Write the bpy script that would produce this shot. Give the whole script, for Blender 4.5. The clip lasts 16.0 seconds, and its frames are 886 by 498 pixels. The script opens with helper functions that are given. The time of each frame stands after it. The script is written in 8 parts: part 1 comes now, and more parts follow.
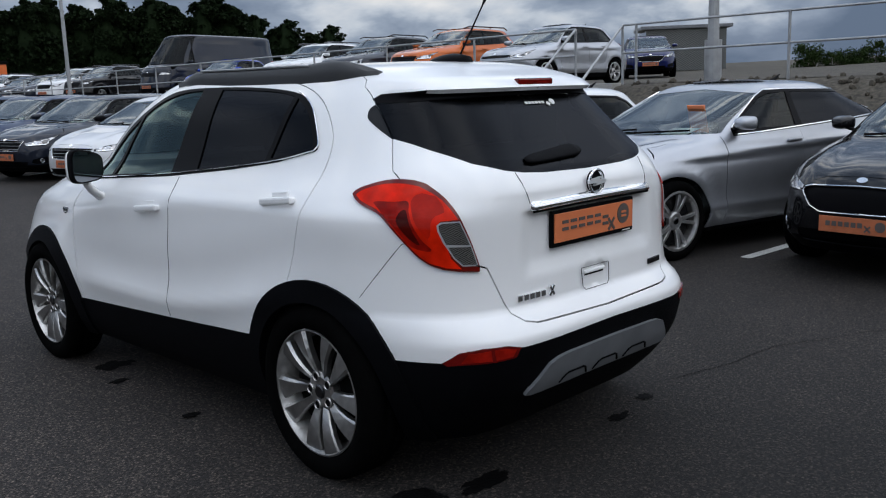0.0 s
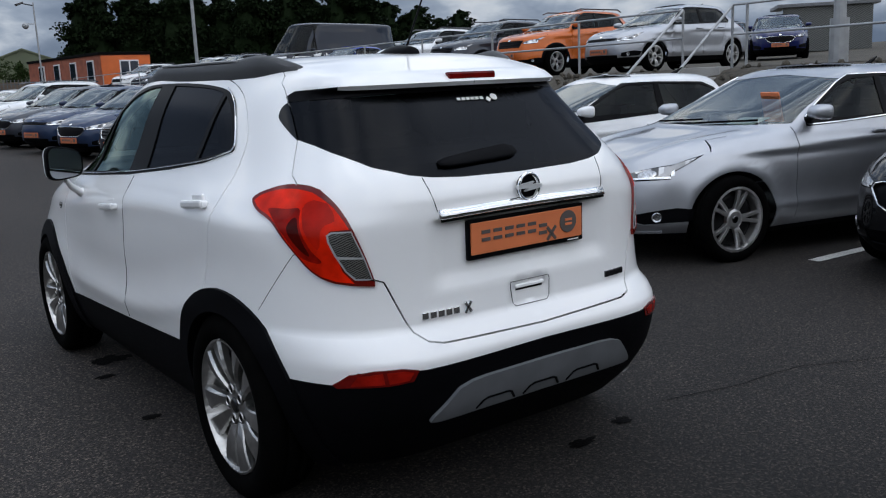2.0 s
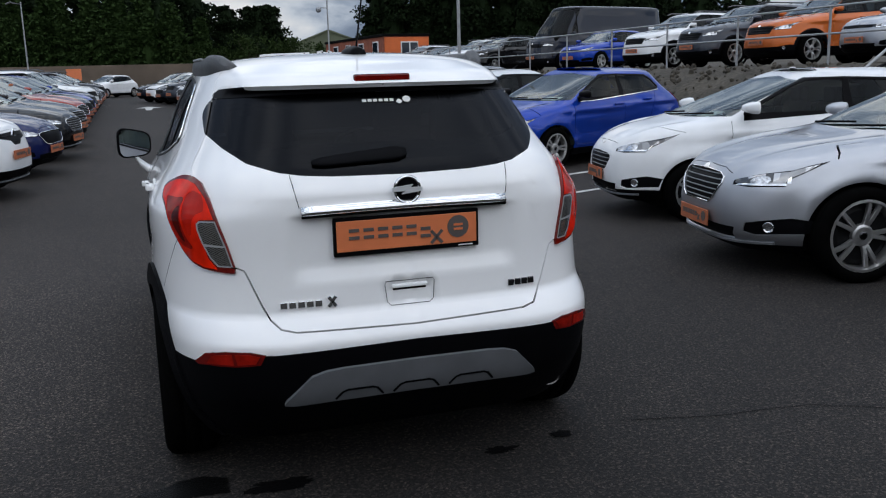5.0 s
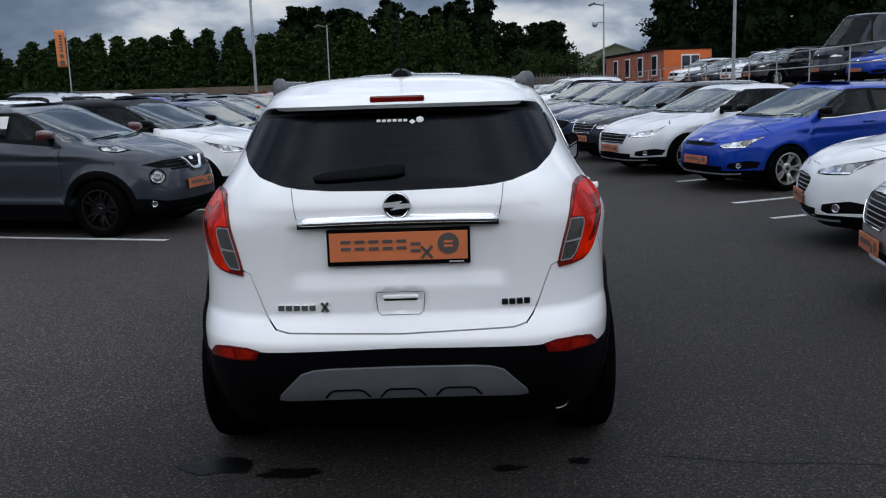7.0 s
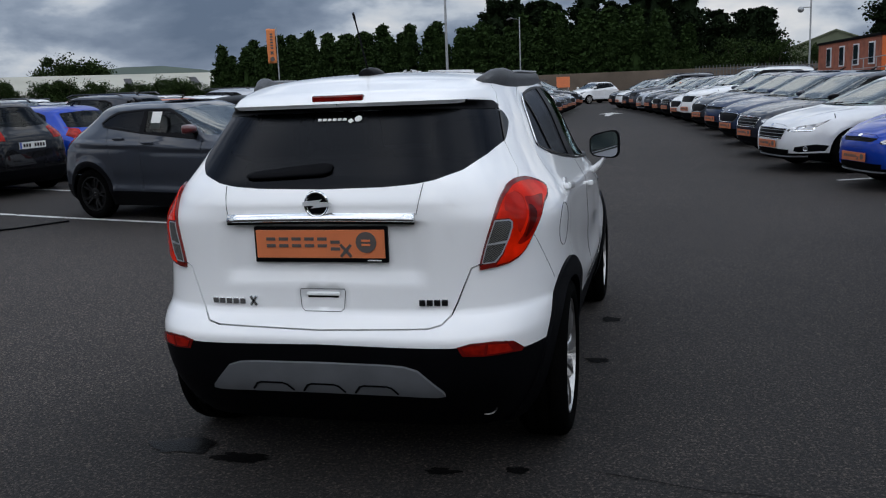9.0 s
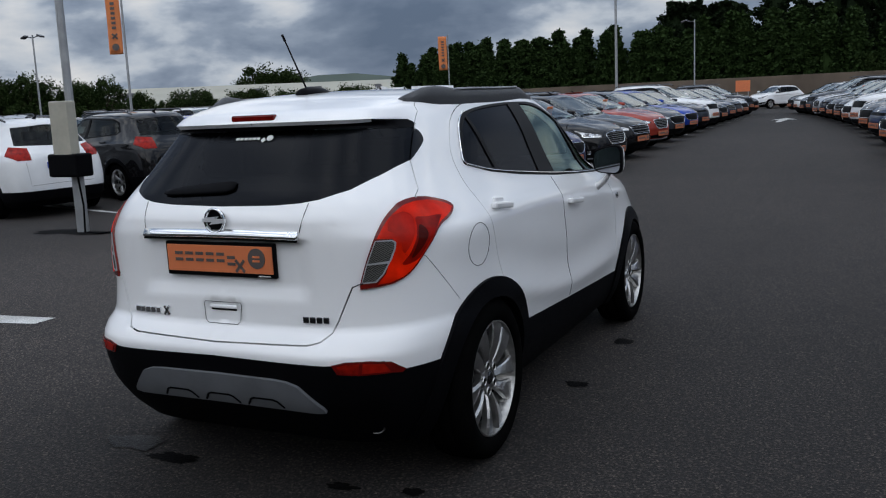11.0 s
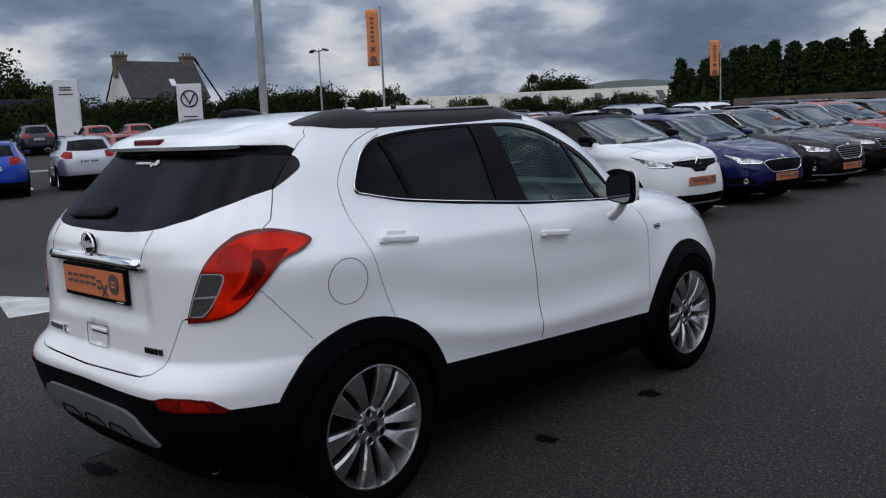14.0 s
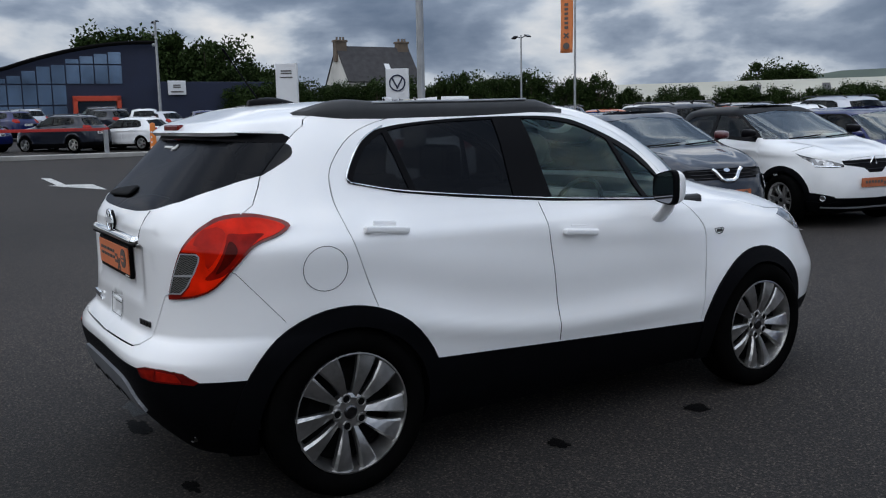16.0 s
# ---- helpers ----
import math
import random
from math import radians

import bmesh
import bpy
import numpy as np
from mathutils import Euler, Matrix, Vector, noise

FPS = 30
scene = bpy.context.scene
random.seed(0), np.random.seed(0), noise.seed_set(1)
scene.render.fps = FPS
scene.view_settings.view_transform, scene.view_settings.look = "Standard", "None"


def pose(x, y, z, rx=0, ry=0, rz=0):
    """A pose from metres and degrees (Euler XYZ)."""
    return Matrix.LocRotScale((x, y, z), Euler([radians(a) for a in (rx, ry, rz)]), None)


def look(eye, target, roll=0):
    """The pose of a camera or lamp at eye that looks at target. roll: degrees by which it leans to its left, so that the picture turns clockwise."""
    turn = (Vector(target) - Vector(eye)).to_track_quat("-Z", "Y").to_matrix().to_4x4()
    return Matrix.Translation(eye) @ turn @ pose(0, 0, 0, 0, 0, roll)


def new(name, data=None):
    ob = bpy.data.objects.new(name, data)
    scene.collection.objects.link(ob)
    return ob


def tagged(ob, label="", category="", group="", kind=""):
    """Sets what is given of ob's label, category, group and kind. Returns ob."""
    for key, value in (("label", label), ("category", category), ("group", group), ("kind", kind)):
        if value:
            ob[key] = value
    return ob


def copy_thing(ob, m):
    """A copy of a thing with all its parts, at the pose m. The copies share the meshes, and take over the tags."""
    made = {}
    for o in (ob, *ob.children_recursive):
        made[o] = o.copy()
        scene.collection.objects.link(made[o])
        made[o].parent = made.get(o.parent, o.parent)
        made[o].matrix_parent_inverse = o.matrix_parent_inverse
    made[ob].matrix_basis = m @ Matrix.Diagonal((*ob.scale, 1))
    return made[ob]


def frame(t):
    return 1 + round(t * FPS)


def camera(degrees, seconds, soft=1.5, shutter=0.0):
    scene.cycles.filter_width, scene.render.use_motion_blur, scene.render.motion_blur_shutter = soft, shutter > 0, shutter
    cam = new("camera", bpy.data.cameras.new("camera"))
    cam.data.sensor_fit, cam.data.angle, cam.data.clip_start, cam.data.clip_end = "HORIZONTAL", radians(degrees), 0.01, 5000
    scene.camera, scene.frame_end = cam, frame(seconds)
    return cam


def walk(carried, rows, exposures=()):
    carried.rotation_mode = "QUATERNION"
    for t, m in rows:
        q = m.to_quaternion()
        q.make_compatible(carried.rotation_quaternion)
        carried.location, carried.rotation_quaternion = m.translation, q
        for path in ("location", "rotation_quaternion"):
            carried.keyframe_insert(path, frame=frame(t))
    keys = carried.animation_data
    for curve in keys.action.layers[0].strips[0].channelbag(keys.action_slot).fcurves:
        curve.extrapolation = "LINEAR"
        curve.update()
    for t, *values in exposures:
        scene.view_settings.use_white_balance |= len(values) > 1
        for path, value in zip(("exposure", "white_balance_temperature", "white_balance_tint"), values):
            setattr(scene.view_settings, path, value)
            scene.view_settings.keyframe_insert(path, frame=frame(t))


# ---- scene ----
cam = camera(53.2, 16.0, soft=1.15)
PATH = [
    (0, (-2.821, -2.668, 1.471), (-1.426, -1.278, 1.121), -2.0),
    (0.5, (-2.662, -2.719, 1.471), (-1.303, -1.302, 1.09), -2.8),
    (1, (-2.484, -2.85, 1.48), (-1.208, -1.357, 1.1), -2.0),
    (1.5, (-2.282, -2.928, 1.469), (-1.052, -1.394, 1.103), -4.1),
    (2, (-2.043, -2.971, 1.481), (-0.881, -1.386, 1.109), -2.6),
    (2.5, (-1.888, -3.118, 1.486), (-0.774, -1.5, 1.108), -2.7),
    (3, (-1.684, -3.28, 1.505), (-0.691, -1.588, 1.117), -1.3),
    (3.5, (-1.457, -3.361, 1.501), (-0.561, -1.614, 1.121), -0.4),
    (3.7, (-1.392, -3.418, 1.511), (-0.508, -1.66, 1.153), 0.4),
    (5.8, (-0.421, -3.818, 1.501), (-0.102, -1.882, 1.115), -2.0),
    (6, (-0.316, -3.866, 1.5), (-0.075, -1.915, 1.128), -1.4),
    (6.5, (-0.067, -3.937, 1.499), (0.026, -1.975, 1.124), -2.2),
    (7, (0.195, -3.94, 1.504), (0.177, -1.969, 1.164), -1.8),
    (7.5, (0.453, -3.92, 1.502), (0.316, -1.954, 1.163), -2.2),
    (8, (0.732, -3.914, 1.504), (0.383, -1.977, 1.146), -2.1),
    (8.5, (0.981, -3.855, 1.49), (0.596, -1.926, 1.128), -1.5),
    (9, (1.239, -3.794, 1.496), (0.77, -1.88, 1.154), -2.2),
    (9.5, (1.534, -3.746, 1.5), (0.959, -1.867, 1.13), -1.9),
    (10, (1.758, -3.6, 1.487), (1.069, -1.749, 1.174), -3.5),
    (10.2, (1.884, -3.605, 1.496), (1.156, -1.768, 1.189), -3.0),
    (12.3, (2.791, -2.905, 1.513), (1.702, -1.255, 1.205), -2.8),
    (12.5, (2.887, -2.861, 1.512), (1.743, -1.246, 1.225), -2.2),
    (13, (3.104, -2.662, 1.517), (1.813, -1.16, 1.237), -2.7),
    (13.5, (3.264, -2.456, 1.513), (1.929, -0.993, 1.231), -1.3),
    (14, (3.429, -2.244, 1.516), (2.058, -0.814, 1.242), -2.4),
    (14.5, (3.64, -2.067, 1.517), (2.14, -0.78, 1.213), -1.0),
    (15, (3.782, -1.879, 1.504), (2.236, -0.642, 1.22), -1.6),
    (15.5, (3.864, -1.671, 1.513), (2.261, -0.514, 1.216), -0.3),
    (16, (3.971, -1.553, 1.515), (2.308, -0.481, 1.225), -1.1),
]
walk(cam, [(t, look(eye, target, roll)) for t, eye, target, roll in PATH], [(0, 0.04), (3.5, -0.05), (7, -0.02), (10, -0.14), (13.5, -0.18), (16, -0.02)])

from itertools import groupby

from mathutils import geometry

# ---- world, sun, exposure ----
world = bpy.data.worlds.new("sky")
scene.world = world
world.use_nodes = True
SUN_EL, SUN_AZ = 52.0, 172.0


def build_world():
    nt = world.node_tree
    nt.nodes.clear()
    N, L = nt.nodes.new, nt.links.new
    out, bg = N("ShaderNodeOutputWorld"), N("ShaderNodeBackground")
    sky = N("ShaderNodeTexSky")
    sky.sky_type, sky.sun_disc = "NISHITA", False
    sky.sun_elevation, sky.sun_rotation = radians(SUN_EL), radians(SUN_AZ)
    sky.air_density, sky.dust_density = 1.0, 2.0
    dim = N("ShaderNodeMix")
    dim.data_type, dim.blend_type, dim.inputs[0].default_value = "RGBA", "MULTIPLY", 1.0
    dim.inputs[7].default_value = (0.12, 0.12, 0.12, 1)
    L(sky.outputs[0], dim.inputs[6])
    # cloud deck: lumps wider than they are tall
    tc, sep = N("ShaderNodeTexCoord"), N("ShaderNodeSeparateXYZ")
    L(tc.outputs["Generated"], sep.inputs[0])
    up = N("ShaderNodeMath"); up.operation = "MAXIMUM"; up.inputs[1].default_value = 0.0
    L(sep.outputs[2], up.inputs[0])
    tall = N("ShaderNodeMath"); tall.operation = "MULTIPLY"; tall.inputs[1].default_value = 2.4
    L(up.outputs[0], tall.inputs[0])
    com = N("ShaderNodeCombineXYZ")
    L(sep.outputs[0], com.inputs[0]); L(sep.outputs[1], com.inputs[1]); L(tall.outputs[0], com.inputs[2])
    big = N("ShaderNodeTexNoise")
    big.inputs["Scale"].default_value, big.inputs["Detail"].default_value = 5.0, 9.0
    big.inputs["Roughness"].default_value, big.inputs["Distortion"].default_value = 0.50, 0.12
    L(com.outputs[0], big.inputs["Vector"])
    ramp = N("ShaderNodeValToRGB")
    e = ramp.color_ramp.elements
    e[0].position, e[0].color = 0.36, (0.145, 0.20, 0.30, 1)
    e[1].position, e[1].color = 0.64, (0.97, 0.98, 1.0, 1)
    for p, c in ((0.45, (0.24, 0.305, 0.42, 1)), (0.51, (0.38, 0.455, 0.58, 1)), (0.555, (0.64, 0.71, 0.81, 1))):
        n = ramp.color_ramp.elements.new(p); n.color = c
    L(big.outputs[0], ramp.inputs[0])
    cover = N("ShaderNodeMix"); cover.data_type = "RGBA"; cover.inputs[0].default_value = 0.96
    L(dim.outputs[2], cover.inputs[6]); L(ramp.outputs[0], cover.inputs[7])
    # brighter towards the zenith, where the deck is thin
    gain = N("ShaderNodeMapRange")
    gain.inputs[1].default_value, gain.inputs[2].default_value = 0.10, 0.75
    gain.inputs[3].default_value, gain.inputs[4].default_value = SKY_LOW, SKY_HIGH
    L(sep.outputs[2], gain.inputs[0])
    L(cover.outputs[2], bg.inputs[0]); L(gain.outputs[0], bg.inputs[1])
    L(bg.outputs[0], out.inputs[0])


SKY_LOW, SKY_HIGH = 0.79, 1.90
build_world()
sun = bpy.data.lights.new("sun", "SUN")
sun.energy, sun.angle, sun.color = 1.0, radians(120), (1.0, 0.98, 0.95)
sun_ob = new("sun", sun)
sun_ob.rotation_euler = (radians(90 - SUN_EL), 0, radians(180 - SUN_AZ))


# ---- materials ----
def nodes(name):
    m = bpy.data.materials.new(name)
    m.use_nodes = True
    nt = m.node_tree
    return m, nt, nt.nodes["Principled BSDF"], nt.nodes.new, nt.links.new


def mat(name, color, rough=0.5, metal=0.0, coat=0.0, vary=0.12, scale=6.0, bump=0.0, bscale=80.0, spec=0.5, fine=0.0):
    """A surface with slow stains and fine grain."""
    m, nt, b, N, L = nodes(name)
    b.inputs["Roughness"].default_value, b.inputs["Metallic"].default_value = rough, metal
    b.inputs["Coat Weight"].default_value, b.inputs["Coat Roughness"].default_value = coat, 0.04
    b.inputs["Specular IOR Level"].default_value = spec
    tc = N("ShaderNodeTexCoord")
    slow = N("ShaderNodeTexNoise")
    slow.inputs["Scale"].default_value, slow.inputs["Detail"].default_value = scale, 5.0
    L(tc.outputs["Object"], slow.inputs["Vector"])
    mr = N("ShaderNodeMapRange")
    mr.inputs[1].default_value, mr.inputs[2].default_value = 0.3, 0.7
    mr.inputs[3].default_value, mr.inputs[4].default_value = 1 - vary, 1 + vary
    L(slow.outputs[0], mr.inputs[0])
    mul = N("ShaderNodeVectorMath"); mul.operation = "SCALE"; mul.inputs[0].default_value = color[:3]
    L(mr.outputs[0], mul.inputs["Scale"]); L(mul.outputs[0], b.inputs["Base Color"])
    if bump or fine:
        g = N("ShaderNodeTexNoise")
        g.inputs["Scale"].default_value, g.inputs["Detail"].default_value = bscale, 4.0
        L(tc.outputs["Object"], g.inputs["Vector"])
    if bump:
        bp = N("ShaderNodeBump"); bp.inputs["Strength"].default_value = bump; bp.inputs["Distance"].default_value = 0.01
        L(g.outputs[0], bp.inputs["Height"]); L(bp.outputs[0], b.inputs["Normal"])
    if fine:
        mf = N("ShaderNodeMapRange")
        mf.inputs[1].default_value, mf.inputs[2].default_value = 0.3, 0.7
        mf.inputs[3].default_value, mf.inputs[4].default_value = 1 - fine, 1 + fine
        m2 = N("ShaderNodeVectorMath"); m2.operation = "SCALE"
        L(g.outputs[0], mf.inputs[0]); L(mul.outputs[0], m2.inputs[0]); L(mf.outputs[0], m2.inputs["Scale"])
        L(m2.outputs[0], b.inputs["Base Color"])
    return m


def glass(name, tint, gloss=(1.0, 1.0, 1.0), film=1.62, rough=0.015):
    """A thin pane: tinted see-through with a mirror film."""
    m, nt, b, N, L = nodes(name)
    out = nt.nodes["Material Output"]
    nt.nodes.remove(b)
    tr, gl, fr, mx = N("ShaderNodeBsdfTransparent"), N("ShaderNodeBsdfGlossy"), N("ShaderNodeFresnel"), N("ShaderNodeMixShader")
    tr.inputs[0].default_value = (*tint, 1)
    gl.inputs["Roughness"].default_value, gl.inputs[0].default_value = rough, (*gloss, 1)
    fr.inputs[0].default_value = film
    L(fr.outputs[0], mx.inputs[0]); L(tr.outputs[0], mx.inputs[1]); L(gl.outputs[0], mx.inputs[2])
    L(mx.outputs[0], out.inputs[0])
    return m


def paint_by_object():
    """Car paint whose colour each car carries itself."""
    m, nt, b, N, L = nodes("car_paint")
    oi = N("ShaderNodeObjectInfo")
    tc, ns, mr, mul = N("ShaderNodeTexCoord"), N("ShaderNodeTexNoise"), N("ShaderNodeMapRange"), N("ShaderNodeVectorMath")
    ns.inputs["Scale"].default_value, ns.inputs["Detail"].default_value = 3.0, 6.0
    mr.inputs[1].default_value, mr.inputs[2].default_value = 0.3, 0.7
    mr.inputs[3].default_value, mr.inputs[4].default_value = 0.93, 1.05
    mul.operation = "SCALE"
    L(tc.outputs["Object"], ns.inputs["Vector"]); L(ns.outputs[0], mr.inputs[0])
    L(oi.outputs["Color"], mul.inputs[0]); L(mr.outputs[0], mul.inputs["Scale"])
    L(mul.outputs[0], b.inputs["Base Color"])
    L(oi.outputs["Alpha"], b.inputs["Metallic"])
    b.inputs["Roughness"].default_value = 0.42
    b.inputs["Coat Weight"].default_value, b.inputs["Coat Roughness"].default_value = 1.0, 0.03
    b.inputs["Coat IOR"].default_value, b.inputs["Specular IOR Level"].default_value = 1.42, 0.06
    return m


def asphalt():
    m, nt, b, N, L = nodes("asphalt")
    tc = N("ShaderNodeTexCoord")

    def noise_tex(scale, detail, rough=0.6):
        n = N("ShaderNodeTexNoise")
        n.inputs["Scale"].default_value, n.inputs["Detail"].default_value, n.inputs["Roughness"].default_value = scale, detail, rough
        L(tc.outputs["Object"], n.inputs["Vector"])
        return n

    def rng(src, a, c, lo, hi):
        r = N("ShaderNodeMapRange")
        r.inputs[1].default_value, r.inputs[2].default_value, r.inputs[3].default_value, r.inputs[4].default_value = a, c, lo, hi
        L(src, r.inputs[0])
        return r.outputs[0]

    patches, wear, grain = noise_tex(0.16, 5), noise_tex(1.1, 6), noise_tex(62, 4, 0.85)
    stones = N("ShaderNodeTexVoronoi")
    stones.inputs["Scale"].default_value = 120.0
    L(tc.outputs["Object"], stones.inputs["Vector"])
    k = N("ShaderNodeMath"); k.operation = "MULTIPLY"
    L(rng(patches.outputs[0], 0.35, 0.65, 0.82, 1.2), k.inputs[0]); L(rng(wear.outputs[0], 0.3, 0.7, 0.86, 1.14), k.inputs[1])
    k2 = N("ShaderNodeMath"); k2.operation = "MULTIPLY"
    L(k.outputs[0], k2.inputs[0]); L(rng(grain.outputs[0], 0.40, 0.62, 0.05, 2.5), k2.inputs[1])
    tone = N("ShaderNodeMix"); tone.data_type = "RGBA"
    tone.inputs[6].default_value, tone.inputs[7].default_value = (0.0092, 0.0083, 0.0079, 1), (0.062, 0.050, 0.042, 1)
    L(rng(stones.outputs["Color"], 0.55, 0.95, 0.0, 1.0), tone.inputs[0])
    # a paler stretch to the left of the crossover
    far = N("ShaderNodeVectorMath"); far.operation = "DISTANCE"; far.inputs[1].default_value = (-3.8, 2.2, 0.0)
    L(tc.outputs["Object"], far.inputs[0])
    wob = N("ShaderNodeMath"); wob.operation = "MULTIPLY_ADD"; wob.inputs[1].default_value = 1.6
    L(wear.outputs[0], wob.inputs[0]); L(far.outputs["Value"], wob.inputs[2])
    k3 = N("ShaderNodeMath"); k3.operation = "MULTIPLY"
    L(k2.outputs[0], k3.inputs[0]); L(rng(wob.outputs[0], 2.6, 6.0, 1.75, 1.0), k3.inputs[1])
    # the shade behind the crossover, painted into the tarmac as a darker patch
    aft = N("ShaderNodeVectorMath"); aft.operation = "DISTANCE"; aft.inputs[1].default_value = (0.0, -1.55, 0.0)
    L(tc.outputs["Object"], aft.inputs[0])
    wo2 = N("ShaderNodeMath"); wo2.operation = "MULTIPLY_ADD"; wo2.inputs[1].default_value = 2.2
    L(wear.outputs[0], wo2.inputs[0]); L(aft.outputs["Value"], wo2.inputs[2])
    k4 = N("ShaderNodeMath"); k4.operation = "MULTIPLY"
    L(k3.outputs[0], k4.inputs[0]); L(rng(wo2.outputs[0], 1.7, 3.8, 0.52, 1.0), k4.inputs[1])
    # paler tarmac in the aisle between the rows
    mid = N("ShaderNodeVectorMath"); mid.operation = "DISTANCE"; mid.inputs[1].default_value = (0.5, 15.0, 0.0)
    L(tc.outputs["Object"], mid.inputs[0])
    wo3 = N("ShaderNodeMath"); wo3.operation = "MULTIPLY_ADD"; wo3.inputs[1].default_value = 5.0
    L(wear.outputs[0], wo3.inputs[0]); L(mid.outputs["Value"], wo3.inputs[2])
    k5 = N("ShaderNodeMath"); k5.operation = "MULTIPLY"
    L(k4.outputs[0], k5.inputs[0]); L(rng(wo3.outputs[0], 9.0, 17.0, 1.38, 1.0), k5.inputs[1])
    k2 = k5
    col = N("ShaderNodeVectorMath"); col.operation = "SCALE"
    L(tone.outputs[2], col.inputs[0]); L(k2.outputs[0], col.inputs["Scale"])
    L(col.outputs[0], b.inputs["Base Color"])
    b.inputs["Roughness"].default_value, b.inputs["Specular IOR Level"].default_value = 0.85, 0.3
    bp = N("ShaderNodeBump"); bp.inputs["Strength"].default_value, bp.inputs["Distance"].default_value = 0.6, 0.004
    L(grain.outputs[0], bp.inputs["Height"]); L(bp.outputs[0], b.inputs["Normal"])
    return m


def ribbed(name, dark, light, scale):
    """Flat dark and light bands that paint in how ribs catch and lose light."""
    m, nt, b, N, L = nodes(name)
    tc, w, mx, ns = N("ShaderNodeTexCoord"), N("ShaderNodeTexWave"), N("ShaderNodeMix"), N("ShaderNodeMapping")
    w.bands_direction = "Z"
    w.inputs["Scale"].default_value, w.inputs["Distortion"].default_value, w.inputs["Detail"].default_value = scale, 5.0, 3.0
    ns.inputs["Rotation"].default_value = (0.0, 0.5, 0.0)
    L(tc.outputs["Object"], ns.inputs["Vector"]); L(ns.outputs[0], w.inputs["Vector"])
    mx.data_type = "RGBA"
    mx.inputs[6].default_value, mx.inputs[7].default_value = (*dark, 1), (*light, 1)
    L(w.outputs["Fac"], mx.inputs[0]); L(mx.outputs[2], b.inputs["Base Color"])
    b.inputs["Roughness"].default_value, b.inputs["Metallic"].default_value, b.inputs["Coat Weight"].default_value = 0.22, 0.35, 1.0
    return m


def faceted(name, dark, light, scale):
    """Bright and dark cells that paint in the glints of reflector facets behind a clear lens."""
    m, nt, b, N, L = nodes(name)
    tc, v, mr, mx = N("ShaderNodeTexCoord"), N("ShaderNodeTexVoronoi"), N("ShaderNodeMapRange"), N("ShaderNodeMix")
    v.inputs["Scale"].default_value = scale
    mr.inputs[1].default_value, mr.inputs[2].default_value = 0.25, 0.75
    mx.data_type = "RGBA"
    mx.inputs[6].default_value, mx.inputs[7].default_value = (*dark, 1), (*light, 1)
    L(tc.outputs["Object"], v.inputs["Vector"]); L(v.outputs["Color"], mr.inputs[0])
    L(mr.outputs[0], mx.inputs[0]); L(mx.outputs[2], b.inputs["Base Color"])
    b.inputs["Roughness"].default_value, b.inputs["Metallic"].default_value, b.inputs["Coat Weight"].default_value = 0.18, 0.6, 1.0
    return m


def leaf_mat(name, c1, c2):
    m, nt, b, N, L = nodes(name)
    g, tc, ns, ad, mx = N("ShaderNodeNewGeometry"), N("ShaderNodeTexCoord"), N("ShaderNodeTexNoise"), N("ShaderNodeMath"), N("ShaderNodeMix")
    ns.inputs["Scale"].default_value = 0.9
    L(tc.outputs["Object"], ns.inputs["Vector"])
    ad.operation = "MULTIPLY_ADD"; ad.inputs[1].default_value = 0.6
    L(g.outputs["Random Per Island"], ad.inputs[0]); L(ns.outputs[0], ad.inputs[2])
    mx.data_type = "RGBA"
    mx.inputs[6].default_value, mx.inputs[7].default_value = (*c1, 1), (*c2, 1)
    L(ad.outputs[0], mx.inputs[0]); L(mx.outputs[2], b.inputs["Base Color"])
    b.inputs["Roughness"].default_value, b.inputs["Specular IOR Level"].default_value = 0.8, 0.06
    return m


M_PAINT = paint_by_object()
M_WHITE = mat("white_car_paint", (0.92, 0.92, 0.92), 0.32, coat=0.95, vary=0.02, scale=2.0)
M_BLACKP = mat("black_plastic", (0.0020, 0.0021, 0.0030), 0.6, vary=0.2, scale=9, bump=0.15, bscale=400, spec=0.06)
M_TINT = mat("tinted_corner", (0.004, 0.004, 0.005), 0.12, vary=0.1, spec=0.22)
M_EXHAUST = mat("steel_exhaust", (0.16, 0.155, 0.15), 0.35, metal=1.0, vary=0.35, scale=20)
M_RAIL = mat("roof_rail_plastic", (0.028, 0.029, 0.031), 0.45, vary=0.15, scale=9, bump=0.1, bscale=300)
M_TRIM = mat("gloss_black_trim", (0.004, 0.004, 0.005), 0.38, vary=0.1, spec=0.05)
M_SILVERP = mat("silver_painted_plastic", (0.165, 0.172, 0.185), 0.40, metal=0.2, vary=0.12, scale=7)
M_CHROME = mat("chrome", (0.78, 0.79, 0.80), 0.09, metal=1.0, vary=0.04)
M_BRIGHT = mat("satin_bright_metal", (0.72, 0.73, 0.74), 0.38, metal=0.35, vary=0.06)
M_DARKCHROME = mat("dark_chrome", (0.10, 0.10, 0.105), 0.2, metal=1.0, vary=0.1)
M_TYRE = mat("tyre_rubber", (0.0024, 0.0024, 0.0024), 0.95, vary=0.25, scale=12, bump=0.3, bscale=150, spec=0.02)
M_ALLOY = mat("alloy_wheel", (0.56, 0.555, 0.55), 0.32, metal=0.85, vary=0.12, scale=14)
M_MACHINED = mat("machined_alloy", (0.47, 0.465, 0.455), 0.30, metal=0.95, vary=0.22, scale=18, bump=0.04, bscale=260)
M_ALLOYDARK = mat("black_alloy", (0.0055, 0.0055, 0.006), 0.5, metal=0.2, vary=0.2, spec=0.2)
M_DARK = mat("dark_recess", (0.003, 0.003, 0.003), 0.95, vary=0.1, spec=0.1)
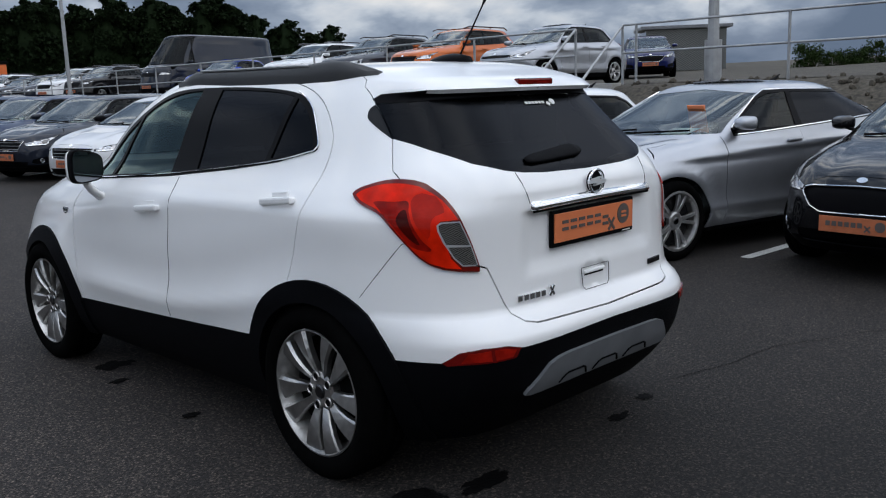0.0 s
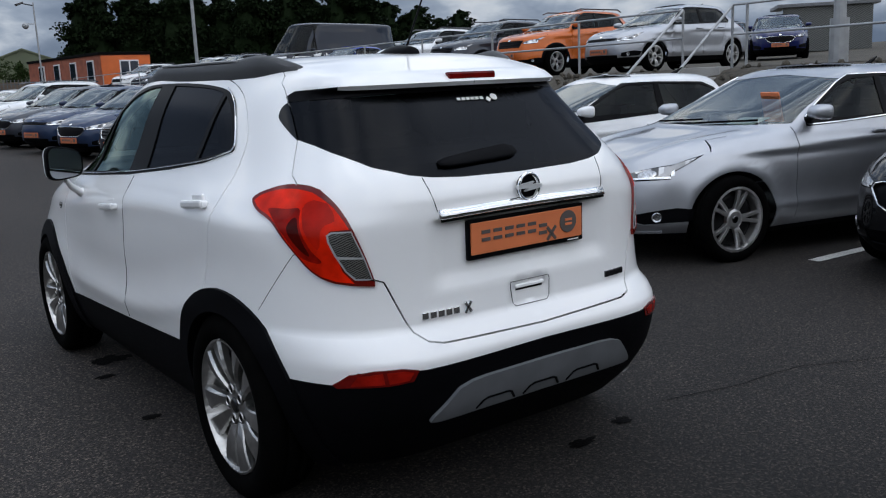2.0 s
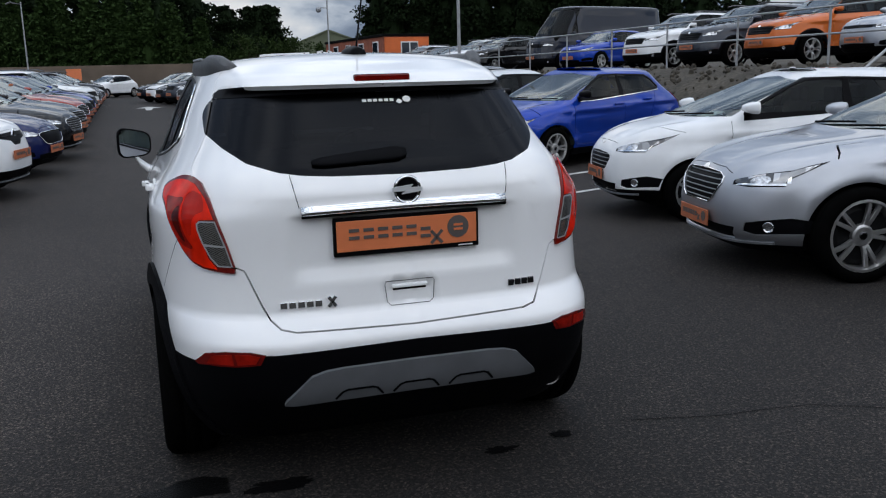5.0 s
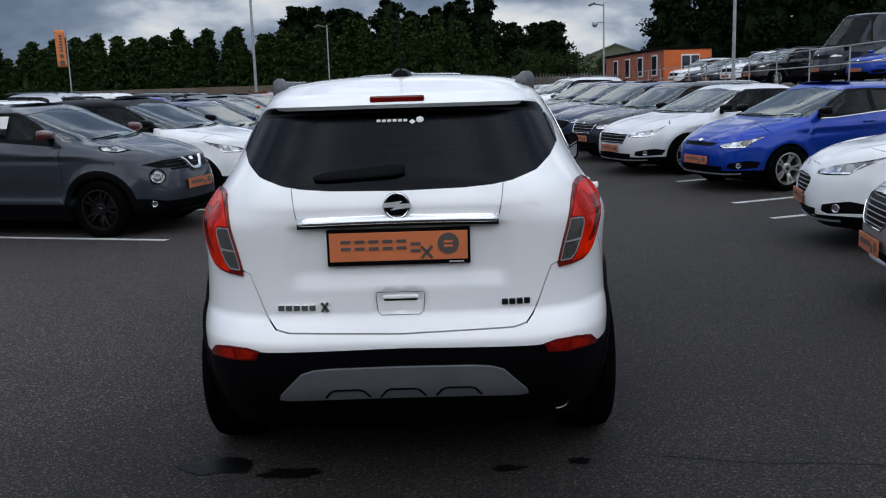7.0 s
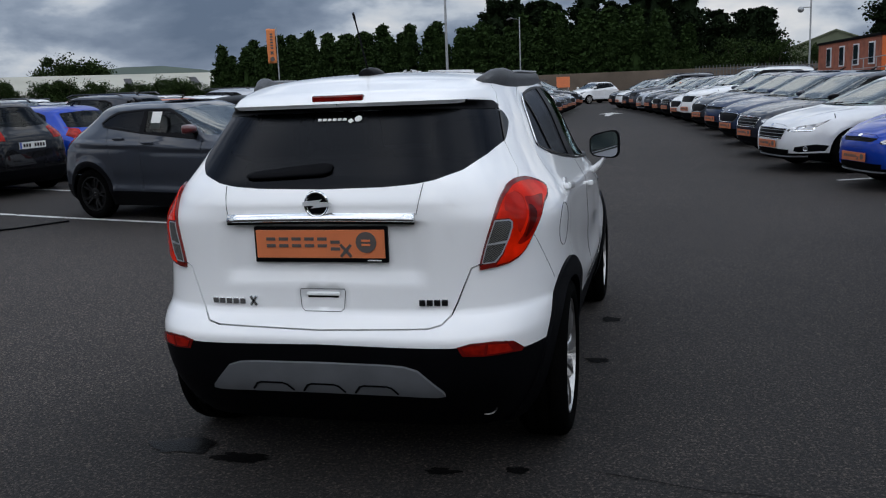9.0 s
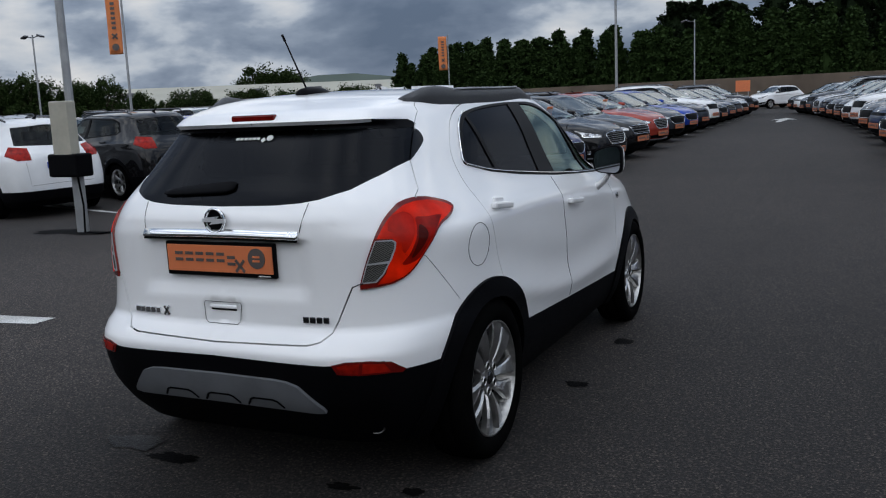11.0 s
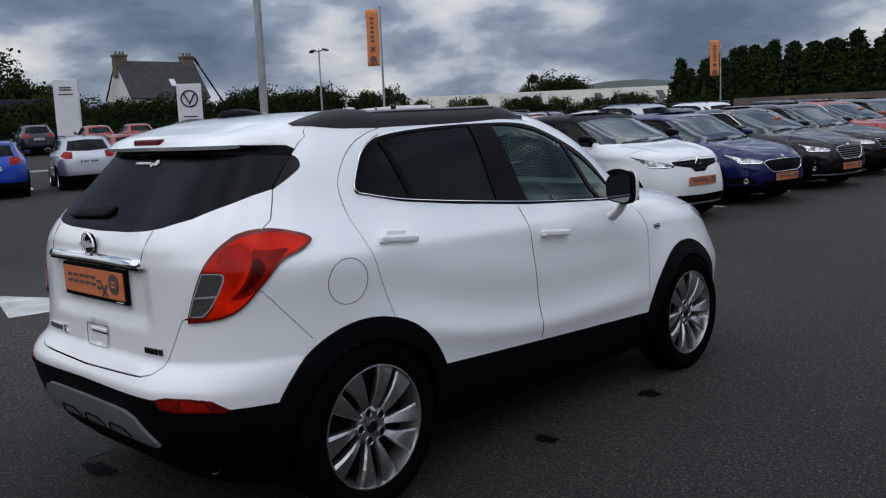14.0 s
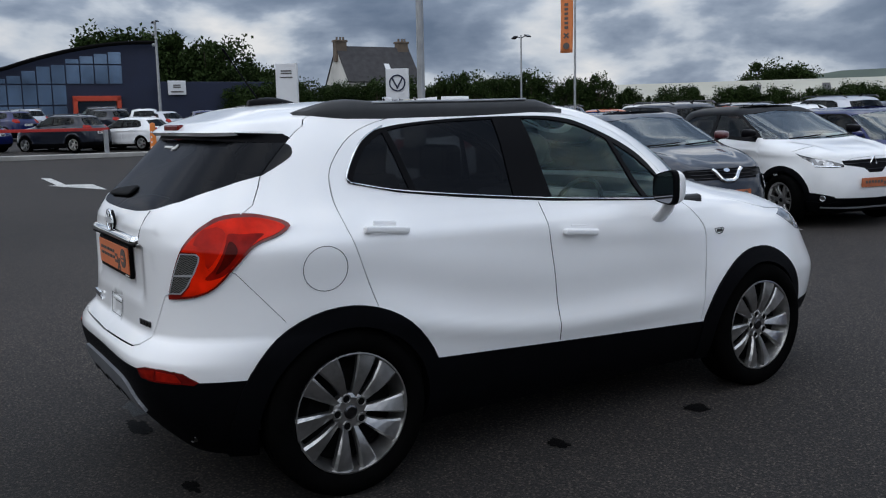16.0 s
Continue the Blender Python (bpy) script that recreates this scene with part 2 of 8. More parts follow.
M_SEAT = mat("seat_cloth", (0.020, 0.021, 0.023), 0.85, vary=0.2, scale=10, bump=0.3, bscale=500)
M_CABIN = mat("cabin_plastic", (0.022, 0.023, 0.025), 0.6, vary=0.15, scale=8)
M_REDL = mat("red_lamp_lens", (0.70, 0.016, 0.002), 0.10, vary=0.4, scale=9, spec=0.14)
M_REDDEEP = mat("deep_red_lamp_lens", (0.13, 0.004, 0.003), 0.08, spec=0.45, vary=0.35, scale=20)
M_REDCORE = mat("darkest_red_lamp_lens", (0.06, 0.002, 0.001), 0.10, spec=0.12, vary=0.4, scale=18)
M_REDEDGE = mat("dark_red_lamp_rim", (0.15, 0.006, 0.003), 0.08, spec=0.45, vary=0.3, scale=14)
M_REDMID = mat("inner_red_lamp_lens", (0.42, 0.010, 0.003), 0.10, vary=0.40, scale=11, spec=0.15)
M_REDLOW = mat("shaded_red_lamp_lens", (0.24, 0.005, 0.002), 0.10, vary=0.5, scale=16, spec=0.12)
M_REDFOG = mat("red_fog_lens", (0.27, 0.008, 0.004), 0.12, vary=0.6, scale=14, spec=0.15)
M_CLEARL = ribbed("clear_lamp_lens", (0.006, 0.006, 0.006), (0.19, 0.186, 0.175), 52.0)
M_HEADL = faceted("headlamp_housing", (0.06, 0.062, 0.066), (0.62, 0.63, 0.65), 15.0)
M_HEADC = mat("headlamp_reflector", (0.46, 0.47, 0.49), 0.16, metal=0.9, coat=0.6, vary=0.5, scale=24)
M_ORANGE = mat("orange_plate", (0.72, 0.20, 0.075), 0.45, vary=0.06, scale=9)
# the same plate orange, darkened to carry the shade on parked cars' plates
M_SHADEPLATE = mat("shaded_orange_plate", (0.46, 0.135, 0.055), 0.5, vary=0.15, scale=12)
M_PLATEGREY = mat("grey_plate_print", (0.10, 0.085, 0.08), 0.5, vary=0.05)
M_PLATEW = mat("white_plate", (0.75, 0.75, 0.72), 0.45, vary=0.05)
M_PLATEB = mat("blue_plate_band", (0.03, 0.07, 0.35), 0.45, vary=0.05)
M_GLASS = glass("window_glass", (0.16, 0.19, 0.19), (0.40, 0.42, 0.43), film=1.45)
M_HGLASS = glass("green_side_glass", (0.84, 0.96, 0.93), (0.78, 1.0, 0.96), 1.42)
M_SCREEN = glass("windscreen_glass", (0.74, 0.84, 0.81), (0.92, 0.98, 1.0), film=1.75)
M_PRIV = glass("privacy_glass", (0.030, 0.030, 0.034), (0.30, 0.315, 0.35), film=1.46, rough=0.2)
M_MIRROR = mat("mirror_glass", (0.22, 0.23, 0.25), 0.02, metal=1.0, vary=0.0)
M_ASPHALT = asphalt()
M_LINE = mat("worn_white_line", (0.50, 0.50, 0.48), 0.8, vary=0.25, scale=3, bump=0.4, bscale=120, fine=0.35)
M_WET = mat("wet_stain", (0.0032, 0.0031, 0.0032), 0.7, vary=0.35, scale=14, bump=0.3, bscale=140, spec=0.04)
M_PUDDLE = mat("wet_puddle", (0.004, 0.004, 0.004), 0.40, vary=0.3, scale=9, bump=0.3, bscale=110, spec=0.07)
M_STEEL = mat("galvanised_steel", (0.36, 0.37, 0.38), 0.5, metal=0.5, vary=0.15, scale=5, bump=0.05)
M_CONC = mat("concrete", (0.33, 0.32, 0.30), 0.9, vary=0.2, scale=1.5, bump=0.3, bscale=60, fine=0.15)
M_GRAVEL = mat("loose_gravel", (0.058, 0.050, 0.038), 0.95, vary=0.35, scale=1.2, bump=1.0, bscale=14, fine=0.5)
M_BARK = mat("bark", (0.06, 0.045, 0.032), 0.95, vary=0.3, scale=4, bump=0.6, bscale=20)
M_CONIFER = leaf_mat("conifer_leaf", (0.002, 0.0045, 0.002), (0.009, 0.017, 0.006))
M_HEDGE = leaf_mat("hedge_leaf", (0.006, 0.013, 0.005), (0.026, 0.048, 0.013))
M_BROAD = leaf_mat("broad_leaf", (0.005, 0.011, 0.004), (0.030, 0.050, 0.014))


# ---- mesh helpers ----
def part(name, bm, material, parent=None, label="", smooth=False):
    me = bpy.data.meshes.new(name)
    if isinstance(bm, tuple):
        me.from_pydata(*bm)
    else:
        bmesh.ops.recalc_face_normals(bm, faces=bm.faces)
        bm.to_mesh(me)
        bm.free()
    for m in material if isinstance(material, (list, tuple)) else [material]:
        me.materials.append(m)
    if smooth:
        me.shade_smooth()
    ob = new(name, me)
    ob.parent = parent
    return tagged(ob, label=label)


def empty(name, m, label, category, group="", kind=""):
    ob = new(name)
    ob.empty_display_size = 0.2
    ob.matrix_basis = m
    return tagged(ob, label, category, group, kind)


def box(bm, c, s, bevel=0.0, rot=None, taper=1.0):
    """A block of size s at c, its edges rounded by bevel; taper narrows its top."""
    r = bmesh.ops.create_cube(bm, size=1.0)
    vs = r["verts"]
    for v in vs:
        k = taper if v.co.z > 0 else 1.0
        v.co = Vector((v.co.x * s[0] * k, v.co.y * s[1] * k, v.co.z * s[2]))
    if bevel:
        es = list({e for v in vs for e in v.link_edges})
        out = bmesh.ops.bevel(bm, geom=es, offset=bevel, segments=2, affect="EDGES", profile=0.5)
        vs = list({v for f in out["faces"] for v in f.verts} | {v for v in vs if v.is_valid})
    m = Matrix.Translation(c) @ (rot or Matrix())
    for v in vs:
        v.co = m @ v.co
    return vs


def rod(bm, a, b, r, seg=8, r2=None, caps=True):
    a, b = Vector(a), Vector(b)
    d = b - a
    m = Matrix.Translation((a + b) / 2) @ d.to_track_quat("Z", "Y").to_matrix().to_4x4()
    bmesh.ops.create_cone(bm, cap_ends=caps, segments=seg, radius1=r, radius2=r if r2 is None else r2, depth=d.length, matrix=m)


def revolve(bm, profile, seg, m=Matrix(), closed=False):
    """A profile of (radius, height) turned about z."""
    rings = []
    for k in range(seg):
        a = 2 * math.pi * k / seg
        rings.append([bm.verts.new(m @ Vector((r * math.cos(a), r * math.sin(a), h))) for r, h in profile])
    n = len(profile)
    for k in range(seg):
        p, q = rings[k], rings[(k + 1) % seg]
        for i in range(n if closed else n - 1):
            j = (i + 1) % n
            bm.faces.new((p[i], q[i], q[j], p[j]))


def tube(bm, pts, r, seg=8):
    """One continuous tube along a row of points; closed where the ends meet."""
    P = [Vector(p) for p in pts]
    ring = (P[0] - P[-1]).length < 1e-6
    if ring:
        P = P[:-1]
    n = len(P)
    rows, up = [], None
    for i, p in enumerate(P):
        a, b = (P[i - 1], P[(i + 1) % n]) if ring else (P[max(i - 1, 0)], P[min(i + 1, n - 1)])
        d = (b - a).normalized()
        if up is None:
            up = d.orthogonal().normalized()
        up = (up - d * up.dot(d)).normalized()
        w = d.cross(up)
        rows.append([bm.verts.new(p + r * (math.cos(k) * up + math.sin(k) * w)) for k in np.linspace(0, 2 * math.pi, seg, endpoint=False)])
    for i in range(n if ring else n - 1):
        p, q = rows[i], rows[(i + 1) % n]
        for k in range(seg):
            bm.faces.new((p[k], p[(k + 1) % seg], q[(k + 1) % seg], q[k]))
    if not ring:
        bm.faces.new(rows[0][::-1])
        bm.faces.new(rows[-1])


# ---- car shells ----
T5 = 2 ** -0.2


class Shape:
    """A car's skin: level outlines between a rear and a front end. Rows: z, half width, rear end, front end, squareness behind and ahead."""

    def __init__(self, rows, ym):
        r = np.array(rows, float)
        d = np.sqrt(np.diff(r[:, 0]) ** 2 + np.diff(r[:, 1]) ** 2 + (0.3 * np.diff(r[:, 2])) ** 2 + (0.3 * np.diff(r[:, 3])) ** 2)
        self.k = np.r_[0, np.cumsum(d)]
        self.r, self.ym, self.top = r, ym, self.k[-1]
        s = np.diff(r, axis=0) / np.diff(self.k)[:, None]
        m = np.vstack([s[:1], np.where(s[:-1] * s[1:] > 0, 2 * s[:-1] * s[1:] / (s[:-1] + s[1:] + 1e-12 * (s[:-1] + s[1:] == 0)), 0), s[-1:]])
        self.m = m
        self.LS = 0.5 * (r[:, 3].max() - r[:, 2].min()) * 0.95
        self.LE = r[:, 1].max() * 0.9
        self.QM = self.LS + self.LE
        self.vs = np.linspace(0, self.top, 800)
        self.zs = self.table(self.vs)[0]

    def table(self, v):
        v = np.clip(v, 0, self.top)
        i = np.clip(np.searchsorted(self.k, v, "right") - 1, 0, len(self.k) - 2)
        h = self.k[i + 1] - self.k[i]
        t = ((v - self.k[i]) / h)[..., None]
        h = h[..., None]
        o = (2 * t**3 - 3 * t**2 + 1) * self.r[i] + (t**3 - 2 * t**2 + t) * h * self.m[i] + (3 * t**2 - 2 * t**3) * self.r[i + 1] + (t**3 - t**2) * h * self.m[i + 1]
        return np.moveaxis(o, -1, 0)

    def at(self, Q, V):
        z, w, yr, yf, nr, nf = self.table(V)
        a = np.abs(Q)
        q = np.clip(np.where(a <= self.LS, a / self.LS, 1 + (a - self.LS) / self.LE), 0, 2)
        s1 = T5 * (2 - q)
        t = np.where(q <= 1, q * T5, (1 - np.minimum(s1, T5) ** 5) ** 0.2)
        s = np.where(q <= 1, (1 - np.minimum(q * T5, T5) ** 5) ** 0.2, s1)
        n = np.where(Q < 0, nr, nf)
        L = np.where(Q < 0, self.ym - yr, yf - self.ym)
        return np.stack([w * np.maximum(s, 0) ** (5 / n), self.ym + np.sign(Q) * L * t ** (5 / n), z], -1)

    def normal(self, Q, V):
        e = 0.004
        Qc, Vc = np.clip(Q, -self.QM + 2 * e, self.QM - 2 * e), np.clip(V, 2 * e, self.top - 2 * e)
        n = np.cross(self.at(Qc + e, Vc) - self.at(Qc - e, Vc), self.at(Qc, Vc + e) - self.at(Qc, Vc - e))
        return n / (np.linalg.norm(n, axis=-1, keepdims=True) + 1e-9)

    def v_of(self, z):
        return np.interp(z, self.zs, self.vs)

    def side(self, y, z):
        v = self.v_of(z)
        _, w, yr, yf, nr, nf = self.table(v)
        n, L = np.where(y < self.ym, nr, nf), np.where(y < self.ym, self.ym - yr, yf - self.ym)
        t = np.clip(np.abs(y - self.ym) / L, 0, 0.99999) ** (n / 5)
        s = (1 - t**5) ** 0.2
        q = np.where(t <= T5, t / T5 * self.LS, self.LS + (1 - s / T5) * self.LE)
        return np.stack([np.sign(y - self.ym) * q, v], -1)

    def end(self, x, z, front):
        v = self.v_of(z)
        _, w, yr, yf, nr, nf = self.table(v)
        n = nf if front else nr
        s = np.clip(np.abs(x) / w, 0, 0.99999) ** (n / 5)
        t = (1 - s**5) ** 0.2
        q = np.where(s <= T5, self.LS + (1 - s / T5) * self.LE, t / T5 * self.LS)
        return np.stack([q if front else -q, v], -1)

    def pts(self, outline, closed=True, step=0.02):
        """Control points ('s', y, z), ('r', x, z) or ('f', x, z), spaced out finely, as places on the unrolled skin."""
        out = []
        n = len(outline)
        for i in range(n if closed else n - 1):
            (ka, *a), (kb, *b) = outline[i], outline[(i + 1) % n]
            a, b = np.array(a, float), np.array(b, float)
            if ka == kb:
                c = max(1, int(np.linalg.norm(b - a) / step))
                p = a + (b - a) * (np.arange(c) / c)[:, None]
                out.append(self.conv(ka, p))
            else:
                pa, pb = self.conv(ka, a[None])[0], self.conv(kb, b[None])[0]
                c = max(1, int(np.linalg.norm(pb - pa) / step))
                out.append(pa + (pb - pa) * (np.arange(c) / c)[:, None])
        if not closed:
            out.append(self.conv(outline[-1][0], np.array([outline[-1][1:]], float)))
        return np.concatenate(out)

    def conv(self, k, p):
        if k == "q":
            return p
        return self.side(p[:, 0], p[:, 1]) if k == "s" else self.end(p[:, 0], p[:, 1], k == "f")


def smooth_line(outline, closed=True, n=5):
    """Rounds a row of control points of one kind."""
    p = np.array([o[1:] for o in outline], float)
    k = outline[0][0]
    m = len(p)
    out = []
    for i in range(m if closed else m - 1):
        idx = [(i - 1) % m, i, (i + 1) % m, (i + 2) % m] if closed else [max(i - 1, 0), i, i + 1, min(i + 2, m - 1)]
        a, b, c, d = p[idx]
        for t in np.arange(n) / n:
            v = 0.5 * (2 * b + (c - a) * t + (2 * a - 5 * b + 4 * c - d) * t * t + (3 * b - a - 3 * c + d) * t**3)
            out.append((k, *v))
    if not closed:
        out.append(outline[-1])
    return out


def corner_line(pts):
    """A line round the car's corner, smoothed on the side and on the rear by themselves."""
    out = []
    for _, run in groupby(pts, key=lambda p: p[0]):
        run = list(run)
        out += smooth_line(run, False, 2) if len(run) > 2 else run
    return out


def inside(P, poly):
    x, y = P[:, 0], P[:, 1]
    r = np.zeros(len(P), bool)
    a, b = poly, np.roll(poly, -1, 0)
    for (x1, y1), (x2, y2) in zip(a, b):
        if y1 != y2:
            r ^= ((y1 > y) != (y2 > y)) & (x < (x2 - x1) * (y - y1) / (y2 - y1) + x1)
    return r


def near(P, line, closed=False):
    """The distance of each place from a row of places."""
    d = np.full(len(P), 9.0)
    a = line if closed else line[:-1]
    b = np.roll(line, -1, 0) if closed else line[1:]
    for p, q in zip(a, b):
        e = q - p
        t = np.clip(((P - p) @ e) / (e @ e + 1e-12), 0, 1)
        d = np.minimum(d, np.hypot(*(P - p - t[:, None] * e).T))
    return d


class Skin:
    """The unrolled half skin, cut along outlines and gaps into named pieces."""

    def __init__(self, shape, regions, gaps=(), grid=0.05, step=0.03, gap=0.006, ground=0.0):
        self.s = shape
        QM, VM = shape.QM, shape.top
        polys = [(n, shape.pts(o, True, step)) for n, o in regions]
        strips = []
        for o in gaps:
            c = shape.pts(o, False, step)
            d = np.gradient(c, axis=0)
            d /= np.linalg.norm(d, axis=1, keepdims=True) + 1e-9
            o2 = np.stack([-d[:, 1], d[:, 0]], 1) * gap / 2
            strips.append((c, np.vstack([c + o2, (c - o2)[::-1]])))
        verts, edges = [], []

        def loop(p):
            i = len(verts)
            p = np.clip(p, (-QM, 0), (QM, VM))
            verts.extend(p.tolist())
            edges.extend((i + k, i + (k + 1) % len(p)) for k in range(len(p)))

        nq, nv = int(2 * QM / grid), int(VM / grid)
        qs, vv = np.linspace(-QM, QM, nq + 1), np.linspace(0, VM, nv + 1)
        loop(np.vstack([np.c_[qs[:-1], 0 * qs[:-1]], np.c_[0 * vv[:-1] + QM, vv[:-1]], np.c_[qs[:0:-1], 0 * qs[:0:-1] + VM], np.c_[0 * vv[:0:-1] - QM, vv[:0:-1]]]))
        g = np.stack(np.meshgrid(qs[1:-1], vv[1:-1]), -1).reshape(-1, 2)
        keep = np.ones(len(g), bool)
        for _, p in polys:
            keep &= near(g, p, True) > 0.35 * grid
            loop(p)
        for _, p in strips:
            keep &= near(g, p, True) > 0.35 * grid
            loop(p)
        verts.extend(g[keep].tolist())
        vo, _, fo, *_ = geometry.delaunay_2d_cdt([Vector(v) for v in verts], edges, [], 0, 1e-5)
        self.uv = np.array([tuple(v) for v in vo])
        self.tri = np.array([f for f in fo if len(f) == 3])
        c = self.uv[self.tri].mean(1)
        self.name = np.full(len(self.tri), "body", dtype=object)
        for n, p in polys:
            self.name[inside(c, p)] = n
        for _, p in strips:
            self.name[inside(c, p)] = "gap"
        self.P, self.N = shape.at(self.uv[:, 0], self.uv[:, 1]), shape.normal(self.uv[:, 0], self.uv[:, 1])
        t = self.P[self.tri]
        gn = np.cross(t[:, 1] - t[:, 0], t[:, 2] - t[:, 0])
        flip = (gn * self.N[self.tri].mean(1)).sum(1) < 0
        self.tri[flip] = self.tri[flip][:, ::-1]
        self.area = np.linalg.norm(gn, axis=1)

    def piece(self, names, sides=(1, -1), lift=0.0, skirt=0.012, move=None):
        """Vertices, faces and normals of named pieces, each with a rim turned inwards."""
        sel = np.isin(self.name, names) & (self.area > 1e-9)
        tri = self.tri[sel]
        if not len(tri):
            return None
        used, inv = np.unique(tri, return_inverse=True)
        tri = inv.reshape(-1, 3)
        P, N = self.P[used] + lift * self.N[used], self.N[used]
        if move is not None:
            P = move(P)
        V, F, NN = [P], [tri], [N]
        e = np.vstack([tri[:, [0, 1]], tri[:, [1, 2]], tri[:, [2, 0]]])
        key = e[:, 0] * 1000003 + e[:, 1]
        rev = e[:, 1] * 1000003 + e[:, 0]
        b = e[~np.isin(key, rev)]
        if skirt and len(b):
            uvb = self.uv[used]
            on = np.abs(np.abs(uvb[b].mean(1)[:, 0]) - self.s.QM) > 1e-4
            on &= uvb[b].mean(1)[:, 1] < self.s.top - 1e-4
            b = b[on]
            A, B = P[b[:, 0]], P[b[:, 1]]
            A2, B2 = A - skirt * N[b[:, 0]], B - skirt * N[b[:, 1]]
            sn = np.cross(B - A, N[b[:, 0]])
            sn /= np.linalg.norm(sn, axis=1, keepdims=True) + 1e-9
            k, m = len(P), len(b)
            V += [A, B, B2, A2]
            NN += [sn] * 4
            i = np.arange(m)
            F += [np.c_[k + i, k + 3 * m + i, k + 2 * m + i], np.c_[k + i, k + 2 * m + i, k + m + i]]
        V, NN = np.vstack(V), np.vstack(NN)
        F = np.vstack(F)
        VV, FF, NA = [], [], []
        for sd in sides:
            k = sum(map(len, VV))
            VV.append(V * (sd, 1, 1)); NA.append(NN * (sd, 1, 1))
            FF.append((F if sd > 0 else F[:, ::-1]) + k)
        return np.vstack(VV), np.vstack(FF), np.vstack(NA)

    def part(self, name, names, material, parent, label="", **kw):
        got = self.piece(names if isinstance(names, (list, tuple)) else [names], **kw)
        if got is None:
            return None
        V, F, NA = got
        me = bpy.data.meshes.new(name)
        me.from_pydata(V.tolist(), [], F.tolist())
        me.materials.append(material)
        me.shade_smooth()
        me.normals_split_custom_set_from_vertices(NA.tolist())
        ob = new(name, me)
        ob.parent = parent
        return tagged(ob, label=label)


def arc(cy, cz, r, a0=-60, a1=240, n=44, grow=0.0):
    return [("s", cy + r * math.cos(radians(a)), cz + r * math.sin(radians(a))) for a in np.linspace(a0, a1, n)]

# ---- wheels ----
OUT = Matrix.Rotation(radians(90), 4, "Y")  # turns z to +x: the wheel's outer face


def tyre_mesh(R, rr, w, seg=28):
    bm = bmesh.new()
    h = w / 2
    prof = [(rr, h * 0.62), (rr + 0.012, h * 0.92), (rr + 0.45 * (R - rr), h), (R - 0.03, h * 0.95), (R - 0.008, h * 0.80), (R, h * 0.55),
            (R, h * 0.30), (R - 0.006, h * 0.27), (R, h * 0.24), (R, -h * 0.24), (R - 0.006, -h * 0.27), (R, -h * 0.30), (R, -h * 0.55),
            (R - 0.008, -h * 0.80), (R - 0.03, -h * 0.95), (rr + 0.45 * (R - rr), -h), (rr, -h * 0.7)]
    revolve(bm, prof, seg, OUT)
    return bm


def spoke(bm, a, r0, r1, w0, w1, x0, x1, lean=0.0, d=0.03, twist=0.0, grow=1.0):
    """A spoke from hub to rim at the angle a, wider at its end."""
    n = 5
    rows = []
    for i in range(n + 1):
        t = i / n
        r, w, x = r0 + (r1 - r0) * t, w0 + (w1 - w0) * t**grow, x0 + (x1 - x0) * t + 0.012 * math.sin(math.pi * t)
        ang = a + lean * t
        c, s = math.cos(ang), math.sin(ang)
        rows.append([bm.verts.new((px, r * c - u * s, r * s + u * c)) for px, u in ((x, -w * 0.36), (x - twist, w * 0.40), (x - twist - 0.006, w * 0.5), (x - d, w * 0.5), (x - d, -w * 0.5), (x - 0.010, -w * 0.5))])
    for p, q in zip(rows, rows[1:]):
        for k in range(6):
            bm.faces.new((p[k], p[(k + 1) % 6], q[(k + 1) % 6], q[k]))
    bm.faces.new(rows[-1])
    bm.faces.new(rows[0][::-1])


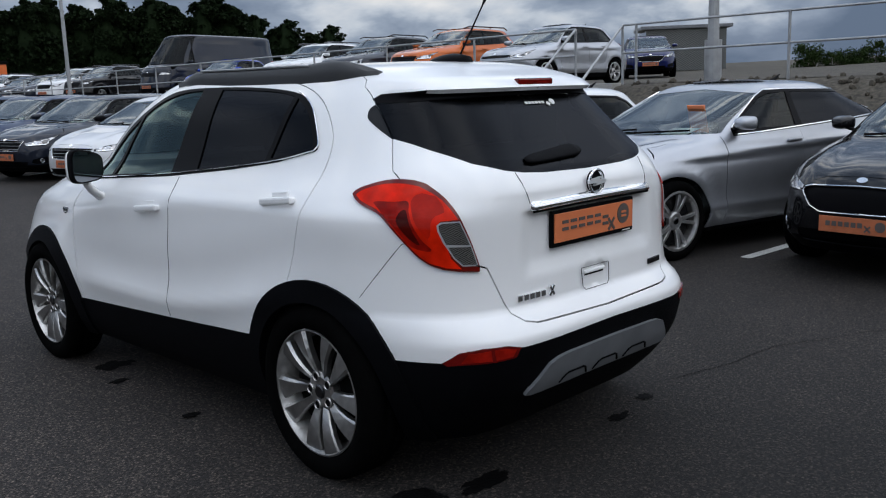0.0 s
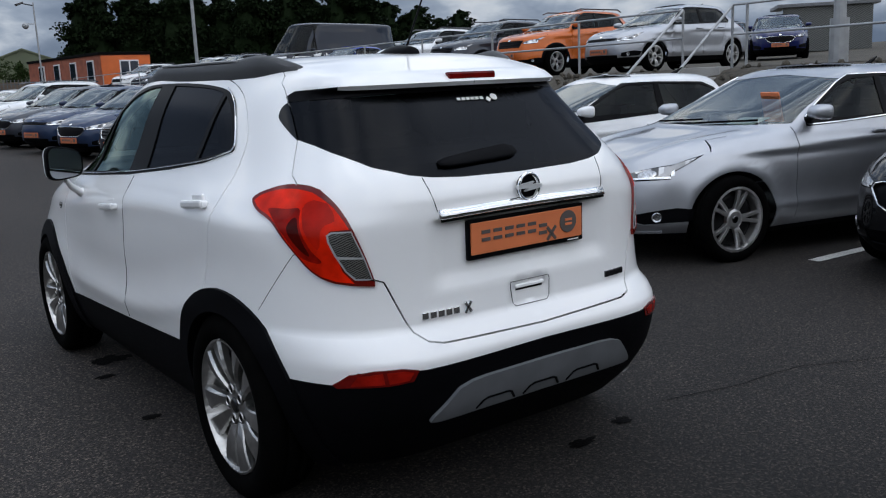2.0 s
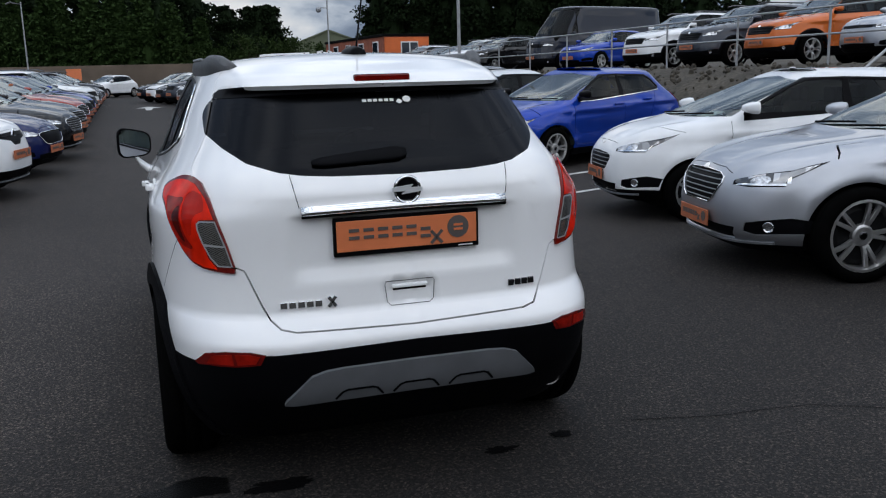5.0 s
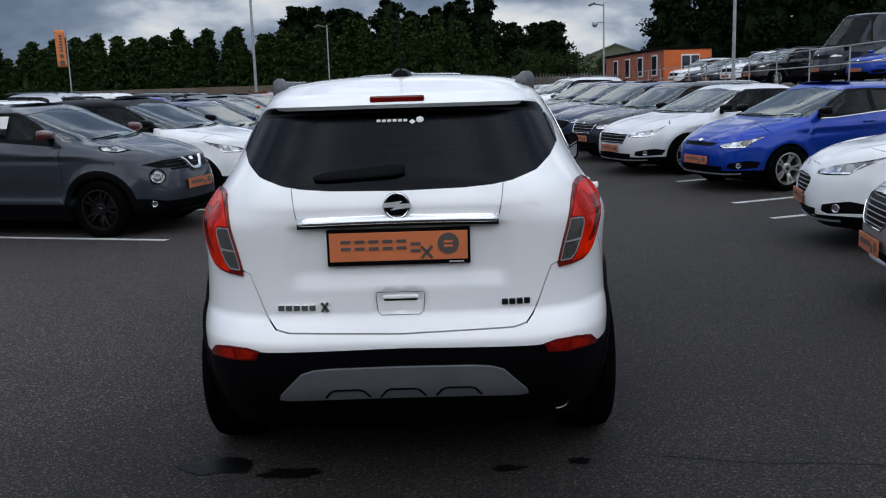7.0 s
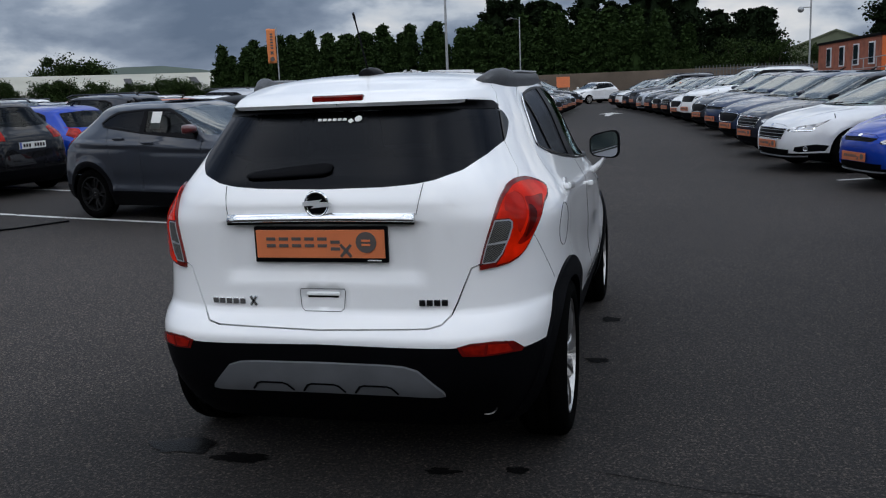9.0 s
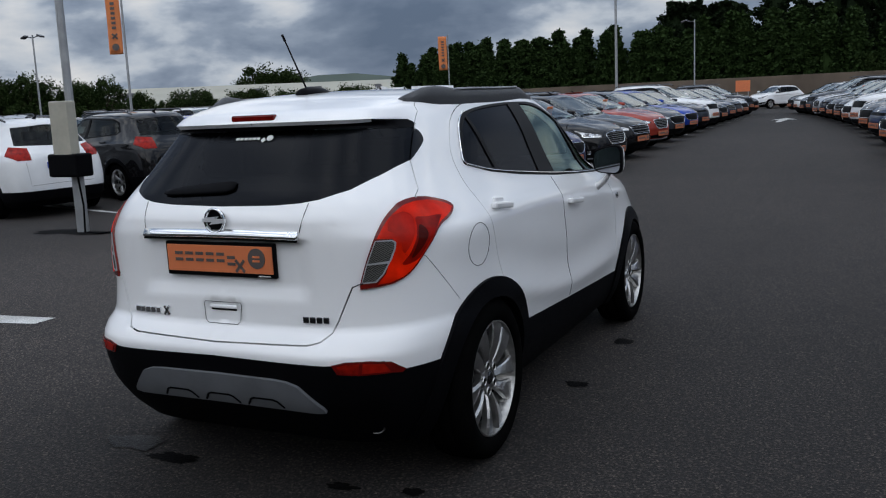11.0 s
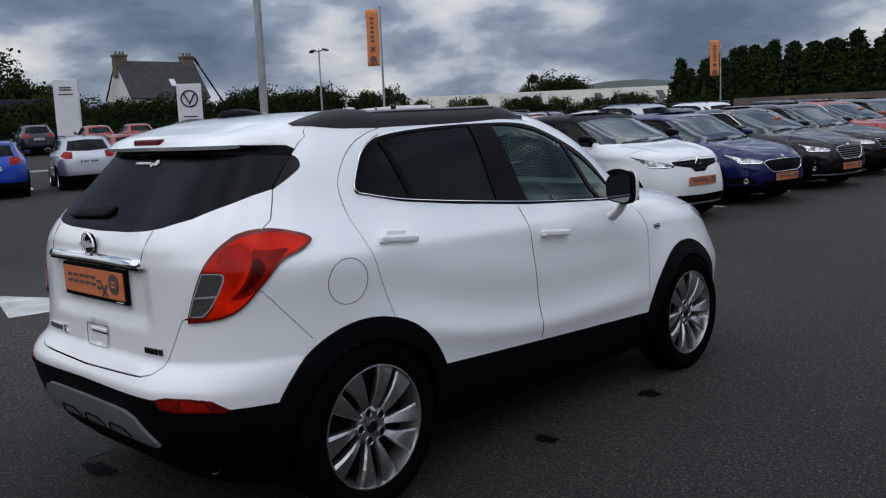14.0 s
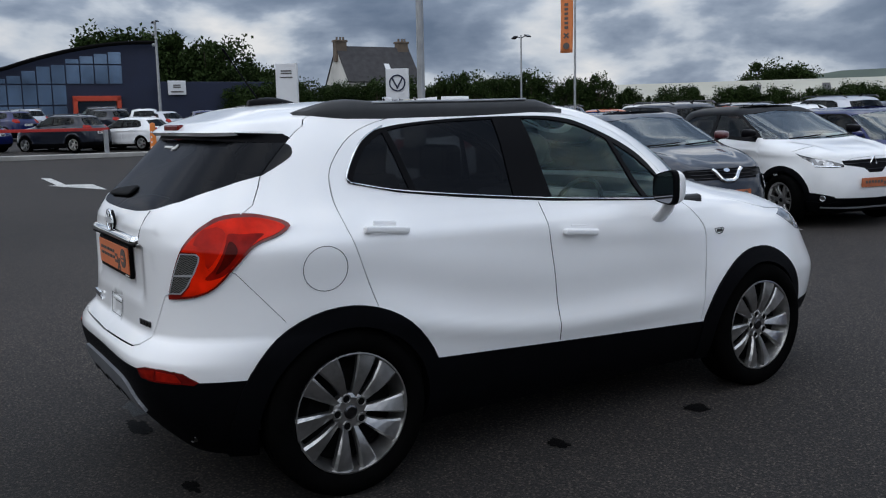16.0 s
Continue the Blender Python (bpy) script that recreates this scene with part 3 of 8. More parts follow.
def make_wheel(parent, x, y, R, rr, w, spokes, style, alloy, side, nuts=False):
    """tyre > rim, barrel, hub cap, black nut discs, dark plug behind the spokes."""
    m = pose(x, y, R - 0.006, 0, 0, 0 if side > 0 else 180)
    t = part("tyre", tyre_mesh(R, rr, w, 48 if nuts else 28), M_TYRE, parent, smooth=True)
    t.matrix_basis = m
    bm = bmesh.new()
    h = w / 2
    if style == "flared":
        revolve(bm, [(rr - 0.002, h * 0.70), (rr + 0.004, h * 0.87), (rr - 0.002, h * 0.88), (rr - 0.012, h * 0.60), (rr - 0.03, h * 0.10), (rr - 0.03, -h * 0.8)], 48, OUT)
    else:
        revolve(bm, [(rr - 0.004, h * 0.60), (rr + 0.008, h * 0.88), (rr - 0.010, h * 0.90), (rr - 0.022, h * 0.55), (rr - 0.03, -h * 0.8)], 28, OUT)
    x1 = h * (0.82 if style == "flared" else 0.72)
    for k in range(spokes):
        a = 2 * math.pi * k / spokes
        if style == "flared":
            spoke(bm, a, 0.060, rr - 0.001, 0.024, 0.104 if k % 2 else 0.088, h * 0.60, x1, 0.13 if k % 2 else -0.02, 0.034, 0.010, 1.25)
        elif style == "twin":
            for o in (-0.13, 0.13):
                spoke(bm, a + o, 0.055, rr - 0.012, 0.032, 0.030, h * 0.50, x1, o * 0.35)
        else:
            spoke(bm, a, 0.055, rr - 0.012, 0.050, 0.040, h * 0.50, x1)
    revolve(bm, [(0.0, h * 0.62), (0.060, h * 0.62), (0.078, h * 0.55), (0.080, h * 0.2)], 24, OUT)
    for k in range(5 if nuts else 0):
        a = 2 * math.pi * (k + 0.5) / 5
        lip = [(0.0185 + 0.004 * math.cos(b), 0.004 * math.sin(b)) for b in np.linspace(0, 2 * math.pi, 6, endpoint=False)]
        revolve(bm, lip, 18, Matrix.Translation((h * 0.645, 0.060 * math.cos(a), 0.060 * math.sin(a))) @ OUT, closed=True)
    part("rim", bm, alloy, t)
    # solid dark plug standing in for the shade between the spokes
    bm = bmesh.new()
    revolve(bm, [(0.0, h * 0.26), (rr - 0.075, h * 0.26), (rr - 0.034, h * 0.08), (rr - 0.034, -h * 0.8), (0.0, -h * 0.8)], 28, OUT)
    part("dark_plug", bm, M_DARK if nuts else M_ALLOYDARK, t)
    bm = bmesh.new()
    revolve(bm, [(0.0, h * 0.70), (0.022, h * 0.695), (0.029, h * 0.66), (0.030, h * 0.6)], 20, OUT)
    part("hub_cap", bm, M_DARKCHROME, t)
    for k in range(5 if nuts else 0):
        a = 2 * math.pi * (k + 0.5) / 5
        # black cylinder, slightly proud, paints the dark of a nut hole
        bm = bmesh.new()
        c, s = 0.060 * math.cos(a), 0.060 * math.sin(a)
        rod(bm, (h * 0.56, c, s), (h * 0.645, c, s), 0.0175, 14)
        part("nut_disc", bm, M_DARK, t, "black disc in place of the shaded nut recess")
    return t


def steering(parent, x, y, z):
    bm = bmesh.new()
    m = pose(x, y, z, 62, 0, 0)
    prof = [(0.18 + 0.014 * math.cos(a), 0.014 * math.sin(a)) for a in np.linspace(0, 2 * math.pi, 8, endpoint=False)]
    revolve(bm, prof, 24, m, closed=True)
    box(bm, m @ Vector((0, 0, 0)), (0.16, 0.12, 0.05), 0.02, Matrix.Rotation(radians(62), 4, "X"))
    for a in (0, 180, 270):
        rod(bm, m @ Vector((0, 0, 0)), m @ Vector((0.175 * math.cos(radians(a)), 0.175 * math.sin(radians(a)), 0)), 0.016, 6)
    part("steering_wheel", bm, M_CABIN, parent)


def seat_simple(parent, x, y, z, w, material):
    bm = bmesh.new()
    box(bm, (x, y, z + 0.10), (w, 0.52, 0.16), 0.05)
    box(bm, (x, y - 0.29, z + 0.40), (w * 0.96, 0.14, 0.60), 0.05, Matrix.Rotation(radians(14), 4, "X"))
    for o in ((0,) if w < 0.7 else (-0.42, 0.42)):
        box(bm, (x + o, y - 0.36, z + 0.77), (0.25, 0.10, 0.17), 0.03)
    part("seat" if w < 0.7 else "rear_bench", bm, material, parent)


def plate(parent, m, printed=True, orange=True):
    """A plate facing local -y, with its print as bars."""
    bm = bmesh.new()
    box(bm, (0, 0, 0), (0.52, 0.010, 0.115), 0.002)
    p = part("number_plate", bm, M_SHADEPLATE if orange else M_PLATEW, parent, "orange dealer plate" if orange else "white registration plate")
    p.matrix_basis = m
    if printed:
        bm = bmesh.new()
        if orange:
            for k in range(6):
                box(bm, (-0.19 + 0.047 * k, -0.0065, 0.006), (0.034, 0.003, 0.036))
            for a in (45, -45):
                box(bm, (0.10, -0.0065, -0.016), (0.012, 0.003, 0.06), 0, Matrix.Rotation(radians(a), 4, "Y"))
            rod(bm, (0.19, -0.003, 0.006), (0.19, -0.009, 0.006), 0.037, 20)
        else:
            for k in range(8):
                if k != 3:
                    box(bm, (-0.17 + 0.055 * k, -0.0065, 0), (0.036, 0.003, 0.06))
        part("plate_print", bm, M_PLATEGREY if orange else M_DARK, p)
        if not orange:
            bm = bmesh.new()
            box(bm, (-0.238, -0.0065, 0), (0.036, 0.003, 0.108))
            part("plate_band", bm, M_PLATEB, p)
    return p


def mirror_shell(bm, sd, cx, y0, cz, hw, hh, depth):
    """A rounded mirror housing, open face towards -y."""
    rows = []
    for t in np.linspace(0, 1, 7):
        k = 1.0 - 0.55 * t**2.2
        rows.append([bm.verts.new((sd * (cx + hw * k * np.sign(math.cos(a)) * abs(math.cos(a)) ** 0.55), y0 + depth * t, cz + hh * k * np.sign(math.sin(a)) * abs(math.sin(a)) ** 0.6)) for a in np.linspace(0, 2 * math.pi, 20, endpoint=False)])
    for p, q in zip(rows, rows[1:]):
        for a in range(20):
            bm.faces.new((p[a], p[(a + 1) % 20], q[(a + 1) % 20], q[a]))
    bm.faces.new(rows[0])
    bm.faces.new(rows[-1][::-1])


def mirror_pane(bm, sd, cx, y0, cz, hw, hh):
    f = [bm.verts.new((sd * (cx + hw * np.sign(math.cos(a)) * abs(math.cos(a)) ** 0.55), y0, cz + hh * np.sign(math.sin(a)) * abs(math.sin(a)) ** 0.6)) for a in np.linspace(0, 2 * math.pi, 20, endpoint=False)]
    bm.faces.new(f)


M_REDCAP = mat("dark_red_mirror_cap", (0.08, 0.010, 0.012), 0.3, coat=0.8, vary=0.05)


# ---- ordinary cars ----
NR = (6, 6, 6, 6, 5.5, 5, 4.6, 4.0, 3.7, 3.5, 3.2, 3.0, 2.5)
NF = (4, 4, 3.7, 3.5, 3.3, 3.3, 4.2, 4.5, 4.5, 4.4, 3.8, 3.0, 2.5)


class CarShape(Shape):
    """Adds a shoulder line, a hollow in the doors and lips round the wheels."""

    def at(self, Q, V):
        p = super().at(Q, V)
        x, y, z = p[..., 0], p[..., 1], p[..., 2]
        zs, wb, R, f0, r0 = self.line
        mid = np.clip((y - r0 - 0.25) / 0.3, 0, 1) * np.clip((f0 - 0.75 - y) / 0.4, 0, 1)
        zl = zs - 0.03 * y
        dx = mid * (0.014 * np.exp(-(((z - zl) / 0.034) ** 2)) - 0.008 * np.exp(-(((z - zl + 0.06) / 0.035) ** 2)) - 0.010 * np.exp(-(((z - 0.58) / 0.10) ** 2)) + 0.018 * np.exp(-(((z - 0.40) / 0.05) ** 2)))
        for cy in (0, wb):
            d = np.hypot(y - cy, z - R)
            dx = dx + 0.022 * np.exp(-(((d - R - 0.06) / 0.07) ** 2))
        # two ridges along the bonnet
        zn, zw, yw0 = self.bonnet
        on = np.clip((z - zn + 0.01) / 0.06, 0, 1) * np.clip((zw + 0.02 - z) / 0.05, 0, 1) * np.clip((y - yw0 + 0.15) / 0.2, 0, 1)
        ridge = 0.62 - 0.18 * np.clip((y - yw0) / (f0 - yw0), 0, 1)
        p[..., 2] = z + on * (0.014 * np.exp(-(((x - ridge) / 0.07) ** 2)) - 0.008 * np.exp(-(((x - ridge + 0.15) / 0.09) ** 2)))
        p[..., 0] = x + dx * (x > 0.5)
        return p


def car_shape(c):
    """Rows of a skin from a car's main sizes."""
    w, H, r0, f0, zh, zc, yc, yw, rb, rt = (c[k] for k in ("w", "H", "rear", "front", "nose", "cowl", "ycowl", "ytop", "rbelt", "rtop"))
    hs, ym = H - 0.09, 0.5 * (r0 + f0) - 0.15
    rows = [(0.20, 0.90, r0 + 0.14, f0 - 0.16), (0.32, 0.96, r0 + 0.03, f0 - 0.03), (0.50, 0.985, r0, f0), (0.64, 1.0, r0 + 0.01, f0 - 0.015),
            (zh, 1.0, r0 + 0.05, f0 - 0.12), (zh + 0.62 * (zc - zh), 0.985, r0 + 0.5 * (rb - r0) + 0.02, yc + 0.52 * (f0 - yc)), (zc, 0.95, rb, yc)]
    for t in (0.35, 0.7, 1.0):
        rows.append((zc + t * (hs - zc), 0.95 - t * 0.21, rb + (rt - rb) * t, yc + (yw - yc) * t))
    rows += [(H - 0.035, 0.60, rt + 0.16, yw - 0.18), (H - 0.01, 0.38, rt + 0.45, yw - 0.5), (H, 0.02, ym - 0.05, ym + 0.05)]
    s = CarShape([(z, k * w, a, b, n, m) for (z, k, a, b), n, m in zip(rows, NR, NF)], ym)
    s.line = (zc - 0.07, c["wb"], c["R"], f0, r0)
    s.bonnet = (zh, zc, yc)
    return s


def make_car(name, c, label, category, group=""):
    """A whole car at the origin: rear axle at y = 0, nose towards +y."""
    s = car_shape(c)
    w, wb, H, zc, yc, yw, R = c["w"], c["wb"], c["H"], c["cowl"], c["ycowl"], c["ytop"], c["R"]
    hs = H - 0.09
    zt = hs - 0.035
    zb = zc + 0.045
    rise = c.get("rise", 0.07)
    yb, ye = c["ypillar"], c["yend"]

    def belt(y):
        return zb + rise * min(max((yb + 0.3 - y) / 1.6, -0.3), 1)

    def pillar(z, k):
        """Where a level outline has narrowed to the share k of its width, ahead."""
        _, _, _, yf, _, nf = (float(a) for a in s.table(s.v_of(np.array([z])))[:, 0])
        return s.ym + (yf - s.ym) * (1 - k**nf) ** (1 / nf)

    zs = [zb + 0.012 + (zt - 0.05 - zb) * t for t in (0, 0.25, 0.5, 0.75, 1.0)]
    ya = pillar(zs[0], 0.945)
    edge = [("s", pillar(z, 0.945), z) for z in zs]
    yt = edge[-1][1] - 0.12
    front = edge + [("s", yt, zt), ("s", yb + 0.02, zt + 0.01), ("s", yb + 0.05, belt(yb))]
    rear = [("s", yb - 0.05, belt(yb)), ("s", yb - 0.04, zt + 0.01), ("s", ye + 0.30, zt - 0.02), ("s", ye + 0.12, zt - 0.08), ("s", ye, belt(ye) + 0.03), ("s", ye + 0.08, belt(ye))]
    if c.get("panel"):
        rear = None
    regions = []
    lw = c.get("clad", 0.30)
    ra = R + 0.045
    # dark sill and bumper bottoms
    regions.append(("lower", [("r", 0.0, 0.2), ("r", 0.0, lw + 0.06), ("s", c["rear"] + 0.5, lw + 0.06), ("s", 0, lw), ("s", wb, lw), ("s", c["front"] - 0.55, lw + 0.02), ("f", 0.0, lw), ("f", 0.0, 0.2), ("f", 0.3, 0.2), ("s", wb, 0.2), ("s", 0, 0.2), ("r", 0.3, 0.2)]))
    if c.get("arch"):
        for cy in (0, wb):
            regions.append(("lower", arc(cy, R, ra + 0.06)))
    for cy in (0, wb):
        regions.append(("hole", arc(cy, R - 0.02, ra)))
    if c.get("tworoof") or c.get("fullroof"):
        vb = float(s.v_of(np.array([zc + 0.05 if c.get("tworoof") else hs - 0.09]))[0])
        regions.append(("roof", [("q", -s.QM, vb), ("q", s.QM, vb), ("q", s.QM, s.top), ("q", -s.QM, s.top)]))
    if rear:
        regions.append(("window_surround", [("s", edge[0][1] + 0.05, belt(ya) - 0.022)] + [("s", p[1] + 0.025, p[2] + 0.012) for p in edge] + [("s", yt, zt + 0.03), ("s", yb, zt + 0.032), ("s", ye + 0.28, zt + 0.005), ("s", ye + 0.09, zt - 0.06), ("s", ye - 0.035, belt(ye) + 0.04), ("s", ye + 0.05, belt(ye) - 0.022), ("s", yb, belt(yb) - 0.022)]))
    else:
        regions.append(("window_surround", [("s", edge[0][1] + 0.05, belt(ya) - 0.022)] + [("s", p[1] + 0.025, p[2] + 0.012) for p in edge] + [("s", yt, zt + 0.03), ("s", yb - 0.01, zt + 0.032), ("s", yb, belt(yb) - 0.022)]))
    regions.append(("side_window_front", front))
    if rear:
        regions.append(("side_window_rear", rear))
    wz = [zc + 0.03 + (hs - 0.03 - zc - 0.03) * t for t in (0, 0.33, 0.66, 1.0)]
    ww = [0.905 * float(s.table(s.v_of(np.array([z])))[1, 0]) for z in wz]
    regions.append(("windscreen", [("f", 0.0, zc + 0.015)] + [("f", x, z) for x, z in zip(ww, wz)] + [("f", 0.0, hs + 0.015)]))
    if not c.get("panel"):
        regions.append(("rear_window", [("r", 0.0, c["rzb"]), ("r", 0.66 * w, c["rzb"] + 0.03), ("r", 0.56 * w, hs - 0.06), ("r", 0.0, hs - 0.03)]))
    zh, f0, r0 = c["nose"], c["front"], c["rear"]
    hl = c.get("lamp", 0.0)
    if c.get("round"):
        regions.append(("headlamp", [("s", yc + 0.06, zc - 0.045), ("s", yc + 0.24, zc - 0.055), ("s", yc + 0.42, zc - 0.10), ("s", yc + 0.30, zc - 0.115), ("s", yc + 0.12, zc - 0.085)]))
        q = s.pts(regions[-1][1], True, 0.05)
        c0 = q.mean(0)
        regions.append(("lamp_lens", [("q", *(c0 + (v - c0) * 0.78)) for v in q]))
        regions.append(("grille", [("f", 0.36, zh - 0.115), ("f", 0.36, zh - 0.02), ("f", 0.60 * w, zh - 0.03), ("f", 0.74 * w, zh - 0.06), ("f", 0.62 * w, zh - 0.105)]))
    else:
        regions.append(("headlamp", [("f", 0.485 * w, zh - 0.128 + hl), ("f", 0.480 * w, zh - 0.100 + hl), ("f", 0.60 * w, zh - 0.055 + hl), ("f", 0.74 * w, zh - 0.018 + hl), ("s", f0 - 0.64, zh + 0.042 + hl), ("s", f0 - 0.59, zh + 0.020 + hl), ("s", f0 - 0.38, zh - 0.082 + hl), ("f", 0.76 * w, zh - 0.128 + hl), ("f", 0.60 * w, zh - 0.138 + hl)]))
        q = s.pts(regions[-1][1], True, 0.05)
        c0 = q.mean(0)
        regions.append(("lamp_lens", [("q", *(c0 + (v - c0) * (0.93, 0.80))) for v in q]))
        regions.append(("projector", [("f", (0.64 + 0.050 * math.cos(a)) * w, zh - 0.090 + hl + 0.034 * math.sin(a)) for a in np.linspace(0, 2 * math.pi, 12, endpoint=False)]))
        regions.append(("lamp_strip", [("f", 0.51 * w, zh - 0.130 + hl), ("f", 0.76 * w, zh - 0.122 + hl), ("s", f0 - 0.375, zh - 0.076 + hl), ("s", f0 - 0.40, zh - 0.058 + hl), ("f", 0.77 * w, zh - 0.106 + hl), ("f", 0.53 * w, zh - 0.118 + hl)]))
    g = c.get("grille", (0.34, 0.15, -0.22))
    mouth = [("f", x, zh + z) for x, z in c["mouth"]] if "mouth" in c else [("f", 0.0, zh + g[2]), ("f", g[0], zh + g[2]), ("f", g[0] + 0.07, zh + g[2] + g[1]), ("f", 0.0, zh + g[2] + g[1] + 0.01)]
    regions.append(("grille", mouth))
    regions.append(("intake", [("f", 0.0, 0.27), ("f", 0.50 * w, 0.28), ("f", 0.54 * w, 0.37), ("f", 0.0, 0.38)]))
    regions.append(("fog_lamp", [("f", 0.60 * w, 0.345), ("f", 0.66 * w, 0.325), ("f", 0.84 * w, 0.345), ("f", 0.86 * w, 0.43), ("f", 0.80 * w, 0.455), ("f", 0.62 * w, 0.41)]))
    tz = c.get("tail", 0.95)
    th = c.get("tailh", 0.16)
    regions.append(("tail_lamp", [("r", 0.52 * w, tz - 0.02), ("r", 0.50 * w, tz + th - 0.03), ("r", 0.72 * w, tz + th), ("s", r0 + 0.42, tz + th), ("s", r0 + 0.34, tz + 0.06), ("r", 0.74 * w, tz - 0.02)]))
    gaps = [[("s", yb, lw + 0.03), ("s", yb + 0.01, belt(yb) - 0.01)], [("s", yc - 0.36, lw + 0.03), ("s", yc - 0.34, 0.7), ("s", yc - 0.36, belt(yc - 0.3) - 0.02)],
            [("r", 0.60 * w, 0.55), ("r", 0.62 * w, tz - 0.05)], [("r", 0.0, 0.56), ("r", 0.59 * w, 0.55)]]
    if not c.get("panel") and not c.get("round"):
        gaps.append([("s", f0 - 0.70, zh + 0.058 + hl), ("s", yc + 0.34, zh + 0.66 * (zc - zh)), ("s", yc + 0.16, zc - 0.045)])
        gaps.append([("f", 0.03, zh - 0.012), ("f", 0.28, zh - 0.022), ("f", 0.42 * w, zh - 0.055 + hl)])
    if not c.get("panel"):
        gaps.append([("s", R + 0.10, 0.62), ("s", ye + 0.28, 0.85), ("s", ye + 0.14, belt(ye) - 0.02)])
    sk = Skin(s, regions, gaps, grid=c.get("grid", 0.075), step=c.get("grid", 0.075) * 0.66, gap=0.0045)
    root = empty(name, Matrix(), label, category, group)
    sk.part("body", "body", M_PAINT, root)
    sk.part("cladding", "lower", M_BLACKP, root, lift=0.004)
    if c.get("tworoof"):
        sk.part("roof", "roof", M_TRIM, root, "black painted roof")
    elif c.get("fullroof"):
        sk.part("roof", "roof", M_PAINT, root)
    gl = M_PRIV if c.get("dark") else M_GLASS
    for sd, n in ((1, "side_window"), (-1, "side_window")):
        sk.part("window_surround", "window_surround", M_TRIM, root, sides=(sd,), lift=0.002)
        sk.part(n, "side_window_front", M_GLASS, root, sides=(sd,), lift=-0.004)
        if rear:
            sk.part(n, "side_window_rear", gl, root, sides=(sd,), lift=-0.004)
    sk.part("windscreen", "windscreen", M_GLASS if c.get("panel") else M_SCREEN, root, lift=-0.003)
    sk.part("rear_window", "rear_window", gl, root, lift=-0.003)
    for sd in (1, -1):
        h = sk.part("headlamp", "headlamp", M_BLACKP, root, sides=(sd,), lift=0.003)
        sk.part("lamp_lens", "lamp_lens", M_HEADL, h, sides=(sd,), lift=0.004)
        sk.part("reflector", "projector", M_HEADC, h, sides=(sd,), lift=0.001)
        sk.part("tail_lamp", "tail_lamp", M_REDFOG, root, sides=(sd,), lift=0.006)
        if not c.get("round"):
            sk.part("lamp_strip", "lamp_strip", M_CHROME, h, sides=(sd,), lift=0.005)
        fg = sk.part("fog_lamp", "fog_lamp", M_BLACKP, root, sides=(sd,), lift=-0.012)
        q = s.end(np.array([0.73 * w]), np.array([0.385]), True)
        pf, nf = Vector(s.at(q[:, 0], q[:, 1])[0]), Vector(s.normal(q[:, 0], q[:, 1])[0])
        pf.x, nf.x = pf.x * sd, nf.x * sd
        bm = bmesh.new()
        revolve(bm, [(0.0, 0.004), (0.026, 0.006), (0.034, 0.012), (0.040, 0.004), (0.036, -0.006)], 16, Matrix.Translation(pf - nf * 0.008) @ nf.to_track_quat("Z", "Y").to_matrix().to_4x4())
        part("fog_ring", bm, M_HEADC, fg)
    if c.get("chromeline"):
        for sd in (1, -1):
            q = s.pts([("s", ye + 0.02, belt(ye) - 0.012)] + [("s", y, belt(y) - 0.012) for y in np.linspace(ye + 0.2, ya + 0.03, 8)], False, 0.12)
            p = s.at(q[:, 0], q[:, 1]) + 0.004 * s.normal(q[:, 0], q[:, 1])
            p[:, 0] *= sd
            bm = bmesh.new()
            tube(bm, [tuple(v) for v in p], 0.008, 5)
            part("chrome_strip", bm, M_CHROME, root, "chrome strip under the side windows")
    if c.get("chrometop"):
        for sd in (1, -1):
            line = [("s", ye - 0.03, belt(ye) + 0.04), ("s", ye + 0.10, zt - 0.055), ("s", ye + 0.29, zt + 0.008), ("s", yb, zt + 0.034), ("s", yt, zt + 0.032)] + [("s", p[1] + 0.02, p[2] + 0.012) for p in edge[::-1]]
            q = s.pts(line, False, 0.08)
            p = s.at(q[:, 0], q[:, 1]) + 0.003 * s.normal(q[:, 0], q[:, 1])
            p[:, 0] *= sd
            bm = bmesh.new()
            tube(bm, [tuple(v) for v in p], 0.007, 5)
            part("chrome_strip", bm, M_CHROME, root, "chrome strip over the side windows")
    if c.get("lip"):
        xs = np.linspace(-0.72 * w, 0.72 * w, 15)
        q = s.end(np.abs(xs), np.full(15, 0.262) + 0.02 * (xs / w) ** 2, True)
        p = s.at(q[:, 0], q[:, 1]) + 0.008 * s.normal(q[:, 0], q[:, 1])
        bm = bmesh.new()
        tube(bm, [(x, v[1], v[2]) for x, v in zip(xs, p)], 0.014, 6)
        part("bumper_lip", bm, M_SILVERP, root, "silver lip under the front bumper")
    if c.get("vee"):
        xs = np.array([-0.20, -0.16, -0.10, -0.05, 0.05, 0.10, 0.16, 0.20])
        q = s.end(np.abs(xs), zh - 0.02 - np.array([0, 0.03, 0.11, 0.135, 0.135, 0.11, 0.03, 0]), True)
        p = s.at(q[:, 0], q[:, 1])
        bm = bmesh.new()
        tube(bm, [(x, v[1] + 0.008, v[2]) for x, v in zip(xs, p)], 0.026, 8)
        part("grille_vee", bm, M_CHROME, root, "chrome V in the grille")
    gr = sk.part("grille", "grille", M_TRIM, root, lift=-0.012)
    sk.part("air_intake", "intake", M_BLACKP, root, lift=-0.015)
    # grille bars, chrome ring and badge
    edge_x, edge_z = np.array([o[1] for o in mouth]), np.array([o[2] for o in mouth])
    nb = c.get("bars", 3)
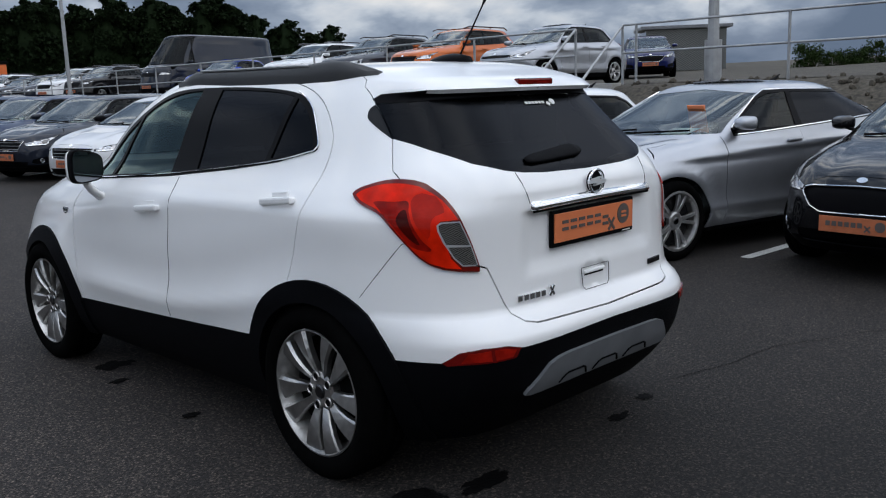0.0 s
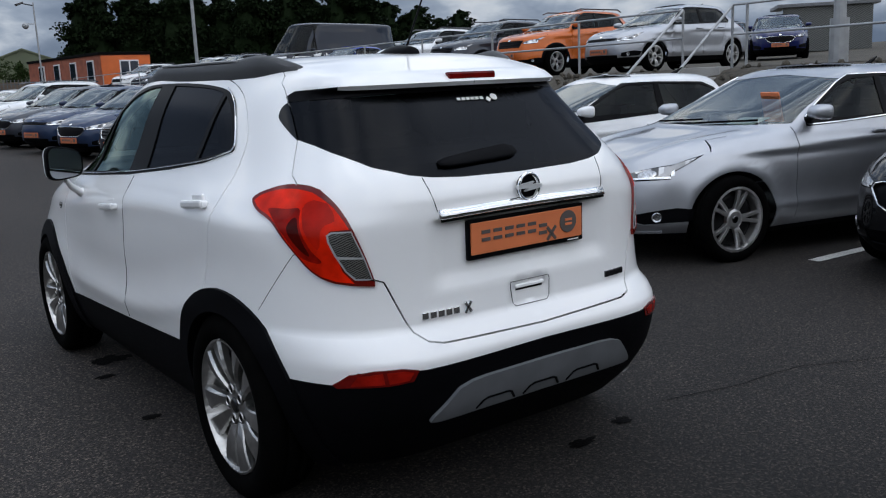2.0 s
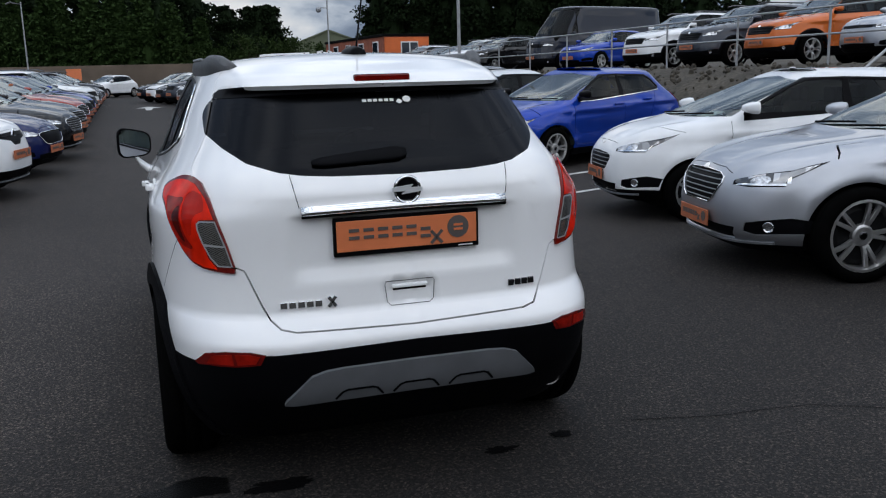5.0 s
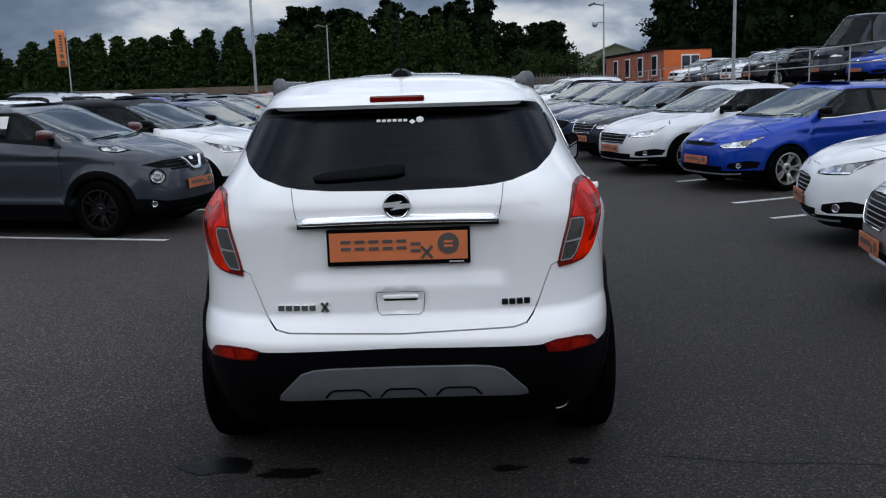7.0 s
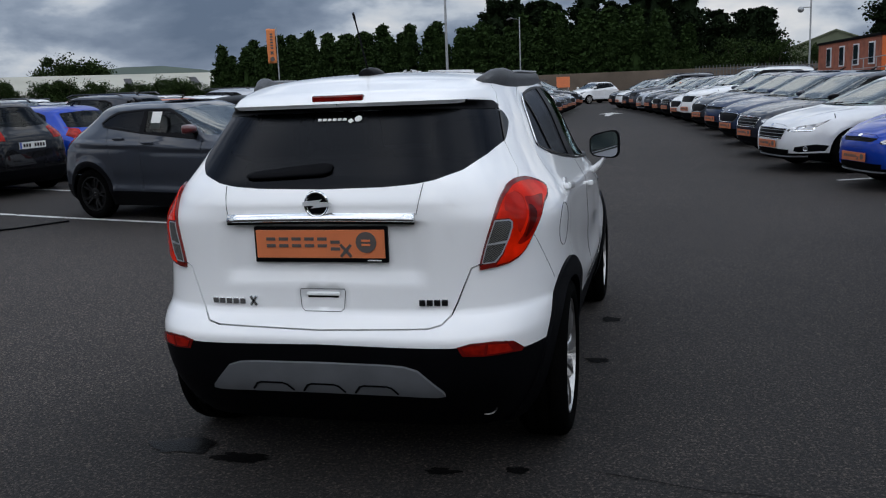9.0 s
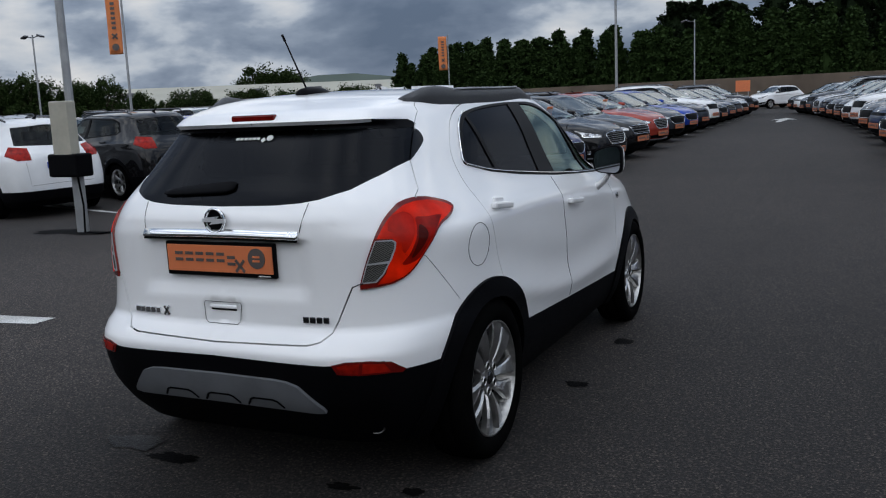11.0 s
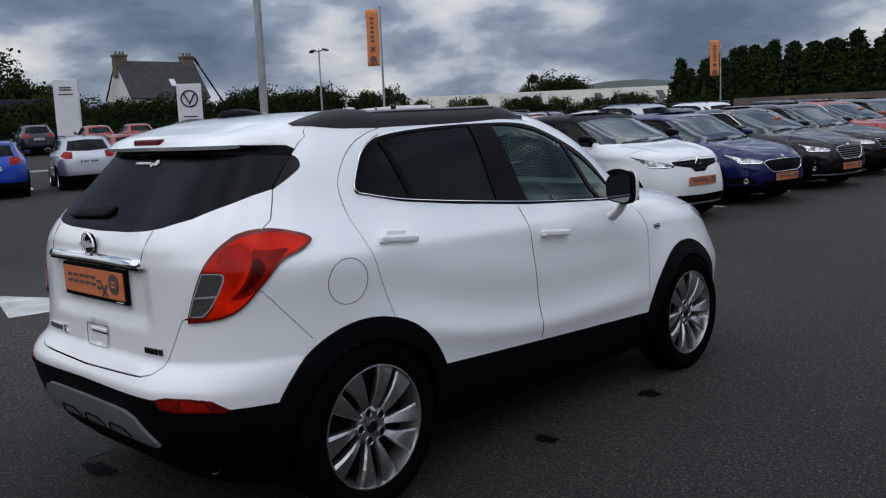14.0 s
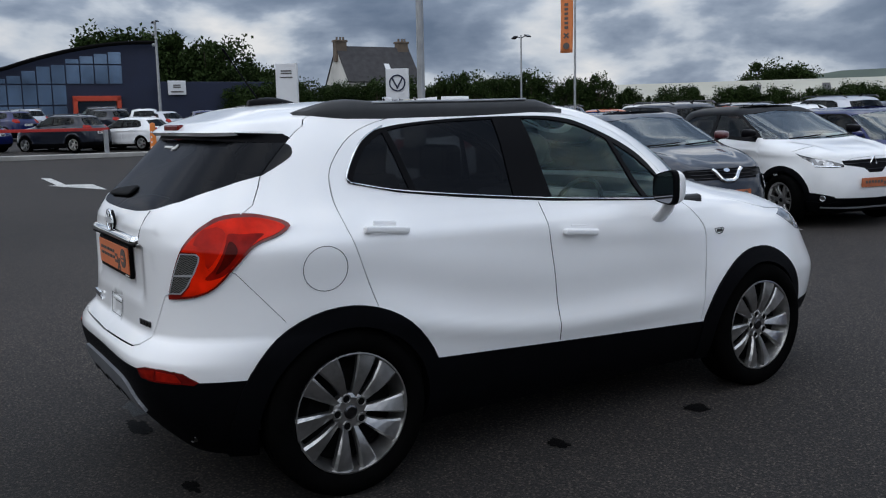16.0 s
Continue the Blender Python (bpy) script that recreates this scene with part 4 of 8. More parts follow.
    for k in range(nb):
        z = edge_z.min() + (edge_z.max() - edge_z.min()) * (k + 0.6) / (nb + 0.2)
        xr = max((x0 + (x1 - x0) * (z - z0) / (z1 - z0) for (x0, z0), (x1, z1) in zip(zip(edge_x, edge_z), zip(edge_x[1:], edge_z[1:])) if min(z0, z1) <= z <= max(z0, z1) and z0 != z1), default=0.0) - 0.008
        if xr < 0.05:
            continue
        q = s.end(np.abs(np.linspace(-xr, xr, 9)), np.full(9, z), True)
        p = s.at(q[:, 0], q[:, 1]) - 0.004 * s.normal(q[:, 0], q[:, 1])
        p[:, 0] = np.linspace(-xr, xr, 9)
        bm = bmesh.new()
        tube(bm, [tuple(v) for v in p], 0.0048, 5)
        part("grille_bar", bm, M_STEEL if c.get("shiny") else M_DARKCHROME, gr)
    if c.get("ring"):
        q = s.pts(mouth, False, 0.04)
        p = s.at(q[:, 0], q[:, 1]) + 0.003 * s.normal(q[:, 0], q[:, 1])
        row = [tuple(v) for v in p] + [(-v[0], v[1], v[2]) for v in p[::-1][1:]]
        bm = bmesh.new()
        tube(bm, row, 0.0065, 6)
        part("grille_ring", bm, M_CHROME, gr, "chrome grille surround")
    if c.get("round"):
        for sd in (1, -1):
            q = s.end(np.array([0.66 * w]), np.array([zh - 0.20]), True)
            pf, nf = Vector(s.at(q[:, 0], q[:, 1])[0]), Vector(s.normal(q[:, 0], q[:, 1])[0])
            pf.x, nf.x = pf.x * sd, nf.x * sd
            m = Matrix.Translation(pf) @ nf.to_track_quat("Z", "Y").to_matrix().to_4x4()
            bm = bmesh.new()
            revolve(bm, [(0.080, -0.02), (0.094, 0.010), (0.088, 0.016), (0.080, 0.010)], 24, m)
            rl = part("round_lamp", bm, M_BLACKP, root, "round headlamp")
            bm = bmesh.new()
            revolve(bm, [(0.0, -0.002), (0.030, 0.001), (0.034, 0.008), (0.060, 0.002), (0.080, 0.012)], 24, m)
            part("reflector", bm, M_HEADL, rl)
    vb = s.v_of(np.array([zh - 0.035]))
    pb, nb = Vector(s.at(np.array([s.QM]), vb)[0]), Vector(s.normal(np.array([s.QM]), vb)[0])
    pb.x, nb.x = 0, 0
    bm = bmesh.new()
    rod(bm, Vector((0, 0, 0)), Vector((0, 0, 0.010)), 0.040, 20)
    bmesh.ops.transform(bm, verts=bm.verts, matrix=Matrix.Translation(pb - nb * 0.004) @ nb.to_track_quat("Z", "Y").to_matrix().to_4x4() @ Matrix.Diagonal((1.0, 0.62, 1.0, 1.0)))
    if c.get("diamond"):
        bm.free()
        bm = bmesh.new()
        dp = [pb + Vector((x, 0.014, z)) for x, z in ((0, -0.145), (0.052, -0.06), (0, 0.025), (-0.052, -0.06))]
        tube(bm, dp + [dp[0]], 0.013, 6)
    part("badge", bm, M_CHROME, root)
    yp = float(s.at(np.array([s.QM]), s.v_of(np.array([0.46])))[0, 1])
    plate(root, pose(0, yp + 0.018, c.get("fplate", 0.45), 0, 0, 180), True)
    yp = float(s.at(np.array([-s.QM]), s.v_of(np.array([c.get("rplate", 0.75)])))[0, 1])
    plate(root, pose(0, yp - 0.012, c.get("rplate", 0.75)), True, False)
    # mirrors, handles, wiper
    ym = ya + 0.02
    xm = float(s.at(*s.side(np.array([ym]), np.array([zb + 0.02]))[0][:, None])[0, 0])
    for sd in (1, -1):
        bm = bmesh.new()
        mirror_shell(bm, sd, xm + 0.13, ym - 0.06, zb + 0.068, 0.098, 0.060, 0.13)
        mr = part("wing_mirror", bm, M_REDCAP if c.get("redmirror") else M_TRIM if c.get("dmirror") else M_PAINT, root, smooth=True)
        bm = bmesh.new()
        box(bm, (sd * (xm + 0.06), ym - 0.01, zb + 0.02), (0.16, 0.05, 0.025), 0.008, Matrix.Rotation(radians(-sd * 18), 4, "Y"))
        part("mirror_foot", bm, M_BLACKP, mr)
        bm = bmesh.new()
        mirror_pane(bm, sd, xm + 0.13, ym - 0.064, zb + 0.068, 0.086, 0.049)
        part("mirror_glass", bm, M_MIRROR, mr)
        for yh in (yb + 0.16, ye + 0.42):
            if yh > ye + 0.4 and c.get("panel"):
                continue
            zhd = belt(yh) - 0.12
            xh = float(s.at(*s.side(np.array([yh]), np.array([zhd]))[0][:, None])[0, 0])
            bm = bmesh.new()
            box(bm, (sd * (xh + 0.016), yh, zhd), (0.026, 0.20, 0.026), 0.008)
            part("door_handle", bm, M_PAINT, root)
    for x0 in (-0.32, 0.26):
        bm = bmesh.new()
        q = s.end(np.abs(np.linspace(x0 - 0.27, x0 + 0.27, 6)), np.linspace(zc + 0.05, zc + 0.025, 6), True)
        p = s.at(q[:, 0], q[:, 1]) + 0.012 * s.normal(q[:, 0], q[:, 1])
        tube(bm, [(x, v[1], v[2]) for x, v in zip(np.linspace(x0 - 0.27, x0 + 0.27, 6), p)], 0.009, 5)
        part("wiper", bm, M_BLACKP, root)
    if not c.get("panel"):
        bm = bmesh.new()
        box(bm, (-0.40, yc - 0.30, zc + 0.045), (0.30, 0.20, 0.004), 0.0, Matrix.Rotation(radians(-14), 4, "X"))
        part("price_card", bm, M_PLATEW, root, "white price card on the dashboard")
    # cabin
    bm = bmesh.new()
    wi = w * 0.80
    box(bm, (0, 0.5 * (yc + c["rear"] + 0.25), 0.30), (2 * wi, yc - c["rear"] - 0.6, 0.06), 0.01)
    box(bm, (0, yc - 0.38, zc - 0.10), (2 * wi, 0.42, 0.20), 0.05)
    box(bm, (0, 0.5 * (c["rear"] + 0.3 + ye), zc - 0.16), (2 * wi * 0.9, max(0.3, ye - c["rear"] - 0.2), 0.03), 0.01)
    box(bm, (0, yc - 0.05, 0.55), (2 * wi, 0.06, 0.5), 0.01)
    part("cabin", bm, M_DARK if c.get("panel") else M_CABIN, root)
    if not c.get("panel"):
        sy = yb + 0.30
        for sx in (-0.36, 0.36):
            seat_simple(root, sx, sy, 0.42 + c.get("lift", 0), 0.48, M_SEAT)
        seat_simple(root, 0, ye + 0.55, 0.42 + c.get("lift", 0), 1.2, M_SEAT)
        steering(root, 0.36, yc - 0.72, zc - 0.06)
    # wheel wells and underside
    bm = bmesh.new()
    box(bm, (0, wb / 2, 0.26), (1.5 * w, wb + 0.9, 0.10), 0.02)
    for cy in (0, wb):
        box(bm, (0, cy, R + 0.08), (1.42 * w, 2.1 * R, 0.55), 0.04)
    part("underbody", bm, M_DARK, root)
    if c.get("rails"):
        for sd in (1, -1):
            bm = bmesh.new()
            tube(bm, [(sd * 0.60 * w, -0.15, H - 0.05), (sd * 0.63 * w, 0.0, H + 0.005), (sd * 0.63 * w, wb * 0.55, H + 0.01), (sd * 0.62 * w, wb * 0.62, H - 0.04)], 0.018, 6)
            part("roof_rail", bm, M_DARKCHROME, root)
    bm = bmesh.new()
    rod(bm, (0, c["rtop"] + 0.30, H - 0.03), (0, c["rtop"] + 0.16, H + 0.05), 0.03, 6, 0.006)
    part("aerial", bm, M_TRIM, root)
    for sd in (1, -1):
        for cy in (0, wb):
            make_wheel(root, sd * (w - 0.125), cy, R, R * c.get("rim", 0.68), 0.21, c.get("spokes", 5), c.get("style", "twin"), M_ALLOYDARK if c.get("darkrim") else M_ALLOY, sd)
    return root


def car(**k):
    d = dict(w=0.89, H=1.48, wb=2.6, rear=-0.85, front=3.45, nose=0.78, cowl=0.97, ycowl=2.42, ytop=1.50, rbelt=-0.62, rtop=-0.15, rzb=1.02,
             ypillar=1.05, yend=0.05, R=0.325, tail=0.85, tailh=0.20)
    d.update(k)
    return d


KINDS = {
    "small": car(w=0.86, H=1.47, wb=2.49, rear=-0.68, front=3.28, nose=0.80, cowl=0.99, ycowl=2.50, ytop=1.36, rbelt=-0.52, rtop=-0.10, ypillar=0.95, yend=0.0, R=0.305, rise=0.12, mouth=((0, -0.33), (0.20, -0.33), (0.30, -0.28), (0.36, -0.19), (0.35, -0.155), (0.28, -0.13), (0, -0.12)), lamp=0.02, lip=True, bars=5, shiny=True, grid=0.055),
    "hatch": car(w=0.91, rise=0.08, mouth=((0, -0.27), (0.27, -0.27), (0.36, -0.23), (0.44, -0.13), (0.42, -0.10), (0.36, -0.085), (0, -0.075)), bars=0, ring=True, fplate=0.43),
    "golf": car(w=0.90, H=1.47, rear=-0.80, front=3.46, nose=0.80, grille=(0.40, 0.06, -0.13), rise=0.04, tail=0.86, tailh=0.15),
    "auris": car(w=0.88, H=1.48, wb=2.60, rear=-0.80, front=3.53, nose=0.76, cowl=0.99, ycowl=2.55, ytop=1.40, grille=(0.30, 0.05, -0.11), rise=0.10, tail=0.86, dmirror=True, chromeline=True, lip=True),
    "estate": car(w=0.91, H=1.49, wb=2.68, rear=-1.05, front=3.55, rbelt=-0.92, rtop=-0.60, yend=-0.35, rise=0.03, grille=(0.34, 0.17, -0.22), shiny=True, ring=True, chromeline=True),
    "saloon": car(fullroof=True, w=0.925, H=1.48, wb=2.85, rear=-1.05, front=3.70, nose=0.80, cowl=1.00, ycowl=2.60, ytop=1.54, rbelt=-0.85, rtop=0.18, rzb=1.08, ypillar=1.20, yend=-0.22, R=0.34, rise=0.07, tail=0.84, tailh=0.17, mouth=((0, -0.28), (0.21, -0.28), (0.27, -0.245), (0.345, -0.13), (0.335, -0.085), (0.27, -0.058), (0, -0.045)), bars=6, shiny=True, ring=True, chromeline=True, chrometop=True, lip=True, dark=True, rim=0.73, grid=0.05, fplate=0.40, clad=0.235),
    "insignia": car(fullroof=True, w=0.93, H=1.46, wb=2.83, rear=-1.10, front=3.80, nose=0.77, cowl=0.97, ycowl=2.70, ytop=1.60, rbelt=-0.85, rtop=0.35, rzb=1.06, ypillar=1.2, yend=-0.05, R=0.34, rise=0.06, grille=(0.36, 0.16, -0.24), shiny=True, ring=True, lamp=0.01, dmirror=True, chromeline=True, lip=True),
    "suv": car(w=0.92, H=1.64, wb=2.65, rear=-0.84, front=3.52, nose=0.93, cowl=1.12, ycowl=2.45, ytop=1.52, rbelt=-0.66, rtop=-0.30, rzb=1.17, ypillar=1.1, yend=0.0, R=0.35, rise=0.09, tail=0.98, tailh=0.20, clad=0.40, arch=True, rails=True, rplate=0.86, fplate=0.52, lift=0.12, grille=(0.38, 0.17, -0.22)),
    "juke": car(w=0.883, H=1.565, wb=2.53, rear=-0.78, front=3.36, nose=0.90, cowl=1.10, ycowl=2.42, ytop=1.42, rbelt=-0.60, rtop=-0.12, rzb=1.18, ypillar=1.0, yend=0.18, R=0.345, rise=0.16, tail=0.98, tailh=0.22, clad=0.40, arch=True, rplate=0.86, fplate=0.58, lift=0.10, grille=(0.42, 0.12, -0.14), dark=True, darkrim=True, round=True, vee=True, redmirror=True, grid=0.055),
    "captur": car(w=0.89, H=1.57, wb=2.61, rear=-0.72, front=3.40, nose=0.91, cowl=1.09, ycowl=2.50, ytop=1.45, rbelt=-0.55, rtop=-0.20, rzb=1.15, ypillar=1.02, yend=0.08, R=0.34, rise=0.10, tail=0.95, clad=0.38, arch=True, rplate=0.86, fplate=0.58, lift=0.10, mouth=((0, -0.21), (0.10, -0.21), (0.17, -0.15), (0.42, -0.105), (0.44, -0.05), (0, -0.04)), bars=2, diamond=True, dmirror=True, spokes=6, tworoof=True, lip=True, grid=0.055),
    "van": car(w=1.0, H=2.65, wb=4.3, rear=-1.55, front=5.30, nose=1.15, cowl=1.40, ycowl=4.80, ytop=3.80, rbelt=-1.54, rtop=-1.50, ypillar=3.50, yend=2.0, R=0.36, rise=0.0, tail=1.1, tailh=0.5, clad=0.50, panel=True, rplate=0.8, fplate=0.55, lift=0.5, grille=(0.5, 0.14, -0.2)),
}

# ---- the white crossover ----
class CrossoverShape(Shape):
    """Its skin has a shallow recess for the plate, a ledge over it and a soft swage along the doors."""

    def at(self, Q, V):
        p = super().at(Q, V)
        x, y, z = p[..., 0], p[..., 1], p[..., 2]
        step = lambda a, lo, hi: np.clip((a - lo) / (hi - lo), 0, 1) ** 2 * (3 - 2 * np.clip((a - lo) / (hi - lo), 0, 1))
        back = step(-y, 0.35, 0.55)
        rec = back * step(z, 0.80, 0.86) * (1 - step(z, 1.035, 1.05)) * (1 - step(x, 0.36, 0.44))
        low = back * step(z, 0.700, 0.712) * (1 - step(z, 0.776, 0.788)) * (1 - step(x, 0.075, 0.09))
        mid = step(y, -0.1, 0.5) * (1 - step(y, 1.7, 2.3))
        blade = 0.545 + 0.17 * np.clip((1.35 - y) / 1.2, 0, 1) ** 2
        sw = mid * (0.013 * np.exp(-(((z - blade) / 0.052) ** 2)) - 0.013 * np.exp(-(((z - blade - 0.14) / 0.09) ** 2)))
        fall = 1.100 - 0.092 * y - z
        sw = sw - 0.010 * step(y, -0.30, 0.15) * (1 - step(y, 1.6, 2.15)) * step(fall, -0.03, 0.09) * (1 - step(fall, 0.09, 0.36))
        hau = 0.030 * np.exp(-(((y + 0.15) / 0.45) ** 2) - (((z - 1.05) / 0.12) ** 2))
        lip = step(-y, -0.1, 0.15) * step(z, 1.462, 1.476) * (1 - step(z, 1.510, 1.556)) * (1 - step(x, 0.48, 0.60))
        flare = 0.026 * np.exp(-(((y - 2.54) / 0.42) ** 4)) * (1 - step(z, 0.62, 0.86))
        p[..., 1] = y + 0.015 * rec + 0.010 * low - 0.066 * lip
        p[..., 0] = x + (sw + hau + flare) * (x > 0.5)
        return p


HERO_ROWS = [
    (0.21, 0.78, -0.56, 3.20, 6.0, 4.8), (0.31, 0.835, -0.66, 3.36, 5.6, 4.8), (0.45, 0.868, -0.745, 3.44, 5.4, 4.6), (0.60, 0.882, -0.775, 3.47, 5.2, 4.4),
    (0.655, 0.884, -0.745, 3.46, 5.1, 4.2), (0.70, 0.885, -0.700, 3.45, 4.9, 4.0), (0.90, 0.882, -0.688, 3.36, 4.7, 3.4), (1.02, 0.868, -0.690, 3.12, 4.6, 2.9),
    (1.10, 0.826, -0.684, 2.68, 4.6, 2.9), (1.17, 0.786, -0.648, 2.42, 4.8, 3.0), (1.27, 0.743, -0.555, 2.28, 4.6, 3.1), (1.40, 0.690, -0.435, 2.06, 4.4, 3.2),
    (1.50, 0.632, -0.335, 1.82, 4.4, 3.3), (1.555, 0.588, -0.235, 1.62, 4.2, 3.3), (1.59, 0.48, -0.08, 1.38, 3.0, 3.0), (1.608, 0.28, 0.22, 1.0, 2.8, 2.8), (1.614, 0.02, 0.52, 0.64, 2.5, 2.5)]


def hero_wheel_arches():
    return arc(-0.015, 0.335, 0.455), arc(2.525, 0.335, 0.455)


def make_hero():
    s = CrossoverShape(HERO_ROWS, 1.0)
    root = empty("car", Matrix(), "white crossover car with orange rear plate and black cladding", "car")
    reg = []
    hatch = [("r", 0.0, 0.642), ("r", 0.42, 0.652), ("r", 0.468, 0.664), ("r", 0.497, 0.690), ("r", 0.520, 0.735), ("r", 0.570, 0.86), ("r", 0.625, 0.90), ("r", 0.640, 0.98), ("r", 0.672, 1.08), ("r", 0.698, 1.14), ("r", 0.711, 1.174), ("r", 0.700, 1.20), ("r", 0.642, 1.311), ("r", 0.600, 1.437), ("r", 0.575, 1.50), ("r", 0.535, 1.55), ("r", 0.0, 1.585)]
    reg.append(("hatch", hatch))
    fd = smooth_line([("s", 1.965, 1.07), ("s", 2.075, 0.95), ("s", 2.085, 0.80), ("s", 2.06, 0.432)], False) + [("s", 1.085, 0.477)] + \
        smooth_line([("s", 1.068, 0.706), ("s", 1.034, 0.947), ("s", 1.010, 1.15)], False) + [("s", 0.975, 1.535), ("s", 1.33, 1.52), ("s", 1.60, 1.45), ("s", 1.80, 1.34), ("s", 1.97, 1.19)]
    rd = [("s", 1.085, 0.477), ("s", 0.41, 0.51), ("s", 0.35, 0.62), ("s", 0.22, 0.735)] + smooth_line([("s", 0.128, 0.770), ("s", 0.045, 1.0), ("s", 0.013, 1.112), ("s", -0.002, 1.225), ("s", 0.03, 1.345), ("s", 0.18, 1.475), ("s", 0.46, 1.535)], False) + [("s", 0.975, 1.535), ("s", 1.010, 1.15), ("s", 1.034, 0.947), ("s", 1.068, 0.706)]
    reg.append(("front_door", fd))
    reg.append(("rear_door", rd))
    reg.append(("bumper", [("r", 0.0, 0.590), ("r", 0.0, 0.638), ("r", 0.42, 0.648), ("r", 0.472, 0.660), ("r", 0.503, 0.690), ("r", 0.524, 0.735), ("r", 0.575, 0.855), ("r", 0.655, 0.864), ("s", -0.56, 0.890), ("s", -0.480, 0.950), ("s", -0.436, 0.966), ("s", -0.255, 0.755), ("s", -0.44, 0.545), ("s", -0.6, 0.548), ("r", 0.70, 0.592), ("r", 0.5, 0.586)]))
    reg.append(("lower", [("r", 0.0, 0.590), ("r", 0.5, 0.582), ("r", 0.70, 0.592), ("s", -0.6, 0.548), ("s", -0.44, 0.545), ("s", 0.0, 0.53), ("s", 0.0, 0.212), ("r", 0.4, 0.212), ("r", 0.0, 0.212)]))
    reg.append(("sill", [("s", 0.0, 0.53), ("s", 0.41, 0.51), ("s", 1.085, 0.477), ("s", 2.05, 0.432), ("s", 2.54, 0.42), ("s", 2.54, 0.212), ("s", 2.0, 0.212), ("s", 0.3, 0.212), ("s", 0.0, 0.212)]))
    reg.append(("chin", [("s", 2.54, 0.42), ("s", 2.92, 0.412), ("f", 0.55, 0.43), ("f", 0.0, 0.43), ("f", 0.0, 0.212), ("f", 0.4, 0.212), ("s", 2.54, 0.212)]))
    skid = [("r", 0.0, 0.392), ("r", 0.30, 0.390), ("r", 0.44, 0.386), ("r", 0.472, 0.392), ("r", 0.466, 0.408), ("r", 0.41, 0.465), ("r", 0.38, 0.496), ("r", 0.33, 0.512), ("r", 0.27, 0.517), ("r", 0.0, 0.520)]
    reg.append(("skid", skid))
    ra, fa = hero_wheel_arches()
    reg += [("arch_rear", ra), ("arch_front", fa), ("hole", arc(0.0, 0.330, 0.372)), ("hole", arc(2.54, 0.330, 0.372))]
    # tail lamp round the corner
    lamp = corner_line([("s", -0.208, 1.116), ("s", -0.212, 1.126), ("s", -0.230, 1.138), ("s", -0.262, 1.149), ("s", -0.300, 1.160), ("s", -0.340, 1.167), ("s", -0.382, 1.168), ("s", -0.427, 1.164), ("s", -0.467, 1.153), ("r", 0.661, 1.130), ("r", 0.651, 1.106), ("r", 0.642, 1.071), ("r", 0.633, 1.030), ("r", 0.618, 0.965), ("r", 0.598, 0.868)]) + [("r", 0.600, 0.852)] + \
        corner_line([("r", 0.660, 0.858), ("r", 0.697, 0.866), ("s", -0.522, 0.880), ("s", -0.497, 0.898), ("s", -0.471, 0.924), ("s", -0.445, 0.957), ("s", -0.414, 0.993), ("s", -0.382, 1.028), ("s", -0.356, 1.049), ("s", -0.324, 1.064), ("s", -0.284, 1.076), ("s", -0.251, 1.088), ("s", -0.222, 1.104)])
    reg.append(("tail_lamp", lamp))
    mid = corner_line([("s", -0.228, 1.112), ("s", -0.240, 1.125), ("s", -0.278, 1.140), ("s", -0.330, 1.151), ("s", -0.396, 1.152), ("s", -0.451, 1.143), ("r", 0.676, 1.128), ("r", 0.660, 1.100), ("r", 0.649, 1.060), ("r", 0.642, 1.036)]) + [("r", 0.684, 1.032), ("r", 0.692, 1.020), ("r", 0.690, 1.000), ("r", 0.676, 0.905), ("r", 0.652, 0.866)] + \
        corner_line([("r", 0.690, 0.872), ("s", -0.522, 0.888), ("s", -0.499, 0.905), ("s", -0.475, 0.930), ("s", -0.450, 0.962), ("s", -0.420, 0.998), ("s", -0.388, 1.034), ("s", -0.358, 1.056), ("s", -0.324, 1.072), ("s", -0.284, 1.084), ("s", -0.254, 1.096)])
    reg.append(("lamp_bright", mid))
    reg.append(("lamp_inner", corner_line([("r", 0.668, 1.112), ("r", 0.690, 1.122), ("s", -0.450, 1.115), ("s", -0.442, 1.096), ("s", -0.459, 1.060), ("s", -0.479, 1.022), ("s", -0.498, 0.992), ("s", -0.514, 0.972), ("r", 0.728, 0.962), ("r", 0.712, 0.985), ("r", 0.705, 1.026), ("r", 0.690, 1.049), ("r", 0.668, 1.060), ("r", 0.664, 1.088)])))
    # dark band and darker core: the lens's shading put into its colour
    reg.append(("lamp_shading", smooth_line([("s", -0.432, 1.095), ("s", -0.388, 1.093), ("s", -0.315, 1.092), ("s", -0.340, 1.071), ("s", -0.393, 1.030), ("s", -0.433, 0.985), ("s", -0.462, 0.950), ("s", -0.506, 0.932), ("s", -0.523, 0.938), ("s", -0.497, 0.970), ("s", -0.472, 1.015), ("s", -0.450, 1.060)])))
    reg.append(("lamp_deep", smooth_line([("s", -0.442, 1.062), ("s", -0.424, 1.064), ("s", -0.415, 1.036), ("s", -0.440, 0.997), ("s", -0.474, 0.962), ("s", -0.490, 0.957), ("s", -0.470, 0.998)])))
    reg.append(("lamp_frame", [("r", 0.603, 0.873), ("r", 0.649, 0.875), ("r", 0.670, 0.905), ("r", 0.688, 0.958), ("r", 0.695, 1.000), ("r", 0.694, 1.020), ("r", 0.684, 1.029), ("r", 0.638, 1.031), ("r", 0.618, 0.95)]))
    reg.append(("reversing", [("r", 0.607, 0.878), ("r", 0.646, 0.880), ("r", 0.666, 0.906), ("r", 0.679, 0.944), ("r", 0.620, 0.942)]))
